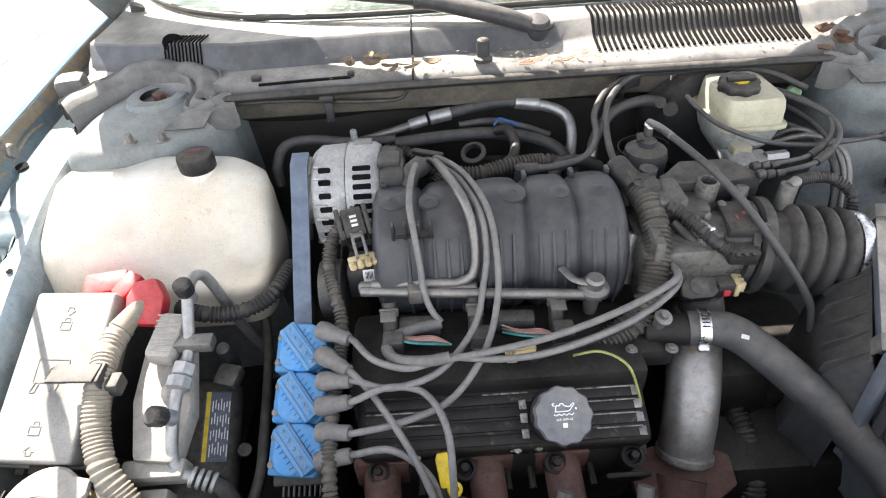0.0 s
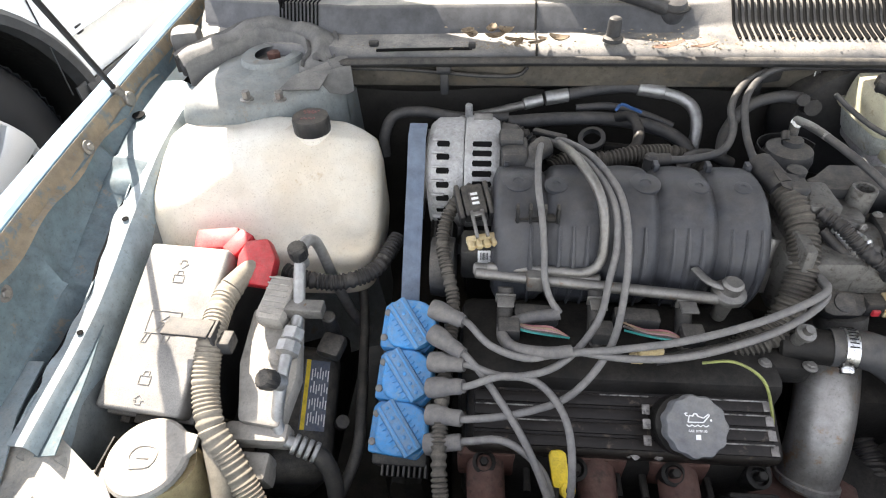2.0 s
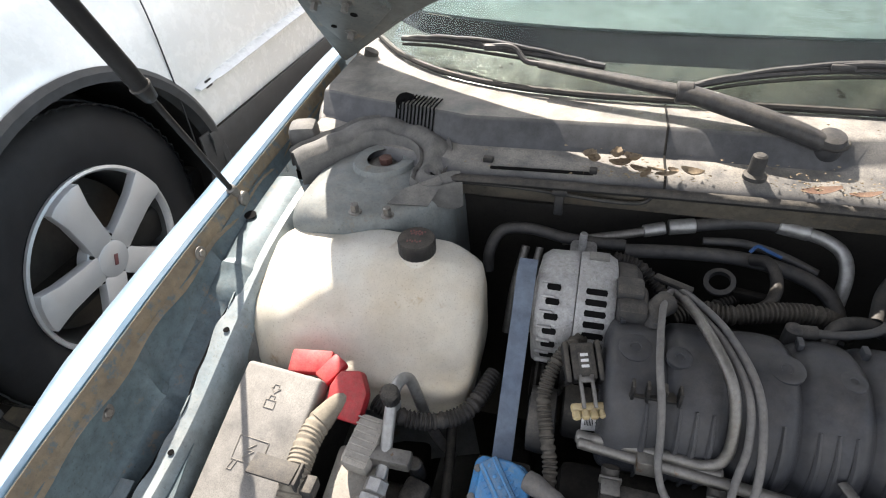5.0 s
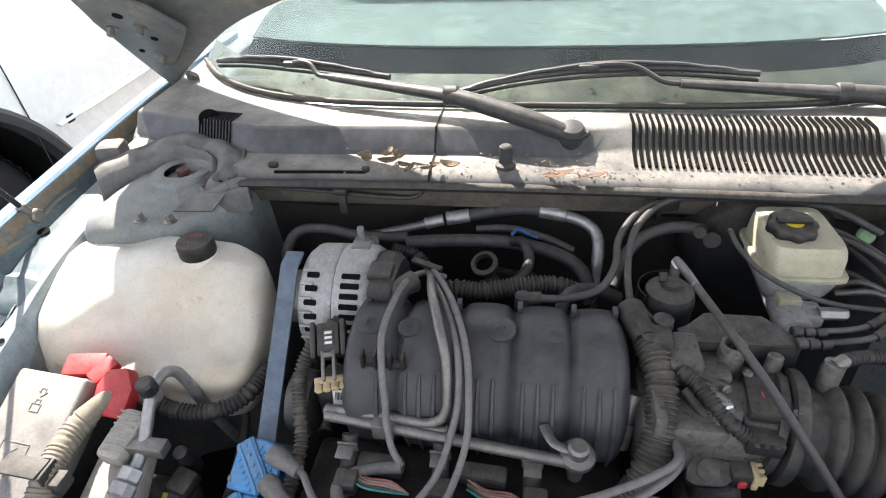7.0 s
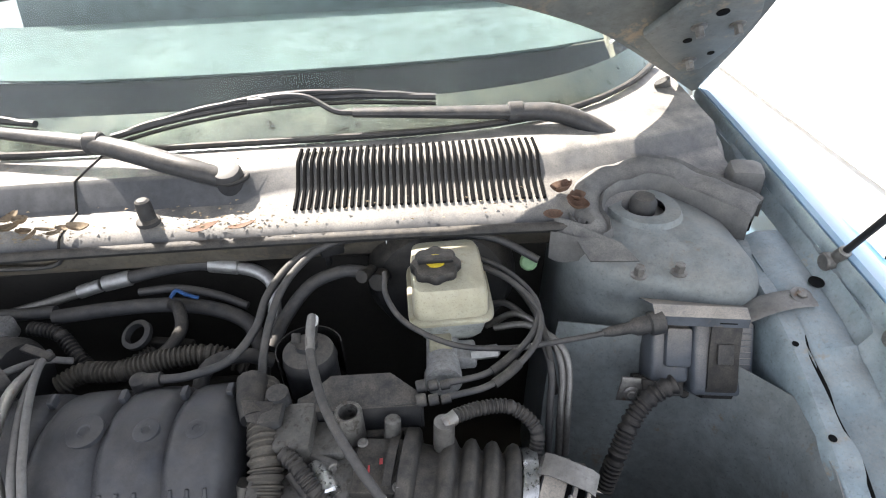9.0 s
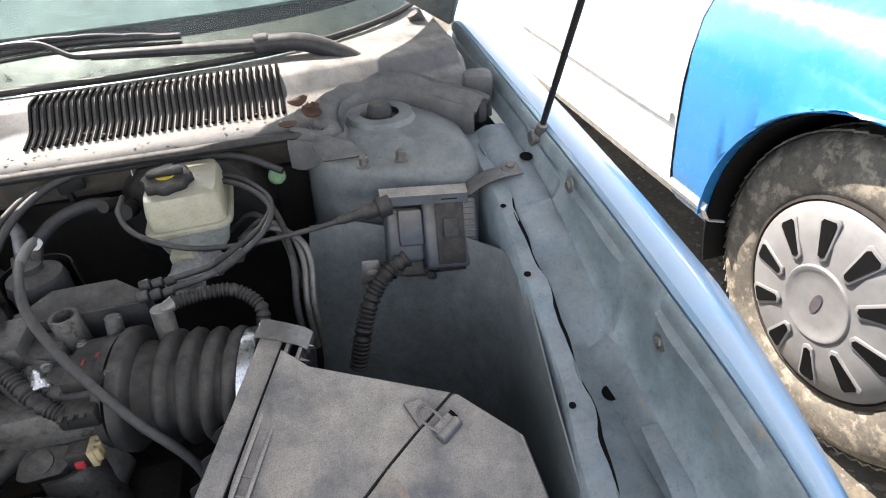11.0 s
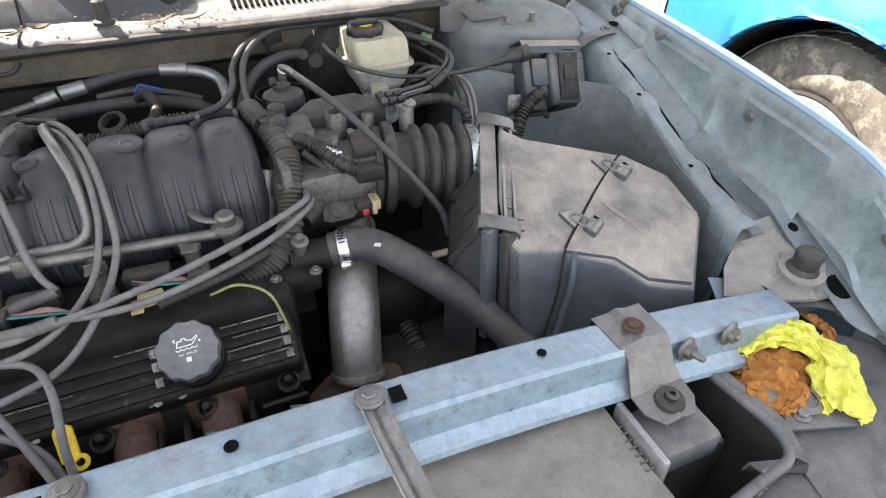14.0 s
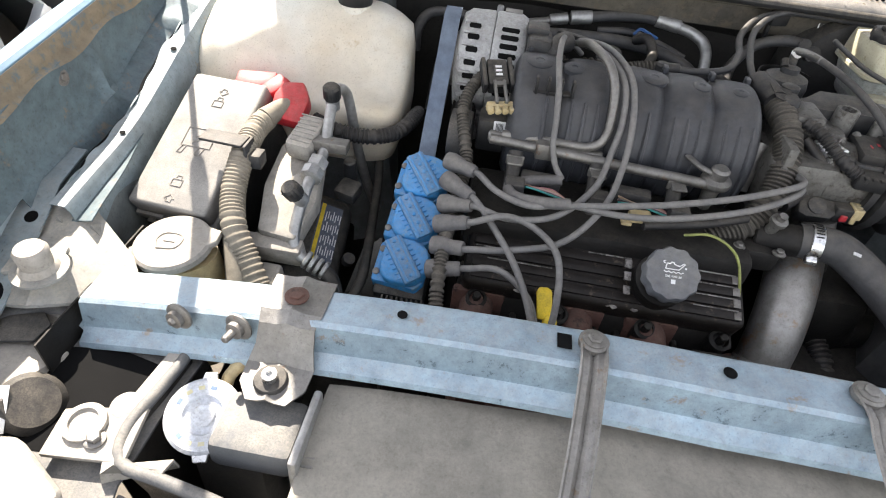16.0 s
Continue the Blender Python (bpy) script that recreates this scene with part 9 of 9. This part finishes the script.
def suv_side(y):
    cab = max(0.0, min(1.0, (y - 1.25) / 0.7))
    top = 1.08 + 0.68 * cab
    return [(1.385, 0.42), (1.365, 0.47), (1.352, 0.55), (1.345, 0.62), (1.350, 0.66), (1.342, 0.70), (1.345, 0.85), (1.36, 0.98), (1.39, 1.04), (1.42 + 0.02 * cab, 1.07), (1.47 + 0.08 * cab, 1.08 + 0.5 * cab), (1.60, top), (2.25, top + 0.04)]


_b = arch(GY, GZ, 0.475, 0.54)
body(suv, "white_body", -1, WPAINT, stations(-0.25, 4.2, GY, 0.475), suv_side, None, _b, 4.5, "glossy white bodywork")
# arch lip, sill cladding, door lines, side moulding
part("arch_lip", sheet([[(-(1.345 + dx), GY + r * math.cos(radians(a)), GZ + r * math.sin(radians(a))) for dx, r in ((0.03, 0.448), (-0.006, 0.452), (-0.009, 0.470), (0.0, 0.482))] for a in range(-8, 189, 6)], 0.004), CLAD, suv, "grey plastic wheel arch lip")
part("sill", sheet([[(-x, y, z) for x, z in ((1.34, 0.552), (1.335, 0.535), (1.345, 0.44), (1.375, 0.37), (1.42, 0.33))] for y in (1.17, 1.3, 2.0, 3.0, 4.2)], 0.005), CLAD, suv, "grey sill cladding")
part("sill_front", sheet([[(-x, y, z) for x, z in ((1.345, 0.56), (1.34, 0.45), (1.37, 0.34))] for y in (1.13, 1.15, 1.175)], 0.005), CLAD, suv)
part("door_seam", sweep([(-1.3455, 1.112, 0.55), (-1.3435, 1.108, 0.64), (-1.3405, 1.102, 0.76), (-1.3465, 1.090, 0.95), (-1.388, 1.088, 1.05)], 0.0022, 6), GREYP, suv)
part("side_moulding", sweep([(-1.340, 1.18, 0.685), (-1.338, 1.25, 0.692), (-1.338, 1.6, 0.703), (-1.338, 2.0, 0.712), (-1.338, 2.6, 0.716)], lambda q: 0.026 * (0.55 + 0.45 * min(1, q * 9)), 10, 0.03, 0.35), WPAINT, suv, "white side moulding")
part("moulding_badge", box((-1.328, 1.222, 0.688), (0.004, 0.028, 0.022), 0.001), DARK, suv, "small dark badge")
part("wheel_well", sheet([[(-1.37 - d, GY + 0.45 * math.cos(radians(a)), GZ + 0.45 * math.sin(radians(a))) for d in (0, 0.3, 0.31)] for a in range(-20, 201, 10)], 0.004), DARK, suv)
part("well_back", box((-1.70, GY, GZ + 0.1), (0.01, 1.0, 0.9), 0), DARK, suv)
part("underbody", box((-2.25, 1.9, 0.36), (1.6, 4.3, 0.1), 0.02), DARK, suv)
wh = part("wheel", lathe([(0.10, 0.10), (0.20, 0.10), (0.21, 0.2)], basis((GX, GY, GZ), z=(-1, 0, 0), x=(0, 1, 0)), 32, caps=False), BRAKE, suv, "five-spoke alloy wheel")
WMX = basis((GX, GY, GZ), z=(-1, 0, 0), x=(0, 1, 0))
_t = part("tyre", tyre_mesh(WMX, 0.392, 0.240, 0.24), TYRE, wh, "black tyre with dusty tread")
_o = part("tread", treads(WMX, 0.392), TYRE, wh)
_o["kind"] = "stuff"
part("rim", lathe([(0.243, 0.004), (0.243, -0.004), (0.236, -0.006), (0.230, 0.0), (0.228, 0.012)], WMX, 64, caps=False), ALLOY, wh, "bright machined rim")
# Barrel alloy is painted darker than the rim, for the shade inside the wheel.
part("barrel", lathe([(0.229, 0.010), (0.222, 0.03), (0.216, 0.17), (0.20, 0.175)], WMX, 64, caps=False), mat("shaded_alloy_barrel", (0.10, 0.10, 0.10), (0.07, 0.07, 0.07), 0.5, 0.5, 300, 0.05, 0.2), wh, "inner barrel, darkened for the shade behind the spokes")
for k in range(5):
    a = radians(40 + 72 * k)
    q = WMX @ Matrix.Rotation(a, 4, "Z")
    part("spoke", prism([(0.045, -0.036), (0.10, -0.036), (0.17, -0.040), (0.228, -0.052), (0.236, -0.03), (0.238, 0.0), (0.236, 0.03), (0.228, 0.052), (0.17, 0.040), (0.10, 0.036), (0.045, 0.036)], -0.028, 0.003, q @ Matrix.Translation((0, 0, 0.022)) @ Matrix.Rotation(radians(4), 4, "Y")), ALLOY, wh)
part("hub", lathe([(0.078, 0.03), (0.074, 0.004), (0.050, -0.006), (0.048, -0.010), (0.036, -0.014), (0.0, -0.015)], WMX, 40), ALLOY, wh)
for k in range(5):
    part("lug_nut", lathe([(0.010, 0.0), (0.010, -0.010), (0.007, -0.012)], WMX @ Matrix.Rotation(radians(4 + 72 * k), 4, "Z") @ Matrix.Translation((0.060, 0, 0.004)), 6), DARK, wh)
part("caliper", box((0.13, 0.06, 0.075), (0.08, 0.16, 0.05), 0.012, WMX), mat("weathered_caliper", (0.30, 0.28, 0.25), (0.2, 0.18, 0.16), 0.6, 0.3, 200, 0.1, 0.2), wh, "dull grey brake caliper")
part("badge", box((0, 0, -0.016), (0.012, 0.030, 0.0015), 0.0005, WMX @ Matrix.Rotation(radians(20), 4, "Z")), REDPRINT, wh, "small red and grey badge")
part("brake_disc", lathe([(0.04, 0.09), (0.16, 0.09), (0.16, 0.11), (0.04, 0.115)], WMX, 36), BRAKE, wh)

# the two-tone sedan on the other side
taxi = thing("two_tone_sedan", (2.3, 1.4, 0), "parked white and bright blue sedan with muddy tyres", "car")
FX, FY, FZ = 1.462, 0.606, 0.360


def taxi_side(y):
    cab = max(0.0, min(1.0, (y - 1.55) / 0.8))
    nose = max(0.0, (0.1 - y) / 0.45)
    top = 0.95 + 0.45 * cab - 0.05 * max(0, 0.6 - y)
    o = 0.10 * nose ** 2
    return [(1.44 + o, 0.33), (1.418 + o, 0.37), (1.408 + o, 0.45), (1.402 + o, 0.55), (1.40 + o, 0.66), (1.405 + o, 0.74), (1.42 + o, 0.82), (1.45 + o, 0.88), (1.50 + o, 0.915), (1.56 + 0.05 * cab + o, 0.93 + 0.3 * cab), (1.66 + o, top), (2.3, top + 0.03)]


_b = arch(FY - 0.03, 0.375, 0.395, 0.34)
body(taxi, "blue_front", 1, CYAN, stations(-0.55, 1.105, FY - 0.03, 0.395), taxi_side, None, _b, 4.6, "bright blue front fender")
body(taxi, "white_rear", 1, WPAINT, [1.112 + 0.2 * i for i in range(18)], taxi_side, None, lambda y: 0.40, 4.6, "white doors")
part("arch_return", sheet([[(1.402 + dx, FY - 0.03 + 0.395 * math.cos(radians(a)), 0.375 + 0.395 * math.sin(radians(a))) for dx in (0.0, 0.012, 0.05)] for a in range(0, 181, 6)], 0.003), CYAN, taxi)
part("door_seam", sweep([(1.412, 1.108, 0.40), (1.402, 1.108, 0.55), (1.404, 1.108, 0.72), (1.45, 1.108, 0.88)], 0.003, 6), DARK, taxi)
part("sill", sheet([[(x, y, z) for x, z in ((1.415, 0.41), (1.41, 0.395), (1.43, 0.36), (1.48, 0.345))] for y in (0.95, 1.3, 2.4, 4.4)], 0.004), WPAINT, taxi, "dirty white sill")
part("rub_strip", sheet([[(1.398, y, 0.56), (1.3935, y, 0.565), (1.3935, y, 0.585), (1.398, y, 0.59)] for y in (1.13, 2.0, 2.2)], 0.002), WPAINT, taxi)
part("wheel_well", sheet([[(1.43 + d, FY - 0.03 + 0.39 * math.cos(radians(a)), 0.375 + 0.39 * math.sin(radians(a))) for d in (0, 0.3, 0.31)] for a in range(-20, 201, 10)], 0.004), DARK, taxi)
part("well_back", box((1.74, FY, 0.45), (0.01, 0.8, 0.7), 0), DARK, taxi)
part("underbody", box((2.3, 1.6, 0.33), (1.6, 4.2, 0.08), 0.02), DARK, taxi)
FM2 = basis((FX, FY, FZ), z=(1, -0.03, 0.0), x=(0, 1, 0))
wf = part("wheel", lathe([(0.10, 0.10), (0.19, 0.10), (0.20, 0.19)], FM2, 32), BRAKE, taxi, "steel wheel with a silver slotted hubcap")
part("tyre", tyre_mesh(FM2, 0.352, 0.222, 0.225), MUDTYRE, wf, "tyre caked with pale mud")
_o = part("tread", treads(FM2, 0.352), MUDTYRE, wf)
_o["kind"] = "stuff"
part("rim_edge", lathe([(0.223, 0.012), (0.224, 0.001), (0.216, -0.001), (0.212, 0.012)], FM2, 60, caps=False), BRAKE, wf, "rusty rim edge")
part("hubcap", lathe([(0.213, 0.012), (0.211, 0.001), (0.195, -0.012), (0.14, -0.022), (0.085, -0.024), (0.082, -0.028), (0.078, -0.0285), (0.072, -0.025), (0.05, -0.024), (0.0, -0.023)], FM2, 60), HUBCAP, wf, "silver plastic hubcap")
for k in range(10):
    q = FM2 @ Matrix.Rotation(radians(5 + 36 * k), 4, "Z")
    tilt = Matrix.Rotation(radians(-7.5), 4, "Y")
    part("slot_rim", prism([(0.102, -0.013), (0.182, -0.026), (0.190, -0.020), (0.190, 0.020), (0.182, 0.026), (0.102, 0.013), (0.095, 0.0)], -0.006, 0.002, q @ Matrix.Translation((0, 0, -0.0185)) @ Matrix.Translation((0.14, 0, 0)) @ tilt @ Matrix.Translation((-0.14, 0, 0))), HUBCAP, wf)
    part("slot", prism([(0.108, -0.0075), (0.175, -0.0185), (0.182, -0.014), (0.182, 0.014), (0.175, 0.0185), (0.108, 0.0075), (0.104, 0.0)], -0.0075, 0.0, q @ Matrix.Translation((0, 0, -0.0185)) @ Matrix.Translation((0.14, 0, 0)) @ tilt @ Matrix.Translation((-0.14, 0, 0))), VOID, wf)
part("centre_mark", prism([(0.026 * math.cos(2 * math.pi * i / 24), 0.011 * math.sin(2 * math.pi * i / 24)) for i in range(24)], -0.002, 0, FM2 @ Matrix.Translation((0, 0, -0.0232)) @ Matrix.Rotation(radians(100), 4, "Z")), mat("worn_badge", (0.16, 0.13, 0.14), (0.10, 0.09, 0.10), 0.4, 0.2, 300, 0.05, 0.2), wf, "worn oval badge")
# rear wheel glimpsed under the far end
for y in (3.45,):
    m2 = basis((1.50, y, FZ), z=(1, 0, 0), x=(0, 1, 0))
    part("rear_tyre", tyre_mesh(m2, 0.338, 0.222, 0.225), MUDTYRE, taxi)
m2 = basis((GX, 3.55, GZ), z=(-1, 0, 0), x=(0, 1, 0))
part("rear_tyre", tyre_mesh(m2, 0.392, 0.24, 0.24), TYRE, suv)

for ob, d in ((suv, (-0.007, 0.085, 0)), (taxi, (-0.048, -0.022, 0))):
    ob.matrix_world = Matrix.Translation(d) @ wm(ob)

# wheels of the near sedan, hidden under its fenders
for s in (-1, 1):
    m2 = basis((s * 0.80, 0.62, 0.32), z=(-s, 0, 0), x=(0, 1, 0))
    part("tyre", tyre_mesh(m2, 0.32, 0.21, 0.21), TYRE, sedan)

# ---- gravel on the ground between the cars ----
random.seed(21)
GRAVEL = mat("gravel", (0.24, 0.21, 0.17), (0.15, 0.135, 0.115), 0.9, 0, 200, 0.2, 0.2, coarse=30)
_v, _f = [], []
for k in range(9000):
    if random.random() < 0.75:
        x, y = random.uniform(0.85, 1.75), random.uniform(-0.9, 3.2)
    else:
        x, y = random.uniform(-1.6, -0.85), random.uniform(-0.2, 2.6)
    s = 0.003 + 0.010 * random.random() ** 4
    o = len(_v)
    t = random.uniform(0, 6.3)
    for a in range(5):
        _v.append((x + s * math.cos(t + a * 1.257) * random.uniform(0.7, 1.2), y + s * math.sin(t + a * 1.257) * random.uniform(0.7, 1.2), 0.0))
    _v.append((x + s * 0.2, y, s * random.uniform(0.5, 0.9)))
    _f += [(o + a, o + (a + 1) % 5, o + 5) for a in range(5)]
single("gravel", geo(_v, _f), GRAVEL, "loose gravel scattered over the dusty asphalt", "gravel", "", "stuff", 60)
